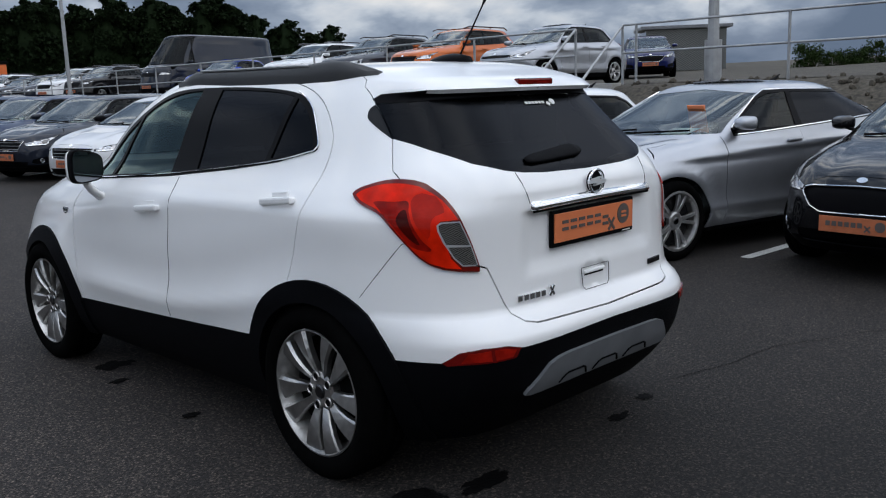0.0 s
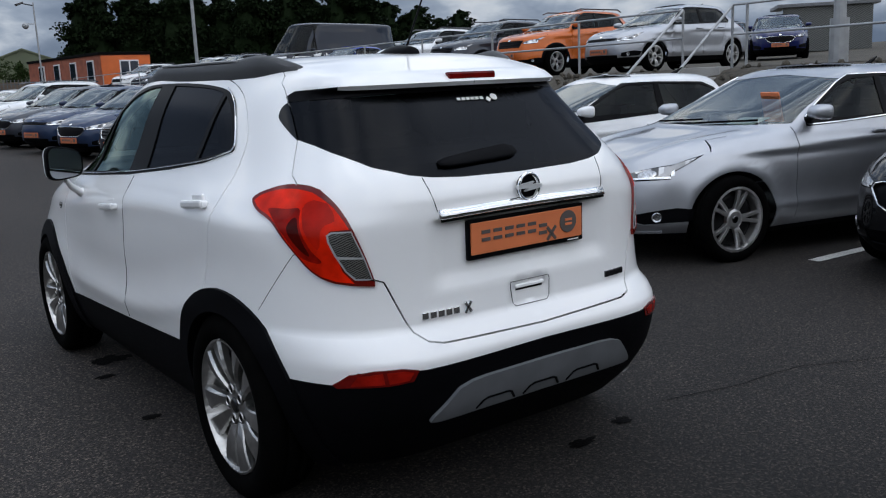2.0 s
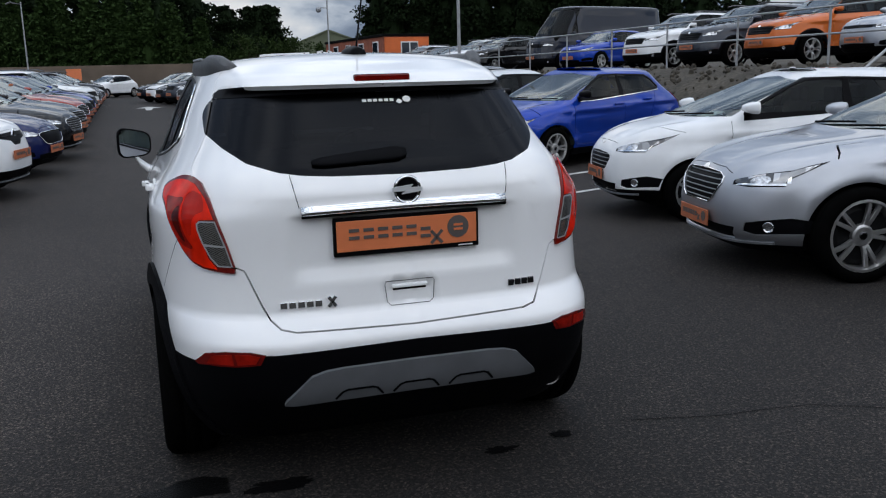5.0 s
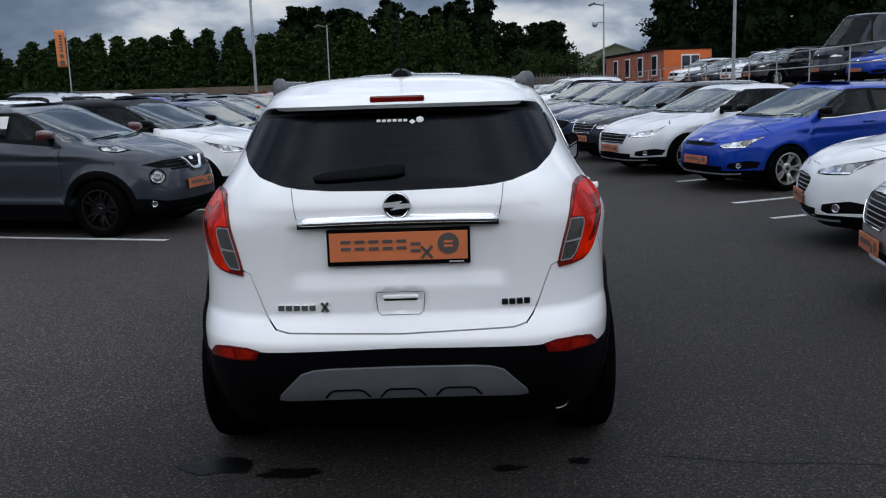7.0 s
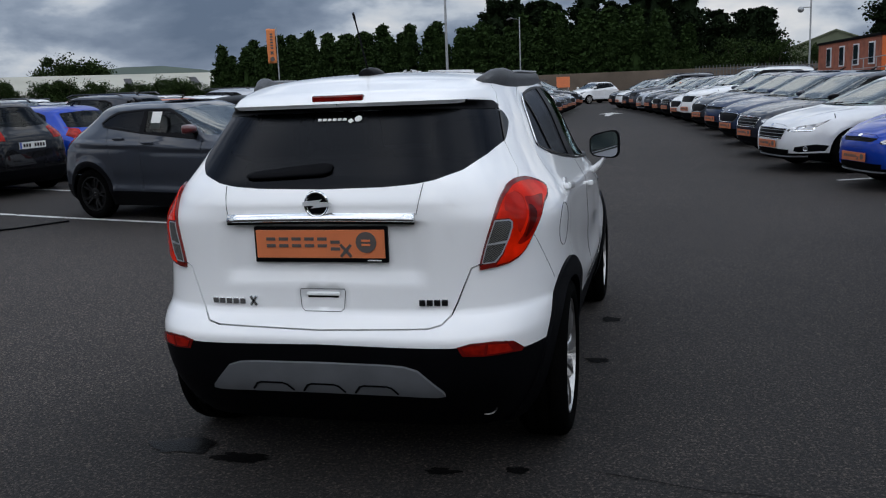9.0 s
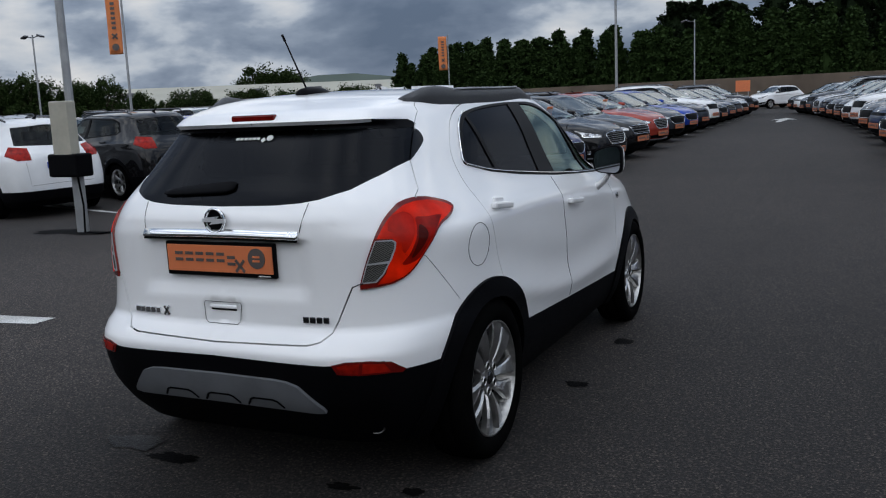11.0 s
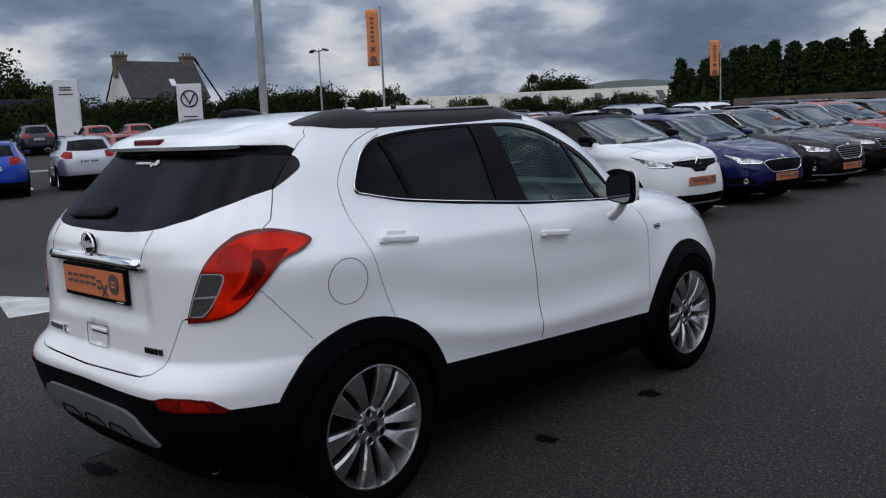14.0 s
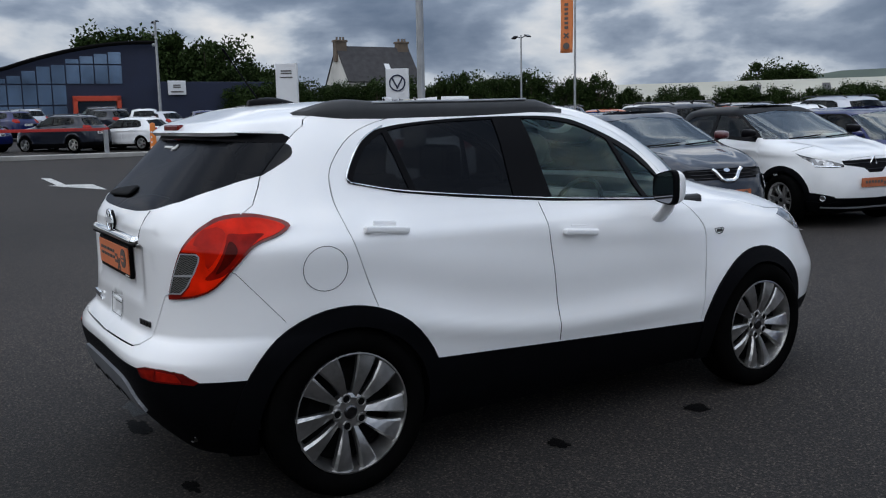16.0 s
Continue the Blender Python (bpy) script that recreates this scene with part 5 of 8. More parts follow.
    reg.append(("reversing", [("r", 0.622, 0.948), ("r", 0.682, 0.953), ("r", 0.691, 1.000), ("r", 0.690, 1.018), ("r", 0.682, 1.025), ("r", 0.640, 1.027)]))
    reg.append(("fog", [("r", 0.530, 0.586), ("r", 0.548, 0.552), ("r", 0.62, 0.546), ("r", 0.72, 0.544), ("s", -0.60, 0.539), ("s", -0.585, 0.550), ("r", 0.72, 0.586), ("r", 0.66, 0.598), ("r", 0.58, 0.598)]))
    reg.append(("fog_lens", [("r", 0.548, 0.582), ("r", 0.562, 0.558), ("r", 0.62, 0.553), ("r", 0.628, 0.590), ("r", 0.58, 0.590)]))
    reg.append(("fog_lens", [("r", 0.638, 0.590), ("r", 0.632, 0.553), ("r", 0.715, 0.551), ("r", 0.70, 0.582)]))
    # rear glass and its dark corner
    reg.append(("rear_window", [("r", 0.0, 1.162), ("r", 0.25, 1.167), ("r", 0.36, 1.175), ("r", 0.435, 1.187), ("r", 0.53, 1.218), ("r", 0.60, 1.266), ("r", 0.645, 1.311), ("r", 0.625, 1.375), ("r", 0.602, 1.435), ("r", 0.52, 1.440), ("r", 0.30, 1.446), ("r", 0.0, 1.448)]))
    reg.append(("lip_under", [("r", 0.0, 1.448), ("r", 0.30, 1.446), ("r", 0.52, 1.440), ("r", 0.602, 1.435), ("r", 0.597, 1.452), ("r", 0.575, 1.4700), ("r", 0.50, 1.4785), ("r", 0.0, 1.4795)]))
    reg.append(("corner_glass", [("r", 0.645, 1.306), ("r", 0.602, 1.437)] + smooth_line([("s", -0.140, 1.436), ("s", -0.118, 1.422), ("s", -0.114, 1.402), ("s", -0.130, 1.376), ("s", -0.20, 1.336)], False)))
    # side glass
    rw = smooth_line([("s", 0.115, 1.268), ("s", 0.105, 1.29), ("s", 0.19, 1.405), ("s", 0.29, 1.466), ("s", 0.56, 1.500), ("s", 0.85, 1.512)], False) + [("s", 0.925, 1.162)] + smooth_line([("s", 0.62, 1.192), ("s", 0.30, 1.232)], False)
    reg.append(("window_surround", smooth_line([("s", 0.085, 1.262), ("s", 0.083, 1.290), ("s", 0.168, 1.415), ("s", 0.285, 1.480), ("s", 0.56, 1.511), ("s", 0.93, 1.523), ("s", 1.27, 1.516), ("s", 1.48, 1.464), ("s", 1.80, 1.310), ("s", 1.975, 1.10)], False) + [("s", 1.985, 1.085), ("s", 1.985, 1.078), ("s", 1.09, 1.132), ("s", 0.62, 1.176), ("s", 0.30, 1.215)]))
    reg.append(("rear_quarter_window", smooth_line([("s", 0.112, 1.262), ("s", 0.112, 1.292), ("s", 0.19, 1.402), ("s", 0.290, 1.464)], False) + [("s", 0.352, 1.228)]))
    reg.append(("side_window_rear", smooth_line([("s", 0.318, 1.472), ("s", 0.42, 1.489), ("s", 0.60, 1.502), ("s", 0.885, 1.513)], False) + [("s", 0.885, 1.168), ("s", 0.62, 1.192), ("s", 0.385, 1.222)]))
    reg.append(("side_window_front", smooth_line([("s", 1.05, 1.513), ("s", 1.235, 1.503), ("s", 1.42, 1.464), ("s", 1.565, 1.402)], False) + [("s", 1.69, 1.113), ("s", 1.10, 1.146)]))
    reg.append(("front_quarter_window", [("s", 1.60, 1.386), ("s", 1.74, 1.312), ("s", 1.875, 1.205), ("s", 1.955, 1.095), ("s", 1.728, 1.110)]))
    reg.append(("windscreen", [("f", 0.0, 1.13), ("f", 0.62, 1.16), ("f", 0.56, 1.38), ("f", 0.50, 1.52), ("f", 0.0, 1.555)]))
    reg.append(("headlamp", [("s", 2.86, 0.935), ("s", 2.97, 0.955), ("s", 3.06, 0.945), ("f", 0.46, 0.93), ("f", 0.42, 0.82), ("f", 0.62, 0.80), ("s", 3.08, 0.83)]))
    fuel = [("s", -0.093 + 0.092 * math.cos(a), 0.947 + 0.089 * math.sin(a)) for a in np.linspace(0, 2 * math.pi, 28)]
    gaps = [
        smooth_line([("s", 1.965, 1.07), ("s", 2.075, 0.95), ("s", 2.085, 0.80), ("s", 2.06, 0.436)], False), smooth_line([("s", 0.128, 0.770), ("s", 0.045, 1.0), ("s", 0.013, 1.112), ("s", -0.002, 1.225), ("s", 0.03, 1.345), ("s", 0.18, 1.475), ("s", 0.46, 1.540), ("s", 0.93, 1.545), ("s", 1.33, 1.53), ("s", 1.60, 1.46), ("s", 1.80, 1.35), ("s", 1.98, 1.19)], False),
        [("r", 0.0, 0.640), ("r", 0.42, 0.650), ("r", 0.470, 0.662), ("r", 0.500, 0.690), ("r", 0.522, 0.735), ("r", 0.572, 0.86), ("r", 0.61, 0.875)],
        [("f", 0.62, 0.95), ("s", 2.75, 0.98), ("s", 2.30, 1.08)], smooth_line([("s", 1.085, 0.482), ("s", 1.068, 0.706), ("s", 1.034, 0.947), ("s", 1.012, 1.135)], False),
        [("r", 0.705, 1.165), ("r", 0.700, 1.20), ("r", 0.642, 1.311), ("r", 0.601, 1.437), ("r", 0.577, 1.50), ("r", 0.537, 1.55)],
    ]
    sk = Skin(s, reg, gaps, grid=0.032, step=0.022, gap=0.0056)
    W, B = M_WHITE, M_BLACKP
    sk.part("body", ["body"], W, root, "white painted body shell", skirt=0.02)
    hatch_ob = sk.part("tailgate", "hatch", W, root, "white tailgate", skirt=0.02)
    sk.part("rear_bumper", "bumper", W, root, skirt=0.02)
    sk.part("bumper_bottom", "lower", B, root, "black plastic bottom of the rear bumper", lift=0.003, skirt=0.02)
    sk.part("bumper_bottom", "chin", B, root, "black plastic chin of the front bumper", lift=0.003, skirt=0.02)
    for sd in (1, -1):
        sk.part("sill", "sill", B, root, "black plastic sill", sides=(sd,), lift=0.003, skirt=0.02)
    sk.part("skid_plate", "skid", M_SILVERP, root, "silver painted skid plate", lift=0.016, skirt=0.02)
    doors = {}
    for sd in (1, -1):
        doors[sd, 0] = sk.part("front_door", "front_door", W, root, sides=(sd,), skirt=0.02)
        doors[sd, 1] = sk.part("rear_door", "rear_door", W, root, sides=(sd,), skirt=0.02)
        sk.part("window_surround", "window_surround", M_TRIM, root, "gloss black window surround and pillar", sides=(sd,), lift=0.003)
        sk.part("side_window", "side_window_front", M_HGLASS, doors[sd, 0], sides=(sd,), lift=-0.002, skirt=0.004)
        sk.part("quarter_light", "front_quarter_window", M_HGLASS, doors[sd, 0], sides=(sd,), lift=-0.002, skirt=0.004)
        sk.part("side_window", "side_window_rear", M_PRIV, doors[sd, 1], "dark privacy glass", sides=(sd,), lift=-0.002, skirt=0.004)
        sk.part("quarter_light", "rear_quarter_window", M_PRIV, doors[sd, 1], "dark privacy glass", sides=(sd,), lift=-0.002, skirt=0.004)
        sk.part("arch_trim", "arch_rear", B, root, sides=(sd,), lift=0.014, skirt=0.05)
        sk.part("arch_trim", "arch_front", B, root, sides=(sd,), lift=0.014, skirt=0.05)
        tl = sk.part("tail_lamp", "tail_lamp", M_REDEDGE, root, "red wraparound tail lamp", sides=(sd,), lift=0.010, skirt=0.02)
        sk.part("lamp_lens", "lamp_bright", M_REDL, tl, sides=(sd,), lift=0.013, skirt=0.01)
        sk.part("lamp_chamber", "lamp_inner", M_REDMID, tl, sides=(sd,), lift=0.012, skirt=0.01)
        sk.part("lamp_divider", "lamp_shading", M_REDLOW, tl, "dark red band, shading painted into the lens", sides=(sd,), lift=0.012, skirt=0.01)
        sk.part("lamp_well", "lamp_deep", M_REDCORE, tl, "nearly black red core of the painted shading", sides=(sd,), lift=0.0125, skirt=0.01)
        sk.part("lamp_bezel", "lamp_frame", M_STEEL, tl, "pale frame", sides=(sd,), lift=0.012, skirt=0.01)
        sk.part("reversing_lamp", "reversing", M_CLEARL, tl, "clear ribbed lens", sides=(sd,), lift=0.011, skirt=0.01)
        fg = sk.part("rear_fog_lamp", "fog", M_REDDEEP, root, sides=(sd,), lift=0.006, skirt=0.02)
        sk.part("fog_lens", "fog_lens", M_REDFOG, fg, sides=(sd,), lift=0.008, skirt=0.01)
        sk.part("corner_glass", "corner_glass", M_TINT, root, sides=(sd,), lift=0.001, skirt=0.01)
        sk.part("headlamp", "headlamp", M_HEADL, root, sides=(sd,), lift=0.003, skirt=0.02)
    sk.part("rear_window", "rear_window", M_PRIV, hatch_ob, "dark privacy glass", lift=-0.002, skirt=0.004)
    sk.part("spoiler_underside", "lip_under", M_TRIM, hatch_ob, "black underside of the roof spoiler", skirt=0.0)
    sk.part("windscreen", "windscreen", M_SCREEN, root, lift=-0.002, skirt=0.004)

    def rear_y(x, z):
        q = s.end(np.array([abs(x)]), np.array([z]), False)
        return float(s.at(q[:, 0], q[:, 1])[0, 1])

    def side_x(y, z):
        q = s.side(np.array([y]), np.array([z]))
        return float(s.at(q[:, 0], q[:, 1])[0, 0])

    # brake lamp in the spoiler lip
    bm = bmesh.new()
    box(bm, (0, rear_y(0, 1.497) + 0.004, 1.499), (0.215, 0.030, 0.028), 0.007)
    part("brake_lamp", bm, M_REDDEEP, hatch_ob, "dark red high brake lamp")
    # black header of the rear glass with the dealer sticker
    LIE = Matrix.Rotation(-math.atan2(rear_y(0, 1.44) - rear_y(0, 1.38), 0.06), 4, "X")
    bm = bmesh.new()
    for k in range(6):
        box(bm, (-0.075 + 0.021 * k, rear_y(0.1, 1.416) - 0.002, 1.416), (0.015, 0.003, 0.012), 0, LIE)
    box(bm, (0.058, rear_y(0, 1.410) - 0.002, 1.410), (0.018, 0.003, 0.018), 0, LIE @ Matrix.Rotation(radians(45), 4, "Y"))
    rod(bm, Vector((0.088, rear_y(0.1, 1.416), 1.416)), Vector((0.088, rear_y(0.1, 1.416), 1.416)) + LIE.to_3x3() @ Vector((0, -0.004, 0)), 0.015, 14)
    part("window_sticker", bm, M_PLATEW, hatch_ob, "white dealer sticker print")
    # wiper with cover
    bm = bmesh.new()
    rows = []
    for t in np.linspace(0, 1, 13):
        x = 0.03 - 0.345 * t
        hh, z = 0.024 * (1 - 0.4 * t) * math.sin(min(1.0, 0.35 + 5 * t) * math.pi / 2) * (1.0 if t < 0.9 else 1 - 5 * (t - 0.9)), 1.236 - 0.022 * t
        rows.append([bm.verts.new((x, rear_y(x, z + u * hh) - d, z + u * hh)) for u, d in ((1, 0.003), (0.85, 0.010), (0.3, 0.015), (-0.4, 0.015), (-0.9, 0.010), (-1, 0.003))])
    for p, q in zip(rows, rows[1:]):
        for a in range(5):
            bm.faces.new((p[a], p[a + 1], q[a + 1], q[a]))
    bm.faces.new(rows[0]); bm.faces.new(rows[-1][::-1])
    part("rear_wiper", bm, B, hatch_ob, smooth=True)
    # chrome bar, panel lines, badge
    bm = bmesh.new()
    xs = np.linspace(-0.374, 0.374, 19)
    rows = [[bm.verts.new((x, rear_y(x, 1.062) + dy, z - 0.005 * (abs(x) / 0.378) ** 2)) for dy, z in ((0.01, 1.078), (-0.012, 1.078), (-0.024, 1.056), (-0.022, 1.048), (0.01, 1.045))] for x in xs]
    for p, q in zip(rows, rows[1:]):
        for a in range(4):
            bm.faces.new((p[a], q[a], q[a + 1], p[a + 1]))
    bm.faces.new(rows[0]); bm.faces.new(rows[-1][::-1])
    cb = part("chrome_bar", bm, M_CHROME, hatch_ob, "chrome bar over the plate", smooth=True)
    # black tube that draws the shade under the chrome bar
    bm = bmesh.new()
    tube(bm, [(x, rear_y(x, 1.062) - 0.014, 1.0425 - 0.005 * (abs(x) / 0.378) ** 2) for x in xs], 0.0055, 6)
    part("bar_shade", bm, M_DARK, cb, "black strip drawn as the shade under the bar")
    bm = bmesh.new()
    by = rear_y(0, 1.11)
    back = Matrix.Translation((0, by - 0.004, 1.112)) @ Matrix.Rotation(radians(90), 4, "X")
    ring = [(0.046 + 0.0055 * math.cos(a), 0.016 + 0.0055 * math.sin(a)) for a in np.linspace(0, 2 * math.pi, 8, endpoint=False)]
    revolve(bm, ring, 36, back, closed=True)
    vs = [(-0.050, -0.004), (-0.006, -0.004), (-0.020, -0.013), (0.050, -0.006), (0.050, 0.006), (0.008, 0.006), (0.020, 0.015), (-0.050, 0.008)]
    badge = part("badge", bm, M_CHROME, hatch_ob, "chrome ring badge")
    bm = bmesh.new()
    lo, hi = ([bm.verts.new(back @ Vector((a * 1.08, b * 1.15, h))) for a, b in vs] for h in (0.012, 0.024))
    bm.faces.new(hi)
    for i in range(8):
        bm.faces.new((lo[i], lo[(i + 1) % 8], hi[(i + 1) % 8], hi[i]))
    part("badge_bolt", bm, M_BRIGHT, badge)
    bm = bmesh.new()
    revolve(bm, [(0.0, 0.010), (0.042, 0.010), (0.044, 0.0)], 32, back)
    part("badge_ground", bm, M_TRIM, hatch_ob)
    # plate in its black holder
    py = rear_y(0.0, 0.955) - 0.016
    tilt = math.degrees(math.atan2(rear_y(0, 1.02) - rear_y(0, 0.89), 0.13))
    pl = pose(0.0, py, 0.957, -tilt)
    bm = bmesh.new()
    box(bm, (0, 0.006, 0), (0.535, 0.018, 0.137), 0.004)
    ph = part("plate_holder", bm, B, hatch_ob, "black plate holder")
    ph.matrix_basis = pl
    bm = bmesh.new()
    box(bm, (0, -0.004, 0.003), (0.515, 0.008, 0.108), 0.002)
    part("number_plate", bm, M_ORANGE, ph, "orange dealer plate")
    bm = bmesh.new()
    for k in range(6):
        x = -0.196 + 0.052 * k
        z = 0.010
        for dz in (0.013, -0.013):
            box(bm, (x, -0.0092, z + dz - (0.012 if k == 5 else 0)), (0.037, 0.003, 0.012))
    for a in (42, -42):
        box(bm, (0.105, -0.0092, -0.022), (0.011, 0.003, 0.062), 0, Matrix.Rotation(radians(a), 4, "Y"))
    part("plate_print", bm, M_PLATEGREY, ph, "grey print on the plate")
    bm = bmesh.new()
    rod(bm, (0.186, -0.007, 0.010), (0.186, -0.011, 0.010), 0.040, 32)
    part("plate_disc", bm, M_PLATEGREY, ph, "dark grey disc on the plate")
    bm = bmesh.new()
    for z in (0.017, 0.001):
        box(bm, (0.186, -0.0125, z), (0.034, 0.002, 0.008))
    part("disc_print", bm, M_ORANGE, ph)
    bm = bmesh.new()
    box(bm, (0.215, -0.0045, -0.060), (0.055, 0.002, 0.004))
    part("holder_print", bm, M_PLATEW, ph)
    # model lettering as plain bars
    bm = bmesh.new()
    for k in range(5):
        x = -0.452 + 0.030 * k
        box(bm, (x, rear_y(x, 0.735) - 0.004, 0.735), (0.024, 0.008, 0.024), 0.002)
    for a in (35, -35):
        box(bm, (-0.285, rear_y(0.285, 0.735) - 0.004, 0.737), (0.012, 0.010, 0.046), 0.002, Matrix.Rotation(radians(a), 4, "Y"))
    part("lettering", bm, M_CHROME, hatch_ob, "chrome model lettering as bars")
    bm = bmesh.new()
    for k in range(4):
        x = 0.392 + 0.028 * k
        box(bm, (x, rear_y(x, 0.737) - 0.004, 0.737), (0.023, 0.008, 0.023), 0.002)
    part("lettering", bm, M_DARKCHROME, hatch_ob, "dark chrome lettering as bars")
    # grip recess frame and its slot
    bm = bmesh.new()
    gy = rear_y(0, 0.79)
    box(bm, (0.0, rear_y(0, 0.765) - 0.002, 0.766), (0.135, 0.020, 0.014), 0.005)
    part("tailgate_grip", bm, W, hatch_ob)
    bm = bmesh.new()
    box(bm, (0.0, rear_y(0, 0.752) - 0.001, 0.755), (0.125, 0.006, 0.008), 0.002)
    part("grip_slot", bm, M_DARK, hatch_ob)
    bm = bmesh.new()
    fr = [(-0.088, 0.786), (0.088, 0.786), (0.092, 0.775), (0.086, 0.712), (0.072, 0.700), (-0.072, 0.700), (-0.086, 0.712), (-0.092, 0.775)]
    p3 = [(x, rear_y(x, z) - 0.001, z) for x, z in fr]
    tube(bm, p3 + [p3[0]], 0.0013, 5)
    part("grip_seam", bm, M_CABIN, hatch_ob)
    # three pressed arches low on the skid plate
    for cx in (-0.21, 0.0, 0.21):
        bm = bmesh.new()
        tube(bm, [(cx + dx, rear_y(cx + dx, z) - 0.0165, z) for dx, z in ((-0.085, 0.392), (-0.062, 0.420), (-0.045, 0.426), (0.045, 0.426), (0.062, 0.420), (0.085, 0.392))], 0.0052, 6)
        part("pressed_arch", bm, B, root, "dark moulded arch in the skid plate")
    # exhaust
    bm = bmesh.new()
    m = pose(0.60, -0.50, 0.298, 90, 0, 0)
    revolve(bm, [(0.030, -0.14), (0.033, 0.08), (0.038, 0.082), (0.038, -0.14)], 20, m @ Matrix.Diagonal((1.15, 0.75, 1, 1)))
    part("exhaust_pipe", bm, M_EXHAUST, root)
    # roof rails
    vv = np.linspace(s.v_of(1.35), s.top * 0.999, 300)

    def roof_z(x, y):
        _, w, yr, yf, nr, nf = s.table(vv)
        n, L = (nr, 1.0 - yr) if y < 1.0 else (nf, yf - 1.0)
        xs = w * np.clip(1 - np.clip(abs(y - 1.0) / np.maximum(L, 0.01), 0, 1) ** n, 0, 1) ** (1 / n)
        return float(np.interp(-x, -xs, s.table(vv)[0]))

    for sd in (1, -1):
        bm = bmesh.new()
        rows = []
        for t in np.linspace(0, 1, 27):
            y = -0.06 + 1.39 * t
            up = min(1, t / 0.13) ** 0.8 * min(1, (1 - t) / 0.12) ** 0.8
            thick = 0.024 + 0.014 * math.exp(-((t - 0.12) / 0.08) ** 2)
            cx = 0.572 + 0.02 * math.sin(math.pi * t) - 0.075 * max(0.0, 1 - t / 0.28) ** 1.6
            zb = roof_z(cx, y) - 0.006
            zt = zb + 0.006 + 0.044 * up + 0.010 * math.exp(-((t - 0.16) / 0.10) ** 2)
            rows.append([bm.verts.new((sd * (cx + o), y, z)) for o, z in ((thick * 0.9, zb - 0.03), (thick, zb + 0.01), (thick * 0.8, zt - 0.012), (thick * 0.3, zt), (-thick * 0.4, zt - 0.002), (-thick * 0.8, zt - 0.02), (-thick * 0.8, zb - 0.01))])
        for p, q in zip(rows, rows[1:]):
            for a in range(6):
                bm.faces.new((p[a], p[a + 1], q[a + 1], q[a]))
        bm.faces.new(rows[0]); bm.faces.new(rows[-1][::-1])
        rl = part("roof_rail", bm, M_RAIL, root, "dark grey plastic roof rail", smooth=True)
        bm = bmesh.new()
        tube(bm, [(sd * (0.585 + 0.02 * math.sin(math.pi * t)), -0.06 + 1.39 * t, roof_z(0.572 + 0.02 * math.sin(math.pi * t), -0.06 + 1.39 * t) + 0.045) for t in np.linspace(0.24, 0.84, 14)], 0.0055, 6)
        part("rail_strip", bm, M_STEEL, rl, "pale strip along the rail")
    # aerial
    bm = bmesh.new()
    rows = []
    for t in np.linspace(0, 1, 9):
        y = -0.05 + 0.24 * t
        h, w = 0.010 + 0.030 * math.sin(math.pi * min(1, 0.15 + 0.85 * t)) ** 0.8, 0.05 * math.sin(math.pi * (0.12 + 0.80 * t)) ** 0.6
        rows.append([bm.verts.new((w * math.cos(a), y, 1.592 + h * math.sin(a))) for a in np.linspace(-0.3, math.pi + 0.3, 9)])
    for p, q in zip(rows, rows[1:]):
        for a in range(8):
            bm.faces.new((p[a], p[a + 1], q[a + 1], q[a]))
    bm.faces.new(rows[0]); bm.faces.new(rows[-1][::-1])
    ab = part("aerial_base", bm, M_TRIM, root, "black aerial base", smooth=True)
    bm = bmesh.new()
    rod(bm, (0, 0.0, 1.62), (0, -0.155, 1.843), 0.0042, 8, 0.0032)
    rod(bm, (0, -0.142, 1.824), (0, -0.160, 1.850), 0.0055, 8)
    part("aerial_rod", bm, M_TRIM, ab)
    # mirrors, handles
    for sd in (1, -1):
        # mirror: black bezel round the glass, white cap ahead of it, all turned a little towards the cabin
        cx, cy, cz, hw, hh = 0.928, 1.70, 1.164, 0.094, 0.080
        turn = Matrix.Translation((sd * cx, cy, cz)) @ Matrix.Rotation(radians(-sd * 12), 4, "Z") @ Matrix.Diagonal((sd, 1, 1, 1))

        def ring(k, y):
            pts = []
            for a in np.linspace(0, 2 * math.pi, 24, endpoint=False):
                u, v = np.sign(math.cos(a)) * abs(math.cos(a)) ** 0.5, np.sign(math.sin(a)) * abs(math.sin(a)) ** 0.55
                pts.append(turn @ Vector((hw * k * u, y, hh * k * v * (1 + 0.10 * u) + 0.012 * k * max(0.0, v) * u)))
            return pts

        def shell(rows, caps=(True, True)):
            bm = bmesh.new()
            R = [[bm.verts.new(p) for p in r] for r in rows]
            for p, q in zip(R, R[1:]):
                for a in range(24):
                    bm.faces.new((p[a], p[(a + 1) % 24], q[(a + 1) % 24], q[a]))
            if caps[0]:
                bm.faces.new(R[0])
            if caps[1]:
                bm.faces.new(R[-1][::-1])
            return bm

        cap = [ring(0.985 * math.sqrt(1 - 0.84 * t * t), 0.022 + 0.075 * t) for t in np.linspace(0, 1, 8)]
        wm = part("wing_mirror", shell(cap), W, root, "white wing mirror with a black bezel", smooth=True)
        part("mirror_bezel", shell([ring(0.93, -0.004), ring(0.985, -0.002), ring(1.0, 0.006), ring(0.99, 0.026)]), M_BLACKP, wm, "black bezel")
        bm = bmesh.new()
        bm.faces.new([bm.verts.new(p) for p in ring(0.89, -0.0065)])
        part("mirror_glass", bm, M_MIRROR, wm)
        bm = bmesh.new()
        bx = side_x(1.78, 1.03)
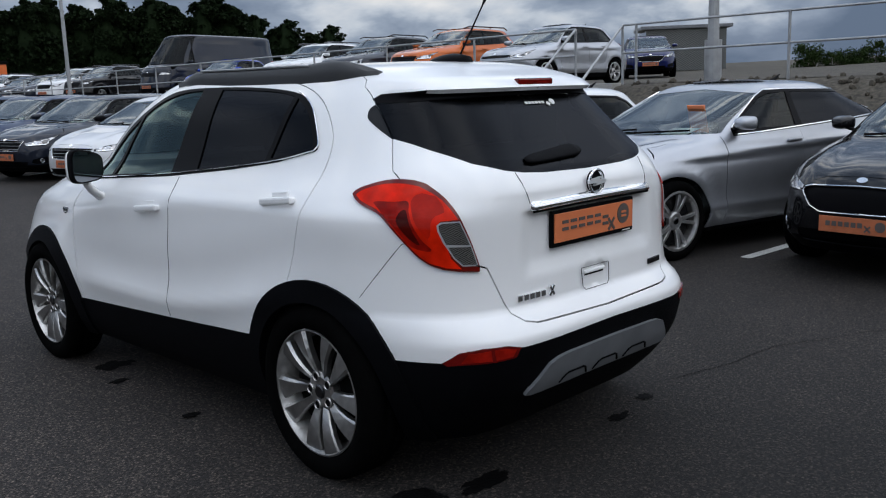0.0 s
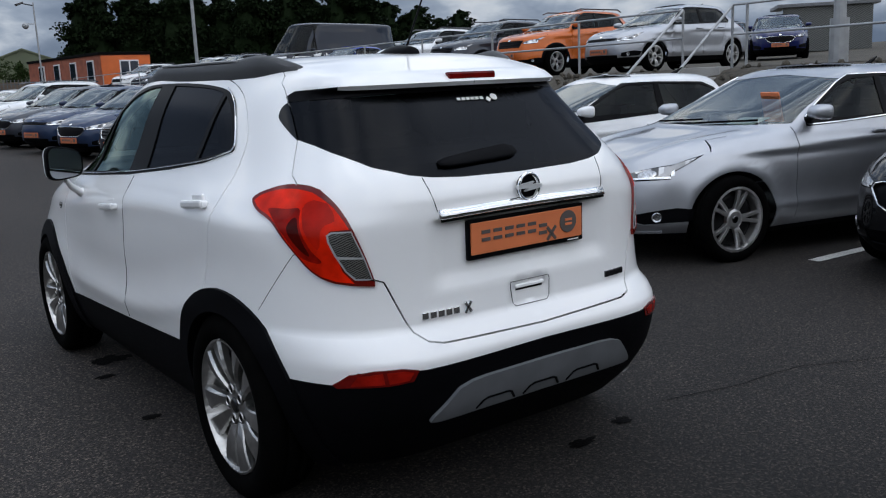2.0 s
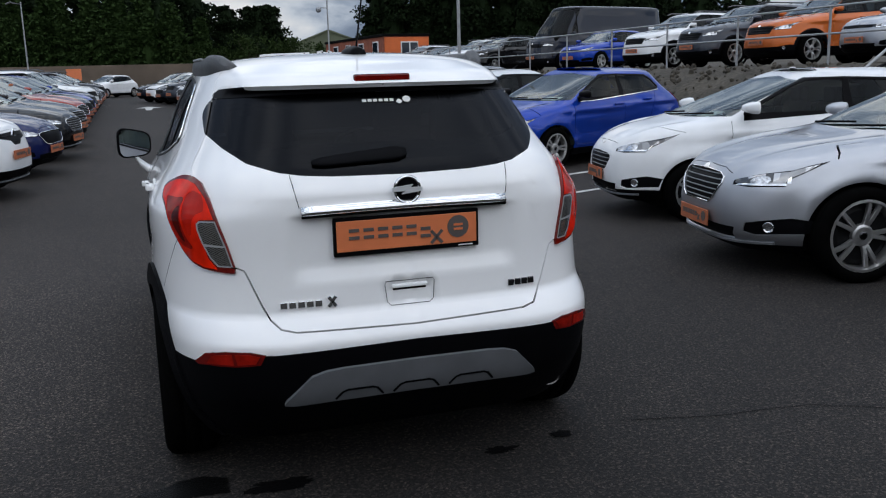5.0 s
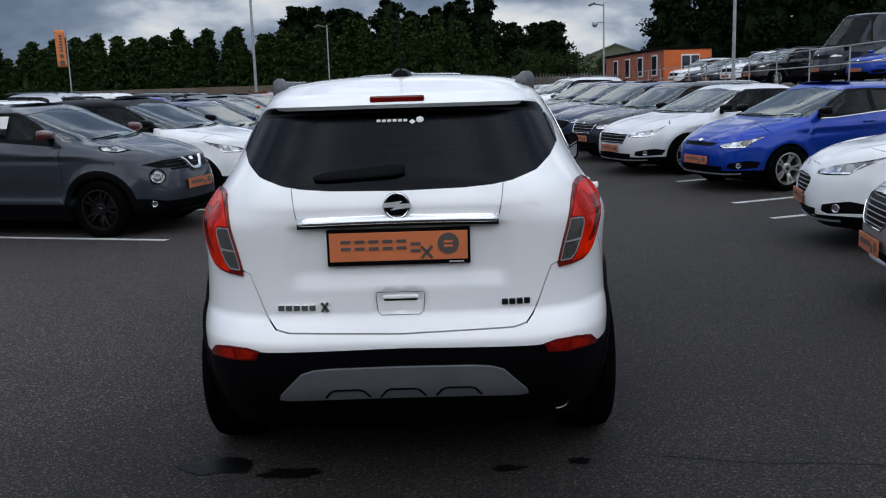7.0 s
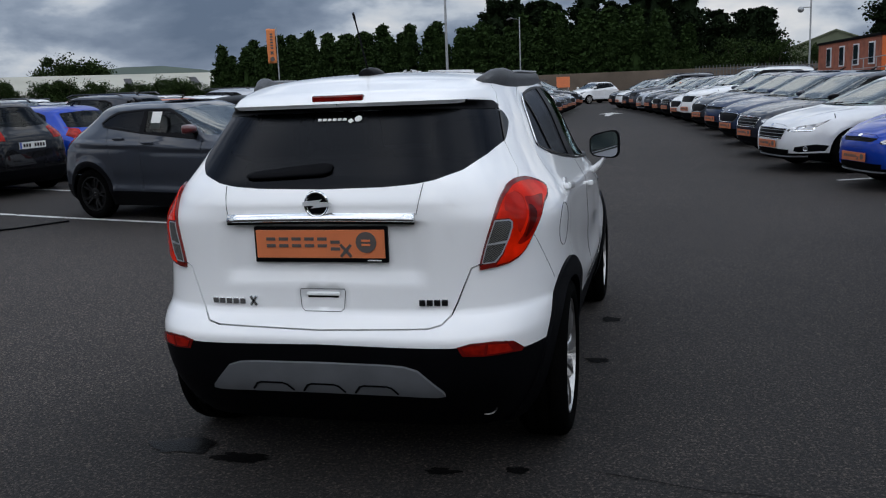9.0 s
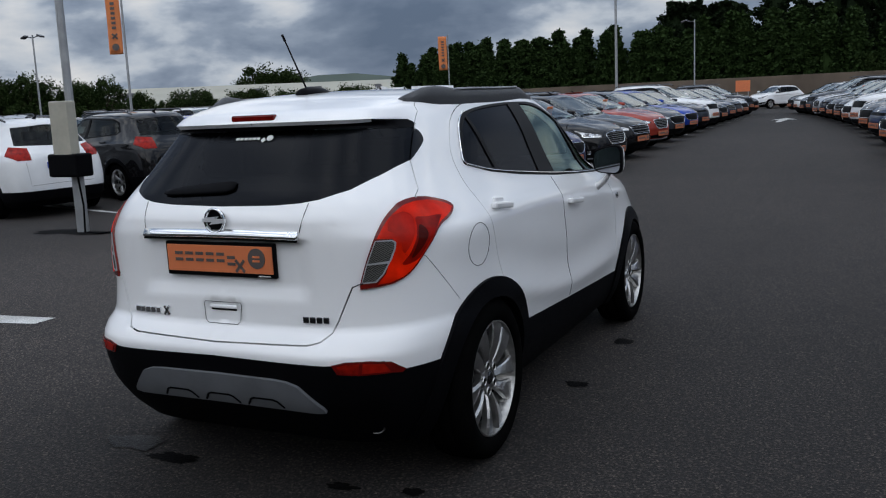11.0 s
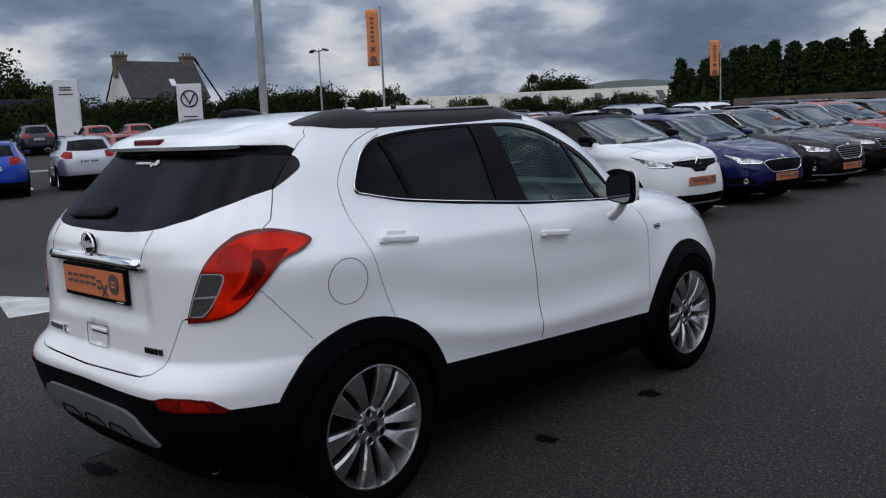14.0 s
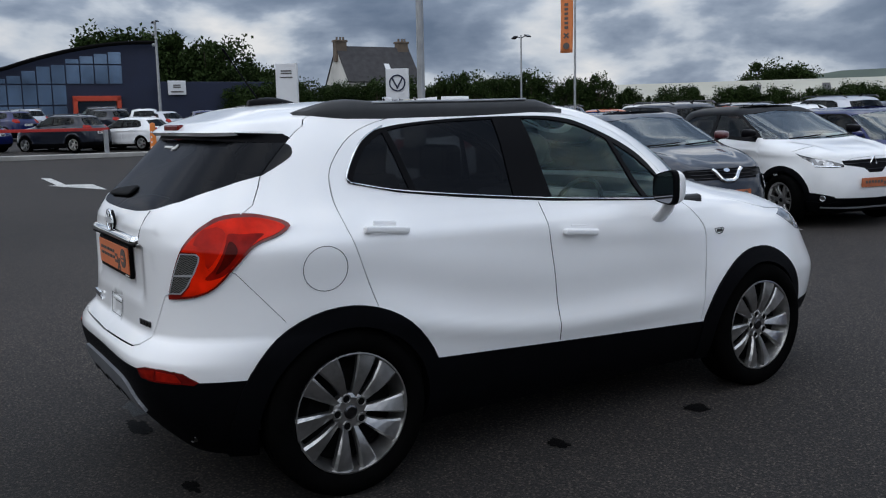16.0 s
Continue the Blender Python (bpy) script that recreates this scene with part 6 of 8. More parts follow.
        rows = [[bm.verts.new((sd * x, 1.745 + 0.052 * w * math.cos(a), z + 0.026 * w * math.sin(a))) for a in np.linspace(0, 2 * math.pi, 12, endpoint=False)] for x, z, w in ((bx - 0.02, 0.995, 1.15), (bx + 0.015, 1.012, 1.05), (0.905, 1.050, 0.95), (0.930, 1.092, 0.9))]
        for p, q in zip(rows, rows[1:]):
            for a in range(12):
                bm.faces.new((p[a], p[(a + 1) % 12], q[(a + 1) % 12], q[a]))
        part("mirror_foot", bm, W, wm, smooth=True)
        for (y, z), dr in (((0.185, 1.078), 1), ((1.205, 0.985), 0)):
            x = side_x(y, z)
            d = doors[sd, dr]
            bm = bmesh.new()
            rot = Matrix.Rotation(radians(-5), 4, "X")
            box(bm, (sd * (x + 0.020), y, z), (0.018, 0.205, 0.030), 0.009, rot)
            box(bm, (sd * (x + 0.010), y - 0.085, z + 0.006), (0.034, 0.030, 0.026), 0.008, rot)
            box(bm, (sd * (x + 0.010), y + 0.085, z - 0.008), (0.034, 0.030, 0.026), 0.008, rot)
            part("door_handle", bm, W, d)
            bm = bmesh.new()
            box(bm, (sd * (x - 0.0085), y, z + 0.006), (0.012, 0.105, 0.058), 0.005, rot)
            part("handle_cup", bm, W, d)
        # pale strip under the side glass
        bm = bmesh.new()
        ln = smooth_line([("s", 0.30, 1.490), ("s", 0.225, 1.458), ("s", 0.155, 1.405), ("s", 0.083, 1.300), ("s", 0.086, 1.268), ("s", 0.12, 1.257), ("s", 0.30, 1.222), ("s", 0.62, 1.186), ("s", 1.09, 1.142), ("s", 1.60, 1.107), ("s", 1.97, 1.085)], False)
        q = s.pts(ln, False, 0.03)
        p = s.at(q[:, 0], q[:, 1]) + 0.006 * s.normal(q[:, 0], q[:, 1])
        p[:, 0] *= sd
        tube(bm, [tuple(v) for v in p], 0.0032, 6)
        part("chrome_strip", bm, M_CHROME, root, "chrome strip under the side windows")
        rp = [(2.165, 0.918), (2.235, 0.918), (2.243, 0.910), (2.225, 0.893), (2.195, 0.888), (2.170, 0.900)]
        bm = bmesh.new()
        p3 = [(sd * (side_x(y, z) + 0.002), y, z) for y, z in rp]
        tube(bm, p3 + [p3[0]], 0.0022, 5)
        sr = part("side_repeater", bm, M_DARKCHROME, root, "small clear side repeater")
        bm = bmesh.new()
        box(bm, (sd * (side_x(2.203, 0.905) + 0.002), 2.203, 0.906), (0.006, 0.046, 0.016), 0.0025)
        part("repeater_lens", bm, M_CLEARL, sr)
    # fuel flap seam
    bm = bmesh.new()
    p3 = [(side_x(o[1], o[2]) + 0.0005, o[1], o[2]) for o in fuel]
    tube(bm, p3, 0.0014, 5)
    part("fuel_flap_seam", bm, M_CABIN, root)
    # seam round the plate panel
    for sd in (1, -1):
        bm = bmesh.new()
        tube(bm, [(sd * x, rear_y(x, z) - 0.0012, z) for x, z in ((0.398, 1.178), (0.392, 1.14), (0.385, 1.10), (0.378, 1.068))], 0.0013, 5)
        part("panel_seam", bm, M_DARK, hatch_ob)
    # thin seams: bumper to wing, and between the doors
    for sd in (1, -1):
        for path in ([("s", -0.452, 0.962), ("s", -0.430, 0.953), ("s", -0.258, 0.752)], smooth_line([("s", 1.085, 0.485), ("s", 1.068, 0.706), ("s", 1.034, 0.947), ("s", 1.012, 1.13)], False)):
            q = s.pts(path, False, 0.03)
            p = s.at(q[:, 0], q[:, 1]) - 0.0004 * s.normal(q[:, 0], q[:, 1])
            p[:, 0] *= sd
            bm = bmesh.new()
            tube(bm, [tuple(v) for v in p], 0.0014 if len(path) == 3 else 0.0022, 5)
            part("panel_seam", bm, M_DARK, root)
    # cabin
    bm = bmesh.new()
    box(bm, (0, 1.0, 0.34), (1.50, 2.9, 0.06), 0.01)
    box(bm, (0, 1.90, 0.96), (1.42, 0.50, 0.24), 0.07)
    box(bm, (0, -0.25, 0.86), (1.15, 0.6, 0.03), 0.01)
    for sd in (1, -1):
        box(bm, (sd * 0.76, 1.0, 0.74), (0.05, 2.3, 0.72), 0.02)
    part("cabin", bm, M_CABIN, root)
    for sx in (-0.37, 0.37):
        seat_simple(root, sx, 1.12, 0.54, 0.50, M_SEAT)
    seat_simple(root, 0, 0.30, 0.54, 1.24, M_SEAT)
    steering(root, 0.37, 1.62, 1.02)
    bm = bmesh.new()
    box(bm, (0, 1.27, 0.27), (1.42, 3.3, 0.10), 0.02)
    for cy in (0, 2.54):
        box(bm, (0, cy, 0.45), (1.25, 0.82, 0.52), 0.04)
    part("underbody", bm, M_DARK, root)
    for sd in (1, -1):
        for cy in (0, 2.555):
            make_wheel(root, sd * 0.778, cy, 0.350, 0.248, 0.215, 10, "flared", M_MACHINED, sd, True)
    return root


hero = make_hero()

# ---- ground, bank and terrace ----
def ground_z(x, y):
    """The yard rises gently away from the crossover."""
    d = max(0.0, y - 7.0)
    return (0.022 * d if d < 14 else 0.308 + 0.006 * (d - 14)) + 0.033 * min(max(-x - 26.0, 0.0), 36.0)


def sheet(name, xs, ys, f, material, label):
    V = [(x, y, f(x, y)) for x in xs for y in ys]
    n = len(ys)
    F = [(i * n + j, (i + 1) * n + j, (i + 1) * n + j + 1, i * n + j + 1) for i in range(len(xs) - 1) for j in range(n - 1)]
    ob = part(name, (V, [], F), material, smooth=True)
    return tagged(ob, label, "ground", kind="structure")


TERRACE = 1.50


def terrace_z(x):
    """The upper yard climbs a little behind its front row."""
    return TERRACE + 0.03 * max(0.0, x - 18.0)


BANK0, BANK1 = 9.6, 11.7   # foot and crown of the gravel bank


def land(x, y):
    z = ground_z(x, min(y, 80))
    if x < -45 or y > 80 or x > 120 or y < -60:
        return z - 0.02
    return z


def build_ground():
    xs = [-1500, -400, -120, -60, -45] + list(range(-40, 14, 2)) + [14, 40, 120, 400, 1500]
    ys = [-1500, -300, -60, -30, -10, 0, 7, 14, 21, 40, 60, 79, 81, 90, 140, 400, 1500]
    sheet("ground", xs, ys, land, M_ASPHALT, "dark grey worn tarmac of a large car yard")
    # gravel bank
    ys = np.arange(-14, 62, 0.35)
    V, F = [], []
    rows = 12
    for y in ys:
        for k in range(rows + 1):
            t = k / rows
            x = BANK0 + (BANK1 + 0.4 - BANK0) * t
            z = ground_z(x, y) * (1 - t) - 0.03 + (TERRACE + 0.03) * (1 - (1 - t) ** 1.5) + 0.07 * noise.noise((x * 2.1, y * 2.1, 0)) * (0 if k in (0, rows) else 1)
            V.append((x + 0.06 * noise.noise((y * 1.7, k, 3)), y, z))
    for i in range(len(ys) - 1):
        for k in range(rows):
            a = i * (rows + 1) + k
            F.append((a, a + 1, a + rows + 2, a + rows + 1))
    tagged(part("bank", (V, [], F), M_GRAVEL, smooth=True), "brown gravel bank below the upper yard", "ground", kind="structure")
    xs = [BANK1 + 0.35, 18, 40, 70]
    sheet("terrace", xs, [-14, 0, 20, 40, 61.5], lambda x, y: terrace_z(x), M_GRAVEL, "grey gravel upper yard behind a steel railing")
    # stones on the bank
    rnd = random.Random(4)
    bm = bmesh.new()
    for _ in range(1500):
        y, t = rnd.uniform(-6, 40), rnd.uniform(0.05, 1.0)
        x = BANK0 + (BANK1 + 0.4 - BANK0) * t
        z = ground_z(x, y) * (1 - t) + (TERRACE + 0.03) * (1 - (1 - t) ** 1.5) - 0.02
        r = rnd.uniform(0.025, 0.085)
        m = Matrix.Translation((x, y, z)) @ Euler((rnd.random() * 6, rnd.random() * 6, rnd.random() * 6)).to_matrix().to_4x4() @ Matrix.Diagonal((r * rnd.uniform(0.7, 1.4), r, r * rnd.uniform(0.5, 0.9), 1))
        bmesh.ops.create_icosphere(bm, subdivisions=1, radius=1.0, matrix=m)
    tagged(part("bank_stones", bm, M_GRAVEL), "loose grey and brown stones on the bank", "stones", kind="stuff")


build_ground()


def stripe(a, b, w=0.10):
    a, b = Vector((*a, 0)), Vector((*b, 0))
    d = (b - a).normalized()
    n = Vector((-d.y, d.x, 0)) * w / 2
    k = max(2, int((b - a).length / 0.12))
    V, F = [], []
    for i in range(k + 1):
        p = a + (b - a) * i / k
        for s in (-1, 1):
            q = p + s * n * (1 + 0.10 * noise.noise((p.x * 9, p.y * 9, s)))
            V.append((q.x, q.y, ground_z(q.x, q.y) + 0.004))
    F = [(2 * i, 2 * i + 1, 2 * i + 3, 2 * i + 2) for i in range(k)]
    tagged(part("bay_line", (V, [], F), M_LINE), "worn white parking bay line on tarmac", "road marking", "parking bay lines")


LEAN_L, LEAN_R = radians(-16), radians(21)
for k in range(-1, 16):
    y = 6.0 + 2.45 * k
    x0 = -3.0 + (0.0 if k < 1 else 0.03 * k)
    if k >= 0:
        stripe((x0, y - 0.1), (x0 - 4.85, y - 0.1 + 4.85 * math.sin(-LEAN_L)))
        stripe((x0 - 4.9, y + 1.25), (x0 - 9.4, y + 1.25 + 4.5 * math.sin(-LEAN_L)))
stripe((4.17, 0.70), (8.6, 0.45))
stripe((3.90, 6.18), (8.2, 7.9))
for k in range(7):
    stripe((3.90 - 0.12 * k, 7.55 + 2.42 * k), (8.2 - 0.12 * k, 9.25 + 2.42 * k))
for a, b in (((-24.6, 6.0), (-29.5, 7.6)), ((-25.6, 9.2), (-30.5, 10.8)), ((-26.9, 14.6), (-31.5, 16.4)), ((-26.2, 12.0), (-31.0, 13.7)), ((-9.9, 5.5), (-13.4, 6.9))):
    stripe(a, b)


def arrow(name, pts, label):
    V = [(x, y, ground_z(x, y) + 0.004) for x, y in pts]
    tagged(part(name, (V, [], [tuple(range(len(V)))]), M_LINE), label, "road marking")


arrow("arrow_marking", [(-3.45, 1.22), (-3.45, 1.42), (-4.55, 1.30), (-4.45, 1.68), (-6.0, 0.98), (-4.65, 0.62), (-4.60, 1.02)], "worn white painted arrow on tarmac")
arrow("arrow_marking", [(-24.9, 2.75), (-24.4, 2.95), (-20.9, 2.75), (-20.6, 3.35), (-18.2, 3.2), (-20.9, 2.3), (-20.85, 2.52), (-22.7, 2.62)], "white painted arrow at the yard's entry")
arrow("arrow_marking", [(-0.9, 34), (-0.7, 34), (-0.6, 36.5), (-0.2, 36.4), (-0.8, 38.4), (-1.3, 36.5), (-0.95, 36.5)], "far white painted arrow on tarmac")


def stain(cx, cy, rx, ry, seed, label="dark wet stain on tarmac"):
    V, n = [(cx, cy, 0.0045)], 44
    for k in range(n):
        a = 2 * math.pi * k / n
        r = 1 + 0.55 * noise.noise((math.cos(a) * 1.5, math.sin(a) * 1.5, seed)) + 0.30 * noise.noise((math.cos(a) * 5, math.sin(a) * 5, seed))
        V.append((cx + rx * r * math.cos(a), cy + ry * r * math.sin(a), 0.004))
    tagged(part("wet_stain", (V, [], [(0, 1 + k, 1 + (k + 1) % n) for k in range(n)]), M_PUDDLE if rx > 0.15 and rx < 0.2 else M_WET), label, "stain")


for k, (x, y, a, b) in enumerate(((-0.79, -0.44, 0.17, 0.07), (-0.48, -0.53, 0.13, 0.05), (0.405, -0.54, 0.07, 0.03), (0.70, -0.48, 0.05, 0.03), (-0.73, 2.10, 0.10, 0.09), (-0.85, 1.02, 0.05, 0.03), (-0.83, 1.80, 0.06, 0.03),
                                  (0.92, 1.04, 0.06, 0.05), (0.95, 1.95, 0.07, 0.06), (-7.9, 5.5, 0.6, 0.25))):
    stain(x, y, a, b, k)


# a long repaired crack and two patches in the tarmac
def crack(pts, w, label):
    V, F = [], []
    P = [Vector((*p, 0)) for p in pts]
    n = 0
    for a, b in zip(P, P[1:]):
        k = max(2, int((b - a).length / 0.06))
        d = (b - a).normalized()
        s = Vector((-d.y, d.x, 0))
        for i in range(k):
            p = a + (b - a) * i / k
            p = p + s * (0.07 * noise.noise((p.x * 2.5, p.y * 2.5, 7)) + 0.02 * noise.noise((p.x * 11, p.y * 11, 3)))
            q = w * (0.6 + 0.8 * abs(noise.noise((p.x * 9, p.y * 9, 2))))
            for e in (-1, 1):
                V.append((p.x + s.x * q * e, p.y + s.y * q * e, ground_z(p.x, p.y) + 0.0035))
            n += 1
    F = [(2 * i, 2 * i + 1, 2 * i + 3, 2 * i + 2) for i in range(n - 1)]
    tagged(part("crack", (V, [], F), M_WET), label, "crack")


crack([(1.0, -0.45), (1.9, -0.62), (2.7, -1.0), (3.9, -1.3), (5.2, -1.9)], 0.0032, "thin dark crack running across the tarmac")

# ---- parked cars ----
WHITE, SILVER, GREY, DARK, BLACK = (0.80, 0.81, 0.82, 0.0), (0.44, 0.455, 0.49, 0.85), (0.040, 0.046, 0.060, 0.5), (0.013, 0.017, 0.028, 0.3), (0.005, 0.005, 0.006, 0.0)
BLUE, NAVY, RED, ORANGE, SKY = (0.003, 0.040, 0.34, 0.45), (0.006, 0.011, 0.075, 0.2), (0.30, 0.035, 0.02, 0.3), (0.55, 0.13, 0.025, 0.3), (0.022, 0.038, 0.085, 0.5)
LIGHT = (0.68, 0.69, 0.71, 0.2)
HUES = {WHITE: "white", SILVER: "silver", GREY: "grey", DARK: "dark grey", BLACK: "black", BLUE: "bright blue", NAVY: "navy blue", RED: "red", ORANGE: "orange", SKY: "slate blue", LIGHT: "pale silver"}
TYPES = {"small": "small hatchback", "hatch": "hatchback", "golf": "hatchback", "auris": "hatchback", "estate": "estate car", "saloon": "saloon", "insignia": "saloon", "suv": "sport utility car", "juke": "small crossover", "captur": "small crossover", "van": "high-roof panel van"}
PROTO = {}


def park(kind, colour, x, y, heading, nose=True, z=None, group="cars parked in rows", note="parked in a row on the tarmac"):
    """Parks a car with its nose (or tail) at x, y, heading in degrees from +x."""
    c = KINDS[kind]
    h = radians(heading)
    d = c["front"] if nose else c["rear"]
    ox, oy = x - d * math.cos(h), y - d * math.sin(h)
    zc = ground_z(ox, oy) if z is None else z
    label = f"{HUES[colour]} {TYPES[kind]} {note}"
    tilt = 0.0 if z is not None else math.atan2(ground_z(ox, oy + 0.5) - ground_z(ox, oy - 0.5), 1.0)
    m = Matrix.Translation((ox, oy, zc)) @ Matrix.Rotation(tilt, 4, "X") @ Matrix.Rotation(h - math.pi / 2, 4, "Z")
    if kind not in PROTO:
        ob = PROTO[kind] = make_car("van" if kind == "van" else "car", c, label, "van" if kind == "van" else "car", group)
        ob.matrix_basis = m
    else:
        ob = copy_thing(PROTO[kind], m)
    tagged(ob, label, "van" if kind == "van" else "car", group)
    if ob is not PROTO[kind] and math.hypot(x, y) > 26:
        # too far off for these to be told apart
        for o in list(ob.children_recursive):
            if o.name.split(".")[0] in ("fog_ring", "steering_wheel", "plate_band", "mirror_foot", "dark_plug", "wiper", "lamp_strip", "hub_cap"):
                bpy.data.objects.remove(o)
    for o in ob.children_recursive:
        o.color = colour
    return ob


# beside the crossover
park("hatch", BLACK, 3.66, -0.36, 173)
mondeo = park("saloon", SILVER, 3.12, 2.15, 168)
bm = bmesh.new()
box(bm, (-0.28, 1.92, 1.14), (0.20, 0.02, 0.26), 0.004, Matrix.Rotation(radians(-14), 4, "X"))
part("placard", bm, M_ORANGE, mondeo, "orange card hanging behind the windscreen")
park("small", WHITE, 3.64, 4.75, 167)
park("auris", BLUE, 3.80, 8.98, 201)
row_r = [("insignia", LIGHT), ("estate", DARK), ("hatch", SKY), ("golf", SKY), ("hatch", GREY), ("suv", WHITE), ("hatch", WHITE), ("estate", DARK), ("hatch", GREY), ("golf", DARK), ("saloon", SILVER), ("suv", GREY), ("hatch", DARK), ("golf", WHITE), ("hatch", DARK)]
for k, (kd, col) in enumerate(row_r):
    park(kd, col, 2.98 - 0.13 * k - 0.012 * k * k, 11.38 + 2.42 * k, 201)
row_l = [("juke", GREY), ("captur", WHITE), ("hatch", NAVY), ("saloon", BLACK), ("estate", BLACK), ("saloon", RED), ("hatch", GREY), ("hatch", BLUE), ("golf", DARK), ("suv", WHITE), ("hatch", DARK), ("estate", SKY), ("golf", GREY), ("hatch", SILVER), ("suv", DARK), ("hatch", GREY)]
for k, (kd, col) in enumerate(row_l):
    ob = park(kd, col, (-2.86, -2.47, -2.26, -2.10)[k] if k < 4 else -2.10 - 0.06 * (k - 3), 6.88 + 2.30 * k + 0.02 * k * k, -15)
    if kd == "juke":
        bm = bmesh.new()
        box(bm, (0.722, 1.20, 1.325), (0.008, 0.17, 0.23), 0.002, Matrix.Rotation(radians(-22), 4, "Y"))
        part("window_sheet", bm, M_PLATEW, ob, "white paper sheet in the side window")
row_b = [("suv", WHITE), ("suv", BLACK), ("hatch", BLUE), ("suv", DARK), ("hatch", ORANGE), ("golf", WHITE), ("suv", SILVER), ("hatch", GREY), ("suv", WHITE), ("golf", DARK), ("hatch", BLUE), ("suv", GREY), ("hatch", WHITE), ("suv", BLACK)]
for k, (kd, col) in enumerate(row_b):
    park(kd, col, -9.75 + (0.55 if k else 0.0) - 0.12 * k, 7.25 + 2.4 * k, 165, nose=False)
row_c = [("hatch", WHITE), ("golf", GREY), ("suv", DARK), ("hatch", ORANGE), ("suv", WHITE), ("hatch", SILVER), ("golf", BLACK), ("suv", SILVER), ("hatch", BLUE), ("suv", WHITE), ("golf", DARK)]
for k, (kd, col) in enumerate(row_c):
    park(kd, col, -20.5 - 0.12 * k, 16.0 + 2.5 * k, -15)
    park(row_c[-1 - k][0], row_c[(k * 3 + 4) % 11][1], -25.2 - 0.12 * k, 17.2 + 2.5 * k, 165, nose=False)
# far side of the entry road
for kd, col, x, y, h in (("suv", BLUE, -22.4, 6.9, 158), ("suv", SILVER, -22.9, 9.95, 162), ("suv", WHITE, -23.8, 13.2, 160), ("hatch", RED, -29.0, 14.6, 165)):
    park(kd, col, x, y, h, nose=False)
for kd, col, x, y, h in (("golf", WHITE, -36.4, 9.9, 215), ("suv", DARK, -37.0, 7.2, 218), ("hatch", NAVY, -39.0, 3.4, 215), ("golf", GREY, -46.5, 8.6, 205), ("suv", DARK, -47.5, 10.9, 205), ("hatch", SILVER, -45.5, 13.2, 205), ("suv", NAVY, -49.0, 6.0, 205), ("golf", DARK, -41.5, 0.2, 215), ("golf", NAVY, -45, 14.5, 165), ("hatch", RED, -44, 20.5, 165), ("suv", DARK, -45, 17.5, 165), ("hatch", RED, -45, 23.5, 165), ("suv", WHITE, -46, 11.4, 165), ("hatch", GREY, -44.5, 26.5, 165), ("suv", SILVER, -55, 7.5, 200), ("golf", DARK, -56, 4.0, 200), ("suv", DARK, -55, 12.0, 200)):
    park(kd, col, x, y, h, nose=False)
# upper yard
for kd, col, x, y, h in (("golf", SILVER, 12.6, 10.9, 178), ("suv", ORANGE, 12.8, 14.2, 182), ("suv", GREY, 12.9, 17.2, 186), ("suv", WHITE, 13.0, 20.2, 190), ("golf", BLUE, 14.0, 26.5, 200), ("van", DARK, 14.4, 30.8, 192), ("suv", BLACK, 13.4, 35.6, 200), ("suv", WHITE, 13.3, 38.4, 200), ("hatch", DARK, 13.1, 40.9, 200), ("golf", DARK, 12.9, 43.3, 200), ("suv", WHITE, 12.7, 46.0, 200),
                         ("hatch", NAVY, 23.5, 13.5, 215), ("golf", DARK, 25.5, 17.0, 215)):
    park(kd, col, x, y, h, z=terrace_z(x + 1.2), note="parked on the gravel upper yard")
park("small", WHITE, -4.4, 58.3, 228, note="parked across the far end of the aisle")

bd = empty("notice_board", Matrix.Translation((-5.3, 61.0, ground_z(-5.3, 61.0))), "small orange notice board on two posts", "sign")
bm = bmesh.new()
box(bm, (0, 0, 1.55), (0.95, 0.04, 0.75), 0.01)
part("board", bm, M_ORANGE, bd)
for x in (-0.35, 0.35):
    bm = bmesh.new()
    box(bm, (x, 0.05, 0.9), (0.05, 0.05, 1.8), 0.005)
    part("post", bm, M_STEEL, bd)

# ---- railing, poles, buildings ----
def railing():
    zt = TERRACE
    runs = [list(np.arange(-8.0, 7.2, 2.95)) + [7.05], [8.15] + list(np.arange(10.9, 52, 2.9))]
    for ys in runs:
        root = empty("railing", Matrix(), "galvanised steel tube railing along the upper yard", "railing")
        for y in ys:
            bm = bmesh.new()
            rod(bm, (12.0, y, zt - 0.1), (12.0, y, zt + 1.10), 0.026, 8)
            part("post", bm, M_STEEL, root)
        for z in (0.58, 1.10):
            bm = bmesh.new()
            rod(bm, (12.0, ys[0], zt + z), (12.0, ys[-1], zt + z), 0.021, 8)
            part("rail", bm, M_STEEL, root)
    root = empty("stair_handrail", Matrix(), "sloping steel handrails beside bank steps", "railing")
    for y in (7.05, 8.15):
        for dz in (1.10,):
            bm = bmesh.new()
            rod(bm, (12.0, y, zt + dz), (9.5, y - 0.4, dz), 0.024, 8)
            part("rail", bm, M_STEEL, root)
    st = empty("bank_steps", Matrix(), "concrete steps up the gravel bank", "steps")
    for k in range(8):
        bm = bmesh.new()
        box(bm, (9.7 + 0.29 * k, 7.5, 0.02 + TERRACE * (k + 0.5) / 8), (0.32, 1.0, 0.19), 0.01)
        part("step", bm, M_CONC, st)


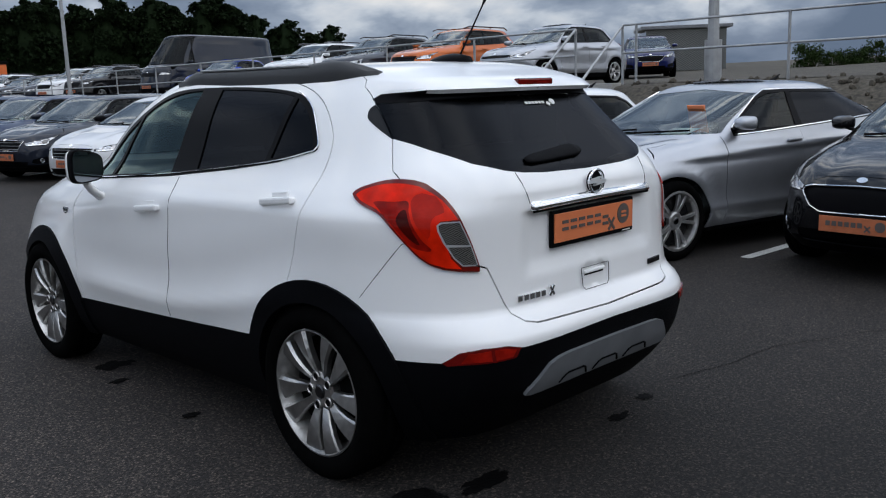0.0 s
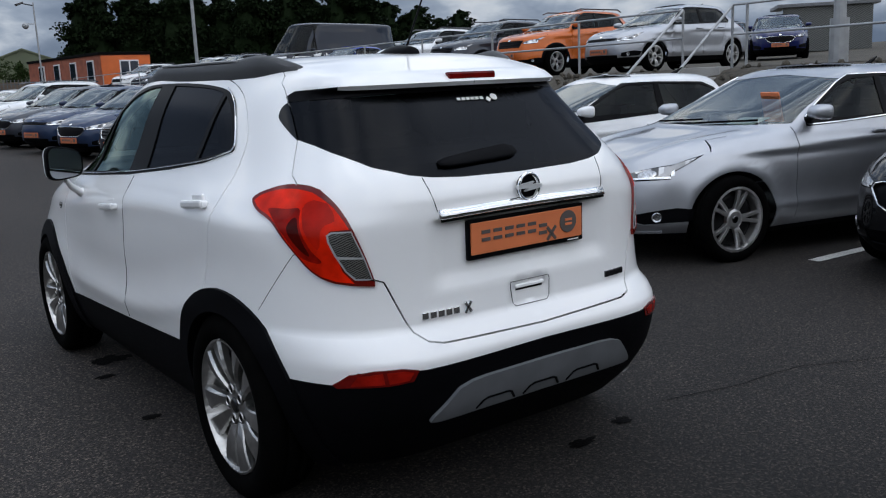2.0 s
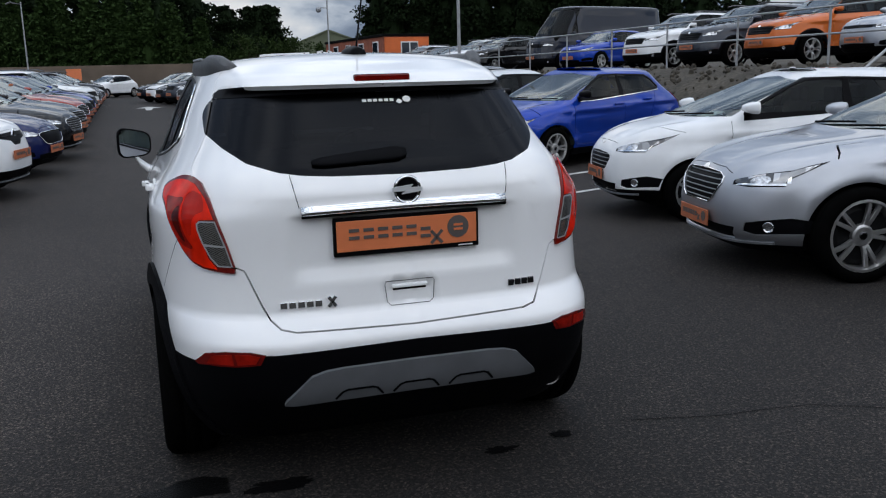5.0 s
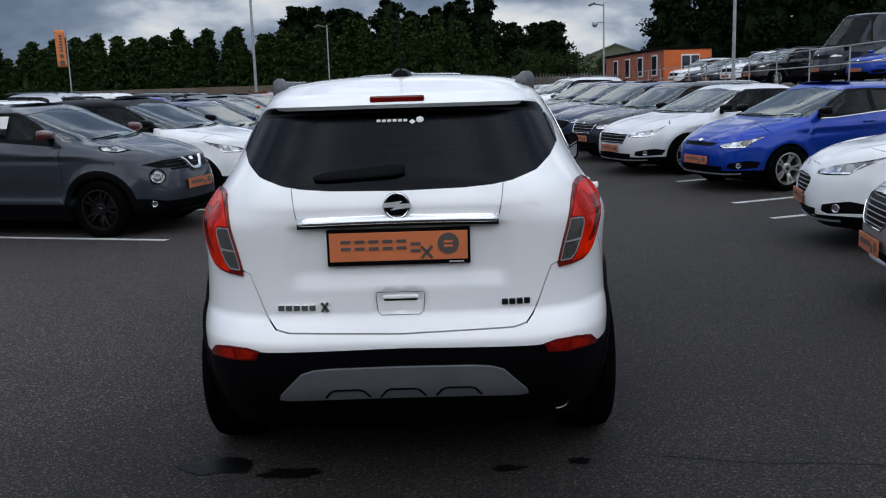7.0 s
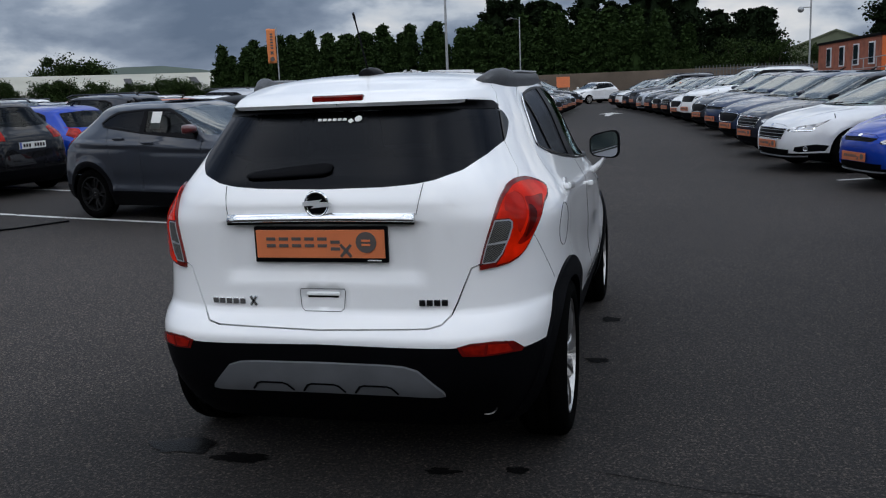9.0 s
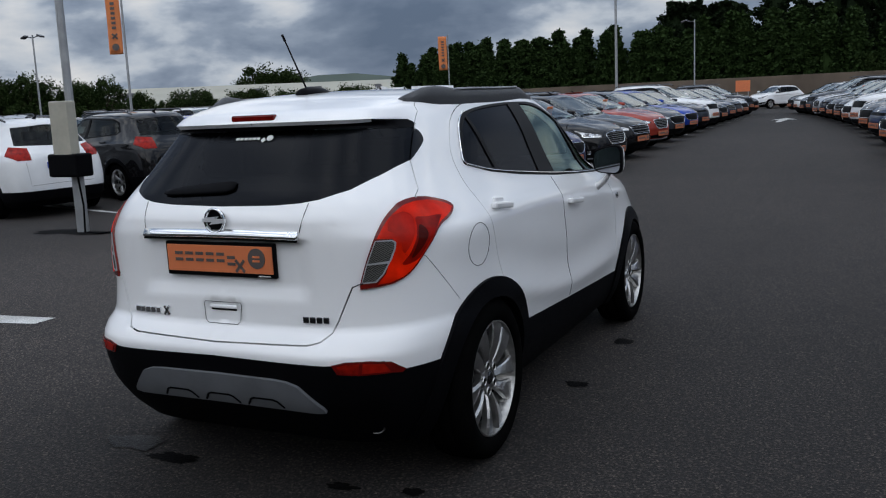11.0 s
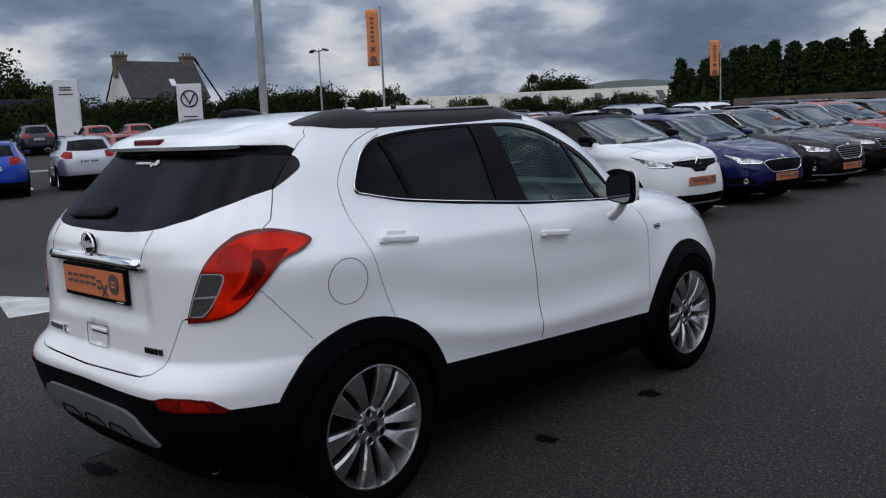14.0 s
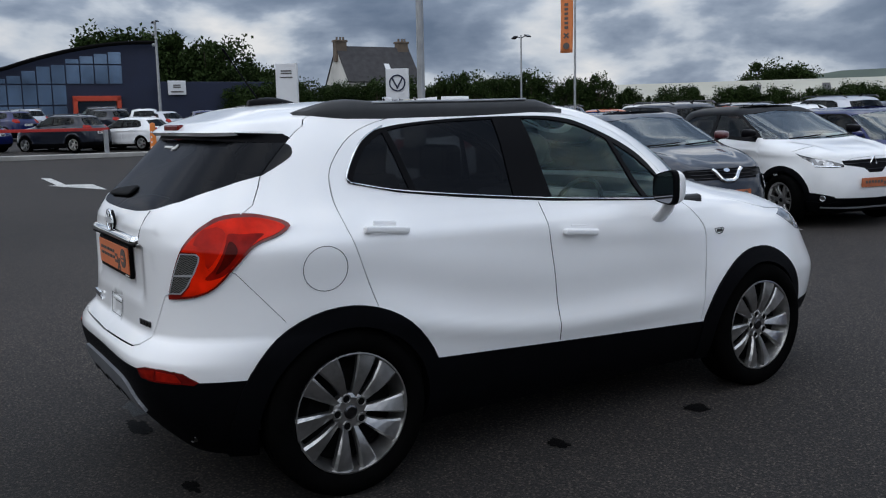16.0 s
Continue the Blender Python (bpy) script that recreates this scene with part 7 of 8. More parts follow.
railing()
M_PANEL = mat("orange_cabin_panel", (0.62, 0.13, 0.025), 0.6, vary=0.12, scale=1.2)
M_BRICKY = mat("red_brown_cladding", (0.30, 0.09, 0.05), 0.8, vary=0.25, scale=3, bump=0.3, bscale=20)
M_NAVY = mat("navy_cladding", (0.007, 0.013, 0.040), 0.6, vary=0.12, scale=0.6)
M_CREAM = mat("cream_sheet_roof", (0.38, 0.37, 0.31), 0.8, vary=0.12, scale=0.1)
M_WALLC = mat("pale_render", (0.60, 0.59, 0.55), 0.9, vary=0.15, scale=0.4)
M_SLATE = mat("grey_slate", (0.040, 0.038, 0.040), 0.85, vary=0.25, scale=1.5, bump=0.4, bscale=8)
M_GREENROOF = mat("moss_green_roof", (0.14, 0.16, 0.10), 0.8, vary=0.15, scale=0.3)
M_WALLB = mat("brown_block_wall", (0.13, 0.10, 0.075), 0.9, vary=0.25, scale=0.6, bump=0.4, bscale=10)
M_SIGNW = mat("white_sign", (0.72, 0.73, 0.74), 0.5, vary=0.05, scale=1)
M_FLAG = mat("orange_flag_cloth", (0.76, 0.24, 0.08), 0.8, vary=0.08, scale=3)
M_BOLL = mat("orange_bollard", (0.75, 0.22, 0.04), 0.5, vary=0.08, scale=3)
M_REDBAR = mat("red_barrier", (0.45, 0.025, 0.02), 0.5, vary=0.1)
M_CONTROL = mat("beige_box", (0.42, 0.40, 0.33), 0.6, vary=0.1)
M_PANEGLASS = mat("dark_building_glass", (0.012, 0.020, 0.032), 0.05, vary=0.2, scale=0.3, spec=0.5)
M_CURTAIN = mat("blue_curtain_glass", (0.20, 0.27, 0.36), 0.04, metal=0.75, vary=0.45, scale=0.35)
M_REDFRAME = mat("red_door_surround", (0.50, 0.055, 0.022), 0.5, vary=0.1, scale=1)
M_FENCE = mat("weathered_fence_steel", (0.11, 0.115, 0.12), 0.6, metal=0.2, vary=0.2, scale=3)
M_HILL = mat("far_hill_fields", (0.055, 0.075, 0.06), 0.95, vary=0.3, scale=0.01)


# flat sheet; the lit and shaded sides of its ribs are colour bands
M_RIBBANDS = ribbed("rib_banded_sheet", (0.10, 0.105, 0.105), (0.22, 0.225, 0.22), 4.0)


def gz(x, y):
    return ground_z(x, min(y, 80))


def lamp_post(x, y, h, label, r=0.09, lamps=2, z=None, cams=0):
    z0 = gz(x, y) if z is None else z
    root = empty("lamp_post", Matrix.Translation((x, y, z0)), label, "lamp post")
    bm = bmesh.new()
    rod(bm, (0, 0, 0), (0, 0, h), r, 12, r * 0.7)
    rod(bm, (0, 0, 0), (0, 0, 0.9), r * 1.35, 12)
    part("pole", bm, M_STEEL, root)
    for k in range(lamps):
        sd = 1 if k % 2 else -1
        bm = bmesh.new()
        rod(bm, (0, 0, h - 0.15), (sd * 0.55, 0, h - 0.05), 0.03, 6)
        box(bm, (sd * 0.62, 0, h - 0.08), (0.34, 0.28, 0.10), 0.02, Matrix.Rotation(radians(sd * 20), 4, "Y"))
        part("lamp_head", bm, M_DARKCHROME, root)
    for k in range(cams):
        sd = 1 if k % 2 else -1
        bm = bmesh.new()
        rod(bm, (0, 0, h - 1.0 - 0.45 * k), (sd * 0.45, -0.1, h - 1.0 - 0.45 * k), 0.025, 6)
        bmesh.ops.create_uvsphere(bm, u_segments=10, v_segments=7, radius=0.15, matrix=Matrix.Translation((sd * 0.48, -0.1, h - 1.1 - 0.45 * k)))
        part("camera_dome", bm, M_STEEL, root)
    return root


near_pole = lamp_post(-7.65, 5.6, 9.5, "tall grey steel lamp post with a control box and cable", 0.062)
bm = bmesh.new()
box(bm, (0.02, -0.16, 1.45), (0.34, 0.16, 0.75), 0.015)
part("control_box", bm, M_CONTROL, near_pole, "beige control box")
bm = bmesh.new()
box(bm, (0.0, -0.10, 0.95), (0.55, 0.30, 0.32), 0.03)
part("bracket", bm, M_BLACKP, near_pole)
bm = bmesh.new()
tube(bm, [(0.12, -0.12, 0.9), (0.22, -0.15, 0.4), (0.25, -0.2, 0.03), (0.5, -0.2, 0.02), (0.9, 0.25, 0.02), (1.2, 0.9, 0.02)], 0.014, 6)
part("cable", bm, M_BLACKP, near_pole)
lamp_post(-11.0, 49.0, 9.2, "tall galvanised mast with camera domes", 0.09, 1, cams=3)
lamp_post(-7.1, 52.5, 5.6, "slim grey lamp post behind parked cars", 0.05, 1)
lamp_post(-39.0, 32.0, 5.6, "slim lamp post with floodlights", 0.06, 2)
lamp_post(11.0, 30.0, 12, "tall slim lamp post on the gravel bank", 0.07, 1, z=1.05)
lamp_post(8.5, 43.5, 5.6, "slim mast behind the parked cars", 0.05, 1, cams=1)
yp = lamp_post(15.75, 7.15, 2.6, "thick grey post with a beige lamp box", 0.14, 0, z=TERRACE)
bm = bmesh.new()
box(bm, (0, -0.05, 2.30), (0.36, 0.26, 0.62), 0.03)
part("lamp_box", bm, M_CONTROL, yp, "beige box on the post")
lamp_post(-75, 20.3, 8.9, "floodlight mast by the showroom", 0.14, 2, cams=3)


def flag(x, y, h, w, fh, label):
    z0 = gz(x, y)
    root = empty("flag_banner", Matrix.Translation((x, y, z0)) @ Matrix.Rotation(radians(35), 4, "Z"), label, "flag")
    bm = bmesh.new()
    rod(bm, (0, 0, 0), (0, 0, h), 0.05, 8, 0.035)
    part("pole", bm, M_STEEL, root)
    V, F = [], []
    for i in range(9):
        for j in range(13):
            V.append((-0.08 - w * i / 8, 0.05 * math.sin(i * 0.8 + j * 0.35), h - 0.1 - fh * j / 12))
    F = [(i * 13 + j, i * 13 + j + 1, (i + 1) * 13 + j + 1, (i + 1) * 13 + j) for i in range(8) for j in range(12)]
    f = part("banner", (V, [], F), M_FLAG, root, "orange banner", smooth=True)
    so = f.modifiers.new("thickness", "SOLIDIFY"); so.thickness = 0.008
    for k in range(6):
        bm = bmesh.new()
        box(bm, (-0.08 - w * 0.5, -0.07, h - 0.1 - fh * (0.16 + 0.08 * k)), (w * 0.30, 0.01, fh * 0.045))
        part("banner_bar", bm, M_PLATEGREY, f)
    bm = bmesh.new()
    for a in (45, -45):
        box(bm, (-0.08 - w * 0.5, -0.07, h - 0.1 - fh * 0.70), (w * 0.14, 0.01, fh * 0.12), 0, Matrix.Rotation(radians(a), 4, "Y"))
    part("banner_cross", bm, M_PLATEGREY, f)
    bm = bmesh.new()
    rod(bm, (-0.08 - w * 0.5, -0.06, h - 0.1 - fh * 0.88), (-0.08 - w * 0.5, -0.075, h - 0.1 - fh * 0.88), w * 0.26, 16)
    part("banner_disc", bm, M_PLATEGREY, f)


flag(-21.2, 20.6, 5.70, 0.46, 2.05, "orange dealer banner on a pole")
flag(-22.4, 50.2, 5.70, 0.56, 2.15, "far orange dealer banner on a pole")

# entry: kerb, bollards, barrier
bm = bmesh.new()
V = []
for x0, y0, x1, y1 in ((-34.5, -12, -33.0, 30),):
    d = Vector((x1 - x0, y1 - y0, 0)).normalized()
    box(bm, ((x0 + x1) / 2, (y0 + y1) / 2, 0.07 + gz(-33.8, 0)), (0.9, (Vector((x1, y1)) - Vector((x0, y0))).length, 0.18), 0.02, Matrix.Rotation(-math.atan2(d.x, d.y), 4, "Z"))
tagged(part("kerb", bm, M_CONC), "pale concrete kerb beside the entry road", "kerb", kind="structure")
for x, y in ((-33.9, 8.55), (-33.2, 17.0)):
    bm = bmesh.new()
    rod(bm, (0, 0, 0), (0, 0, 1.0), 0.14, 14, 0.11)
    revolve(bm, [(0.11, 1.0), (0.09, 1.06), (0.0, 1.08)], 14)
    b = tagged(part("bollard", bm, M_BOLL), "orange plastic bollard by the kerb", "bollard")
    b.matrix_basis = Matrix.Translation((x, y, gz(x, y))) @ Matrix.Diagonal((1, 1, 1.22, 1))
    bm = bmesh.new()
    for k in range(4):
        rod(bm, (0.115, -0.09, 0.25 + 0.17 * k), (0.125, -0.10, 0.25 + 0.17 * k), 0.035, 8)
    part("bollard_print", bm, M_SIGNW, b)
bar = empty("barrier", Matrix.Translation((0, 0, gz(-33.8, 0))), "red and grey steel height barrier at the entry", "barrier")
for x, y in ((-33.6, 6.6), (-34.0, 1.5), (-34.2, -3.5)):
    bm = bmesh.new()
    box(bm, (x, y, 0.55), (0.16, 0.16, 1.1), 0.01)
    part("post", bm, M_STEEL, bar)
bm = bmesh.new()
box(bm, (-33.9, 1.5, 1.12), (0.12, 10.4, 0.12), 0.01, Matrix.Rotation(radians(-3), 4, "Z"))
part("bar", bm, M_REDBAR, bar)
for k in range(5):
    p = empty("post", Matrix.Translation((-33.4 + 0.2 * k, 10.8 + 2.6 * k, gz(-33.4, 0))), "grey timber bollard post on the verge", "bollard", "verge posts")
    bm = bmesh.new()
    box(bm, (0, 0, 0.5), (0.14, 0.14, 1.0), 0.01)
    part("stump", bm, M_STEEL, p)


def house_block(name, m, sx, sy, h, wall, label, roof=None, rh=0.0, over=0.3, windows=(), frame=M_SIGNW, flat=True):
    """A plain building with wall, roof and windows on its -y side and its -x side."""
    root = empty(name, m, label, "building")
    bm = bmesh.new()
    box(bm, (0, 0, h / 2), (sx, sy, h), 0.02)
    part("wall", bm, wall, root)
    if rh:
        # wall carried up into the gables
        bm = bmesh.new()
        a = [[bm.verts.new((sd * (sx / 2 - 0.01), y, z)) for y, z in ((-sy / 2 + 0.05, h - 0.05), (sy / 2 - 0.05, h - 0.05), (0, h + rh - 0.12))] for sd in (-1, 1)]
        bm.faces.new(a[0]); bm.faces.new(a[1][::-1])
        for i in range(3):
            bm.faces.new((a[0][i], a[1][i], a[1][(i + 1) % 3], a[0][(i + 1) % 3]))
        part("gable", bm, wall, root)
    bm = bmesh.new()
    if rh:
        prof = ((-sy / 2 - over, h), (0, h + rh), (sy / 2 + over, h), (sy / 2 + over, h - 0.16), (0, h + rh - 0.18), (-sy / 2 - over, h - 0.16))
        a = [[bm.verts.new((sd * (sx / 2 + over * 0.5), y, z)) for y, z in prof] for sd in (-1, 1)]
        for i in range(6):
            j = (i + 1) % 6
            bm.faces.new((a[0][i], a[1][i], a[1][j], a[0][j]))
        for r in (a[0], a[1][::-1]):
            bm.faces.new((r[0], r[1], r[4], r[5])); bm.faces.new((r[1], r[2], r[3], r[4]))
    else:
        box(bm, (0, 0, h + 0.06), (sx + over, sy + over, 0.16), 0.02)
    part("roof", bm, roof or wall, root)
    for side, u, z, w, hh in windows:
        bm = bmesh.new()
        if side == "y":
            c, s1, s2 = (u, -sy / 2 - 0.02, z), (w + 0.16, 0.08, hh + 0.16), (w, 0.10, hh)
        else:
            c, s1, s2 = (-sx / 2 - 0.02, u, z), (0.08, w + 0.16, hh + 0.16), (0.10, w, hh)
        box(bm, c, s1, 0.01)
        wn = part("window", bm, frame, root)
        bm = bmesh.new()
        box(bm, (c[0], c[1], c[2]), s2, 0.0)
        part("pane", bm, M_PANEGLASS, wn)
    return root


cab = house_block("site_cabin", Matrix.Translation((14.0, 56.0, TERRACE)) @ Matrix.Rotation(radians(6), 4, "Z"), 3.0, 12.0, 2.35, M_BRICKY, "orange and brick-red site cabin with white windows", M_DARK, 0, 0.15,
                  [("x", -4.6 + 2.7 * k, 1.45, 0.8, 1.1) for k in range(4)])
bm = bmesh.new()
box(bm, (0, -6.03, 1.16), (2.92, 0.08, 2.24), 0.01)
part("end_panel", bm, M_PANEL, cab, "bright orange end panel")
bm = bmesh.new()
box(bm, (0.15, -6.10, 1.55), (1.15, 0.06, 0.95), 0.01)
ew = part("end_window", bm, M_SIGNW, cab)
for x in (-0.13, 0.43):
    bm = bmesh.new()
    box(bm, (x, -6.135, 1.55), (0.47, 0.02, 0.80), 0.0)
    part("pane", bm, M_PANEGLASS, ew)
house_block("shed", Matrix.Translation((21.6, 112.0, 0.5)) @ Matrix.Rotation(radians(82), 4, "Z"), 16, 9.5, 4.7, M_GREENROOF, "green sheet-metal shed beyond the trees", M_GREENROOF, 1.9)
house_block("plant_cabin", Matrix.Translation((37.4, 20.3, terrace_z(37.0))) @ Matrix.Rotation(radians(-50), 4, "Z"), 3.8, 2.4, 2.0, M_RIBBANDS, "ribbed grey metal plant cabin on the upper yard", M_SILVERP, 0, 0.5)
wh = house_block("warehouse", Matrix.Translation((-96, 128, 0)) @ Matrix.Rotation(radians(36), 4, "Z"), 52, 30, 3.8, M_WALLC, "long cream-roofed warehouse in the distance", M_CREAM, 3.3, 0.4)
for k in range(5):
    bm = bmesh.new()
    x = -21 + 10.5 * k
    box(bm, (x, -8.0, 5.46), (1.2, 7.0, 0.10), 0.0, Matrix.Rotation(math.atan2(3.3, 15.4), 4, "X"))
    part("roof_light", bm, M_SLATE, wh)
# stone house with chimneys
hs = house_block("house", Matrix.Translation((-99.4, 54.8, 0)) @ Matrix.Rotation(radians(87), 4, "Z"), 10.2, 7.0, 6.4, M_WALLC, "old pale house with steep slate roof and chimneys", M_SLATE, 4.6, 0.2, [("y", -2.4, 4.4, 1.0, 1.4), ("y", 1.8, 4.4, 1.0, 1.4), ("x", 0.5, 4.6, 0.9, 1.3)])
for x in (-4.6, 4.2):
    bm = bmesh.new()
    box(bm, (x, 0, 10.3), (1.5, 1.0, 2.6), 0.04)
    box(bm, (x, 0, 11.6), (1.7, 1.2, 0.25), 0.03)
    for o in (-0.4, 0.1, 0.5):
        rod(bm, (x + o, 0, 11.7), (x + o, 0, 12.1), 0.14, 8)
    part("chimney", bm, M_WALLB, hs)
bm = bmesh.new()
box(bm, (1.0, -2.2, 8.29), (0.7, 1.1, 0.08), 0.0, Matrix.Rotation(math.atan2(4.6, 3.7), 4, "X"))
part("roof_light", bm, M_SIGNW, hs)


def showroom():
    root = empty("showroom", Matrix.Translation((-88, 18, 1.15)) @ Matrix.Rotation(radians(83), 4, "Z"), "navy blue car showroom with curved roof and orange door frame", "building")
    n, x0, x1 = 22, -14.2, 5.7

    def arch(x):
        if x < -8.2:
            return 5.6 + 0.16 * (x + 8.2)
        return 5.6 + 2.7 * math.sin(min(1, (x + 8.2) / 13.9 * 1.05) * math.pi * 0.5) ** 0.9

    prof = [(x, arch(x)) for x in np.linspace(x0, x1, n + 1)]
    bm = bmesh.new()
    f = [bm.verts.new((x, 0, z)) for x, z in prof] + [bm.verts.new((x1, 0, 0)), bm.verts.new((x0, 0, 0))]
    b = [bm.verts.new((v.co.x, 14, v.co.z)) for v in f]
    bm.faces.new(f); bm.faces.new(b[::-1])
    for i in range(len(f)):
        j = (i + 1) % len(f)
        bm.faces.new((f[i], b[i], b[j], f[j]))
    part("wall", bm, M_NAVY, root)
    bm = bmesh.new()
    tube(bm, [(x, -0.6, z + 0.12) for x, z in prof], 0.20, 6)
    part("roof_edge", bm, M_DARK, root)
    for k in range(-5, 8):
        for z0, z1 in ((0.4, 2.3), (2.45, 4.3), (4.45, 6.2), (6.35, 8.0)):
            x = -7.4 + 1.30 * k
            z1 = min(z1, arch(x - 0.6) - 0.55)
            if z1 - z0 > 0.35 and not (x > -3.0 and z0 < 3):
                bm = bmesh.new()
                box(bm, (x, -0.08, (z0 + z1) / 2), (1.18, 0.06, z1 - z0), 0.0)
                part("window", bm, M_CURTAIN, root)
    bm = bmesh.new()
    for c, q in (((-2.2, -0.4, 1.6), (0.4, 0.8, 3.2)), ((1.8, -0.4, 1.6), (0.4, 0.8, 3.2)), ((-0.2, -0.4, 3.0), (4.4, 0.8, 0.5))):
        box(bm, c, q, 0.03)
    part("door_frame", bm, M_REDFRAME, root, "orange-red door surround")
    bm = bmesh.new()
    box(bm, (-0.2, -0.1, 1.4), (3.6, 0.1, 2.75), 0.0)
    part("door", bm, M_PANEGLASS, root)
    bm = bmesh.new()
    box(bm, (11.8, 5.0, 2.3), (12.2, 12, 4.6), 0.05)
    part("side_wing", bm, M_NAVY, root)
    bm = bmesh.new()
    box(bm, (7.3, -1.15, 4.0), (1.75, 0.15, 1.4), 0.03)
    sg = part("sign", bm, M_SIGNW, root, "white square sign")
    bm = bmesh.new()
    for z in (4.25, 4.05):
        box(bm, (7.3, -1.25, z), (0.7, 0.03, 0.12), 0.0)
    box(bm, (7.3, -1.25, 3.6), (1.2, 0.03, 0.14), 0.0)
    part("sign_print", bm, M_PLATEGREY, sg)


showroom()


def pylon(x, y, w, h, turn, label, ring):
    root = empty("sign_pylon", Matrix.Translation((x, y, 0)) @ Matrix.Rotation(radians(turn), 4, "Z"), label, "sign")
    bm = bmesh.new()
    box(bm, (0, 0, h / 2), (w, 0.5, h), 0.04)
    part("panel", bm, M_SIGNW, root)
    bm = bmesh.new()
    if ring:
        revolve(bm, [(w * 0.30, 0.0), (w * 0.36, 0.0), (w * 0.36, 0.03), (w * 0.30, 0.03)], 28, Matrix.Translation((0, -0.28, h * 0.80)) @ Matrix.Rotation(radians(90), 4, "X"), closed=True)
        for a in (28, -28):
            box(bm, (0.11 * w * (1 if a > 0 else -1), -0.29, h * 0.80), (0.06 * w, 0.03, 0.56 * w), 0, Matrix.Rotation(radians(a), 4, "Y"))
    else:
        for z in (0.90, 0.87):
            box(bm, (0, -0.27, h * z), (w * 0.5, 0.03, h * 0.016), 0)
    box(bm, (0, -0.27, h * (0.56 if ring else 0.82)), (w * 0.6, 0.03, h * 0.014), 0)
    part("print", bm, M_NAVY if ring else M_PLATEGREY, root)


pylon(-55.6, 33.0, 1.75, 5.4, 55, "white pylon sign with dark blue ring emblem", True)
pylon(-62, 26.7, 1.7, 6.1, 55, "tall white pylon sign with grey print", False)
# far wall, fence and hills
bm = bmesh.new()
box(bm, (-6, 66.0, 1.6), (46, 0.3, 2.3), 0.02)
tagged(part("boundary_wall", bm, M_WALLB), "brown block boundary wall at the yard's end", "wall", kind="structure")
fence = empty("palisade_fence", Matrix(), "grey steel palisade fence at the yard's far corner", "fence")
for k in range(60):
    bm = bmesh.new()
    box(bm, (4.0 + 0.24 * k, 64.5, 1.85), (0.06, 0.03, 2.1), 0.0)
    part("pale", bm, M_FENCE, fence)
bm = bmesh.new()
for z in (1.4, 2.6):
    box(bm, (11.2, 64.55, z), (14.6, 0.05, 0.06), 0)
part("rail", bm, M_FENCE, fence)
V, F = [], []
for k in range(61):
    a = radians(60 + 140 * k / 60)
    for r, z in ((900, -3), (960, 16 + 12 * noise.noise((k * 0.13, 1, 0))), (1100, 30 + 30 * noise.noise((k * 0.17, 5, 0)))):
        V.append((r * math.cos(a), r * math.sin(a), z))
for k in range(60):
    for j in range(2):
        F.append((3 * k + j, 3 * k + 3 + j, 3 * k + 4 + j, 3 * k + 1 + j))
tagged(part("hills", (V, [], F), M_HILL, smooth=True), "low dark hills with fields on the horizon", "hills", kind="structure")


# ---- trees ----
def leaf_cloud(places, size, rnd, droop=0.3):
    """Small bent leaf pairs at the given places, as one mesh."""
    V, F = [], []
    for x, y, z in places:
        s = size * rnd.uniform(0.6, 1.4)
        m = Euler((rnd.uniform(-1.2, 1.2) - droop, rnd.uniform(-1.2, 1.2), rnd.uniform(0, 6.28))).to_matrix()
        k = len(V)
        for p in ((-0.5, 0, 0), (0.05, 0.42, 0.12), (0.6, 0.05, -0.10), (0.0, -0.42, 0.05)):
            q = m @ (Vector(p) * s)
            V.append((x + q.x, y + q.y, z + q.z))
        F += [(k, k + 1, k + 2), (k, k + 2, k + 3)]
    return V, [], F


def with_core(cloud, rings, rnd):
    """Adds the dense dark heart of a crown."""
    V, E, F = cloud
    k, n = len(V), 9
    for z, r in rings:
        for i in range(n):
            a = 6.2832 * i / n
            q = r * rnd.uniform(0.8, 1.1)
            V.append((q * math.cos(a), q * math.sin(a), z + rnd.uniform(-0.1, 0.1)))
    for j in range(len(rings) - 1):
        for i in range(n):
            a, b = k + j * n + i, k + j * n + (i + 1) % n
            F.append((a, b, b + n, a + n))
    return V, E, F


def conifer(seed, h, r, n=2600, slim=1.0):
    """Tapered trunk with limbs in whorls and a ragged crown."""
    rnd = random.Random(seed)
    bm = bmesh.new()
    rod(bm, (0, 0, -0.2), (0, 0, h * 0.96), 0.022 * h, 7, 0.01)
    pl = []
    lv = int(h * 2.4)
    for i in range(lv):
        t = (i + 0.5) / lv
        z = h * (0.05 + 0.93 * t)
        rad = r * (1 - t) ** (0.75 * slim) * rnd.uniform(0.75, 1.12) + 0.10
        for b in range(7):
            a = rnd.uniform(0, 6.28)
            rr = rad * rnd.uniform(0.65, 1.15)
            if b < 3:
                rod(bm, (0, 0, z), (rr * 0.8 * math.cos(a), rr * 0.8 * math.sin(a), z - 0.12 * rr), 0.02 + 0.003 * h * (1 - t), 4, 0.008)
            for _ in range(int(n / lv / 7) + 1):
                u = rnd.uniform(0.25, 1.0) ** 0.7
                pl.append((rr * u * math.cos(a) + rnd.gauss(0, 0.13 * r * 0.5), rr * u * math.sin(a) + rnd.gauss(0, 0.13 * r * 0.5), z - 0.18 * rr * u + rnd.gauss(0, 0.12) + 0.1))
    return bm, with_core(leaf_cloud(pl, 0.088 * h ** 0.55, rnd), [(z * h, r * (1 - z) ** (0.75 * slim) * 0.48) for z in (0.06, 0.25, 0.45, 0.65, 0.82, 0.95)], rnd)


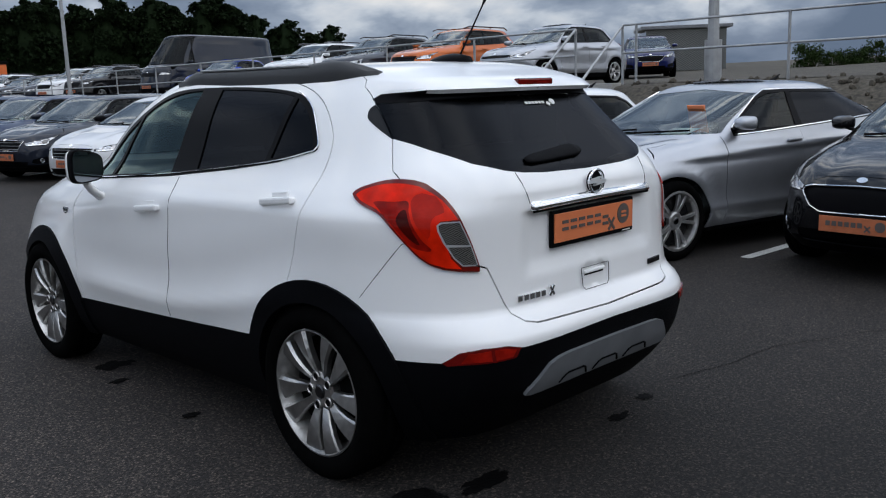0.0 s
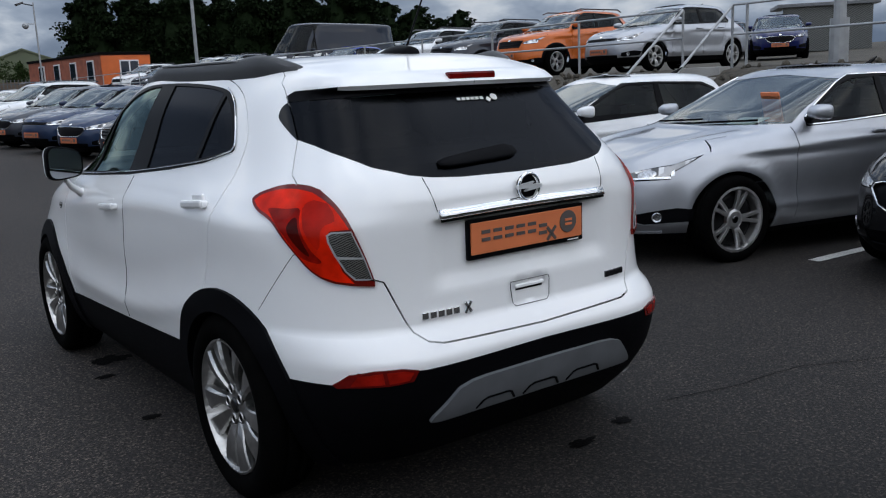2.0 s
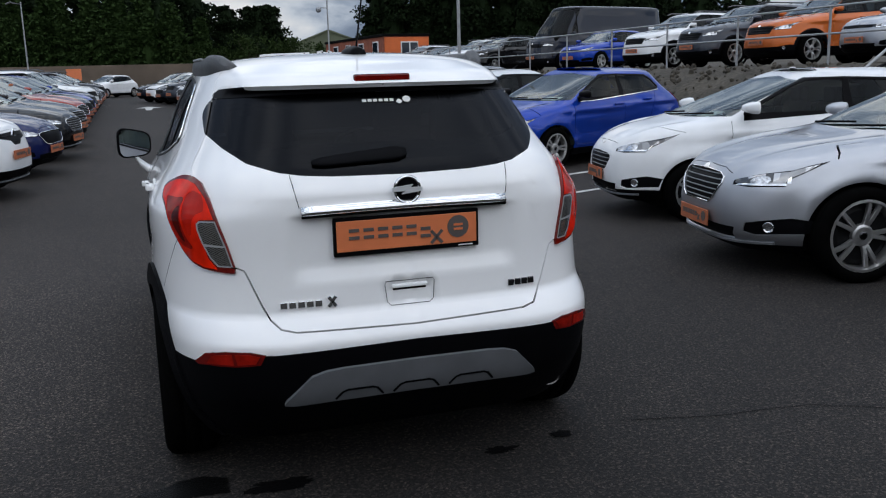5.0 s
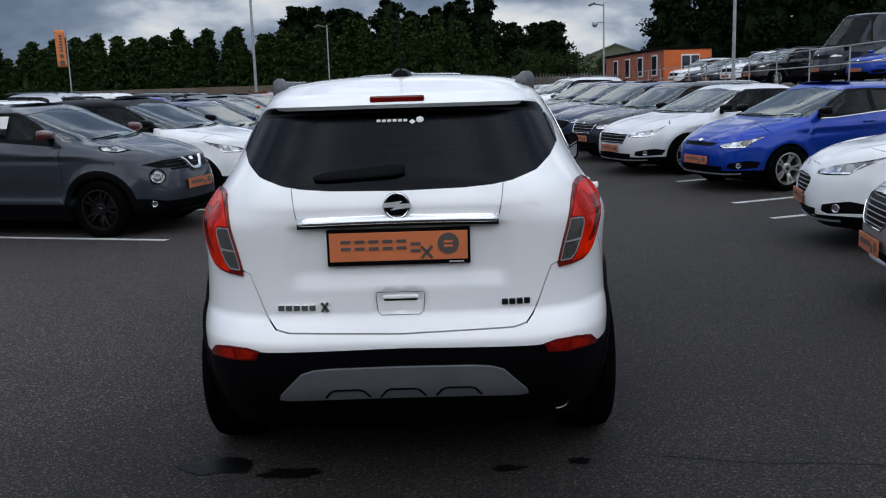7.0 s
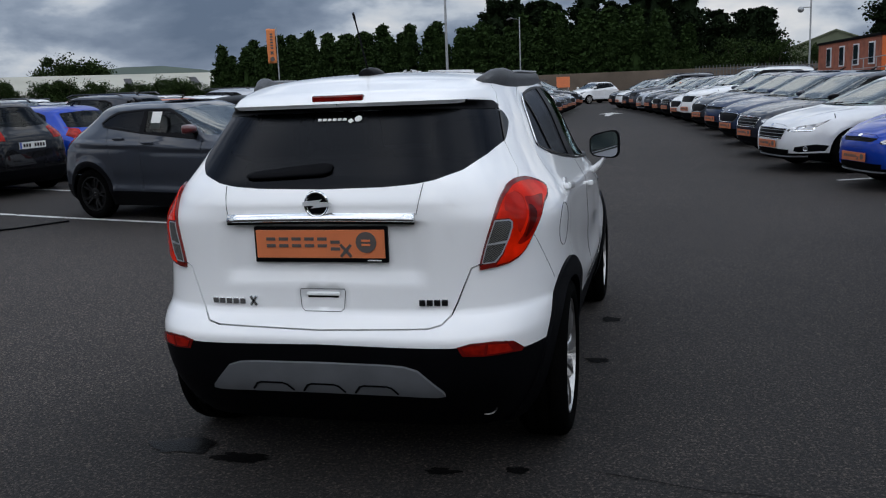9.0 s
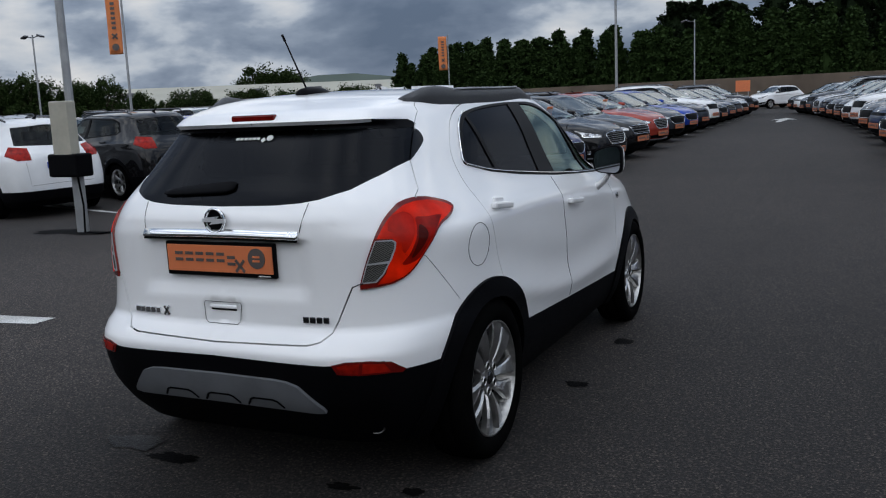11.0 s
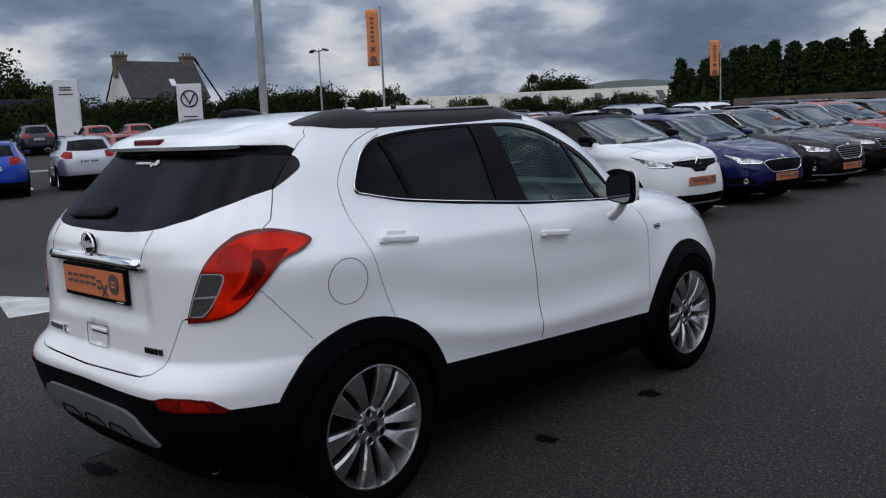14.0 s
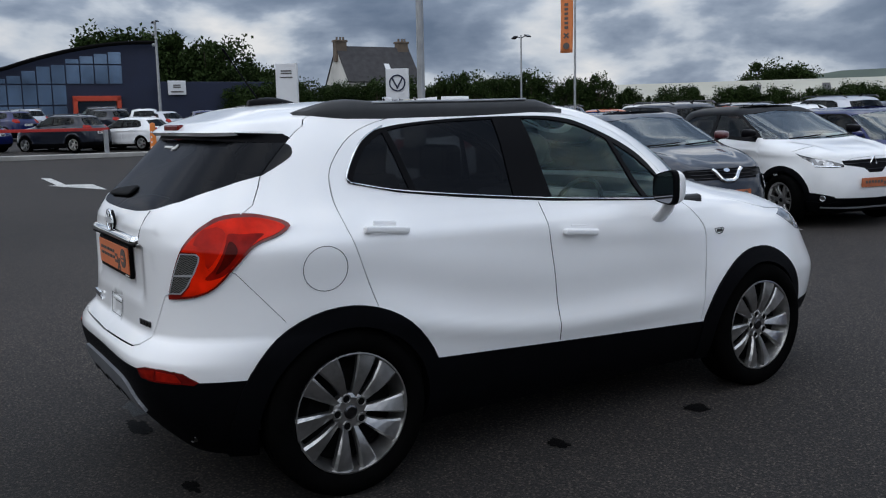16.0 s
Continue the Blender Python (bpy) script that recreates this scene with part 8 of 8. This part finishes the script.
def pine(seed, h, r, n=8000):
    """Bare lower trunk, uneven limbs and flat ragged clumps of needles at their ends."""
    rnd = random.Random(seed)
    bm = bmesh.new()
    rod(bm, (0, 0, -0.2), (0, 0, h * 0.93), 0.022 * h, 7, 0.02)
    limbs, pl = [], []
    for k in range(44):
        t = (k + rnd.random()) / 44
        reach = r * (0.95 * (1 - t) ** 0.55 + 0.10) * rnd.uniform(0.55, 1.12)
        a, z = rnd.uniform(0, 6.28), h * (0.06 + 0.88 * t)
        tip = (reach * 0.72 * math.cos(a), reach * 0.72 * math.sin(a), z + 0.10 * reach)
        rod(bm, (0, 0, z - 0.15 * reach), tip, 0.05, 4, 0.012)
        limbs.append((tip, 0.30 * reach + 0.28))
    for _ in range(n):
        c, q = rnd.choice(limbs)
        d = Vector((rnd.gauss(0, 1), rnd.gauss(0, 1), rnd.gauss(0, 1))).normalized() * q * rnd.uniform(0.35, 1.10)
        u = rnd.uniform(0.45, 1.0)
        pl.append((c[0] * u + d.x, c[1] * u + d.y, c[2] + 0.55 * d.z + 0.12 * rnd.random()))
    core = [(z * h, r * (0.80 * (1 - z) ** 0.6 + 0.02) * 0.62) for z in (0.05, 0.2, 0.4, 0.6, 0.78, 0.92)]
    return bm, with_core(leaf_cloud(pl, 0.36, rnd), core, rnd)


def broadleaf(seed, h, r, n=2600):
    rnd = random.Random(seed)
    bm = bmesh.new()
    rod(bm, (0, 0, -0.2), (0, 0, h * 0.5), 0.03 * h, 8, 0.015 * h)
    blobs = []
    for k in range(24):
        a, e = rnd.uniform(0, 6.28), rnd.uniform(0.0, 1.0) ** 0.8
        o = rnd.uniform(0.35, 0.85)
        c = (r * o * math.cos(a) * (1 - 0.45 * e), r * o * math.sin(a) * (1 - 0.45 * e), h * (0.30 + 0.58 * e))
        blobs.append((c, r * rnd.uniform(0.16, 0.36)))
        rod(bm, (0, 0, h * 0.32), c, 0.012 * h, 5, 0.02)
    pl = []
    for _ in range(n):
        c, q = rnd.choice(blobs)
        d = Vector((rnd.gauss(0, 1), rnd.gauss(0, 1), rnd.gauss(0, 0.8))).normalized() * q * rnd.uniform(0.35, 1.15)
        pl.append((c[0] + d.x, c[1] + d.y, c[2] + d.z))
    return bm, leaf_cloud(pl, 0.105 * h ** 0.5, rnd)


def tree_proto(maker, leaf, label, *args, **kw):
    bm, cr = maker(*args, **kw)
    root = empty("tree", Matrix(), label, "tree")
    part("trunk", bm, M_BARK, root)
    part("crown", cr, leaf, root)
    return root


def plant(proto, spots, group):
    """Sets the first tree on the first spot and copies on the rest."""
    for k, (x, y, z, s, a) in enumerate(spots):
        m = Matrix.Translation((x, y, z)) @ Matrix.Rotation(a, 4, "Z")
        if k == 0 and not proto.get("group"):
            proto.matrix_basis = m
            proto.scale = (s, s, s)
            tagged(proto, group=group)
        else:
            o = copy_thing(proto, m)
            o.scale = (s, s, s)


rnd = random.Random(11)
hedge = [tree_proto(conifer, M_HEDGE, "tall clipped evergreen hedge tree, dark green", 20 + k, 7.6, 2.7, 6200, 1.30) for k in range(3)]
tall = [tree_proto(pine, M_CONIFER, "tall dark pine with uneven limbs", 40 + k, 12.0, 5.2, 6500) for k in range(3)]
broad = [tree_proto(broadleaf, M_BROAD, "round broadleaf tree, dark green", 60 + k, 9.0, 4.4, 3300) for k in range(3)]


def line_of(protos, a, b, n, zs, jitter, smin, smax, group):
    sp = [[] for _ in protos]
    for k in range(n):
        t = (k + 0.5) / n
        x, y = a[0] + (b[0] - a[0]) * t + rnd.uniform(-jitter, jitter), a[1] + (b[1] - a[1]) * t + rnd.uniform(-jitter, jitter)
        sp[k % len(protos)].append((x, y, zs, rnd.uniform(smin, smax), rnd.uniform(0, 6.28)))
    for p, s in zip(protos, sp):
        plant(p, s, group)


line_of(hedge, (-45, 86), (4, 69), 40, 0.3, 0.5, 0.78, 0.98, "evergreen hedge")
line_of(hedge, (-44, 90), (2, 73), 30, 0.3, 0.7, 0.92, 1.10, "evergreen hedge")
line_of(tall, (-15.5, 84), (-8.5, 84), 5, 0.3, 0.8, 0.78, 0.88, "dark pines")
line_of(tall, (-5.5, 84), (4.5, 84), 7, 0.3, 0.8, 0.76, 0.92, "dark pines")
line_of(tall, (5.5, 82), (11.5, 80), 5, 0.3, 0.6, 0.55, 0.68, "dark pines")
line_of(tall, (20, 82), (34, 73), 14, 1.0, 1.6, 0.70, 0.84, "dark pines")
line_of(tall, (35, 72), (43, 68), 8, 1.0, 1.2, 0.72, 0.82, "dark pines")
line_of(tall, (44, 67), (50, 63), 6, 1.0, 1.0, 0.48, 0.66, "dark pines")
line_of(tall, (24, 88), (36, 79), 9, 1.0, 2.0, 0.70, 0.84, "dark pines")
line_of(tall, (38, 78), (48, 72), 7, 1.0, 1.6, 0.68, 0.80, "dark pines")
# unseen evergreens, added behind the walk so that reflections stay dark
screen = [tree_proto(conifer, M_HEDGE, "tall evergreen of an added screen out of view", 80, 9.5, 3.4, 1500, 0.7)]
line_of(screen, (-46, -34), (48, -27), 56, 0.0, 0.5, 0.95, 1.10, "evergreen screen")
line_of(broad, (2, 70), (14, 68), 5, 0.5, 0.8, 0.4, 0.55, "shrubs by the fence")
line_of(broad, (-113, 22), (-110, 30), 5, 0.6, 1.5, 1.35, 1.5, "broadleaf trees")
line_of(broad, (-110, 29), (-107, 38), 8, 0.6, 1.6, 1.1, 1.38, "broadleaf trees")
line_of(broad, (-107, 39.5), (-104, 47), 6, 0.6, 1.5, 0.70, 0.98, "broadleaf trees")
line_of(broad, (-86, 30), (-66, 62), 44, 0.6, 1.6, 0.46, 0.66, "broadleaf trees")
line_of(broad, (-68, 62), (-44, 84), 40, 0.3, 1.5, 0.36, 0.48, "broadleaf trees")
line_of(broad, (32, 12), (49, 5), 18, terrace_z(38.0) - 1.0, 0.9, 0.16, 0.22, "shrubs on the upper yard")
line_of(broad, (-135.5, 179.5), (-127, 185.5), 9, 0, 1.5, 1.2, 1.6, "far trees")
line_of(broad, (-126, 186), (-84, 210), 26, 0, 2.0, 0.60, 0.85, "far trees")
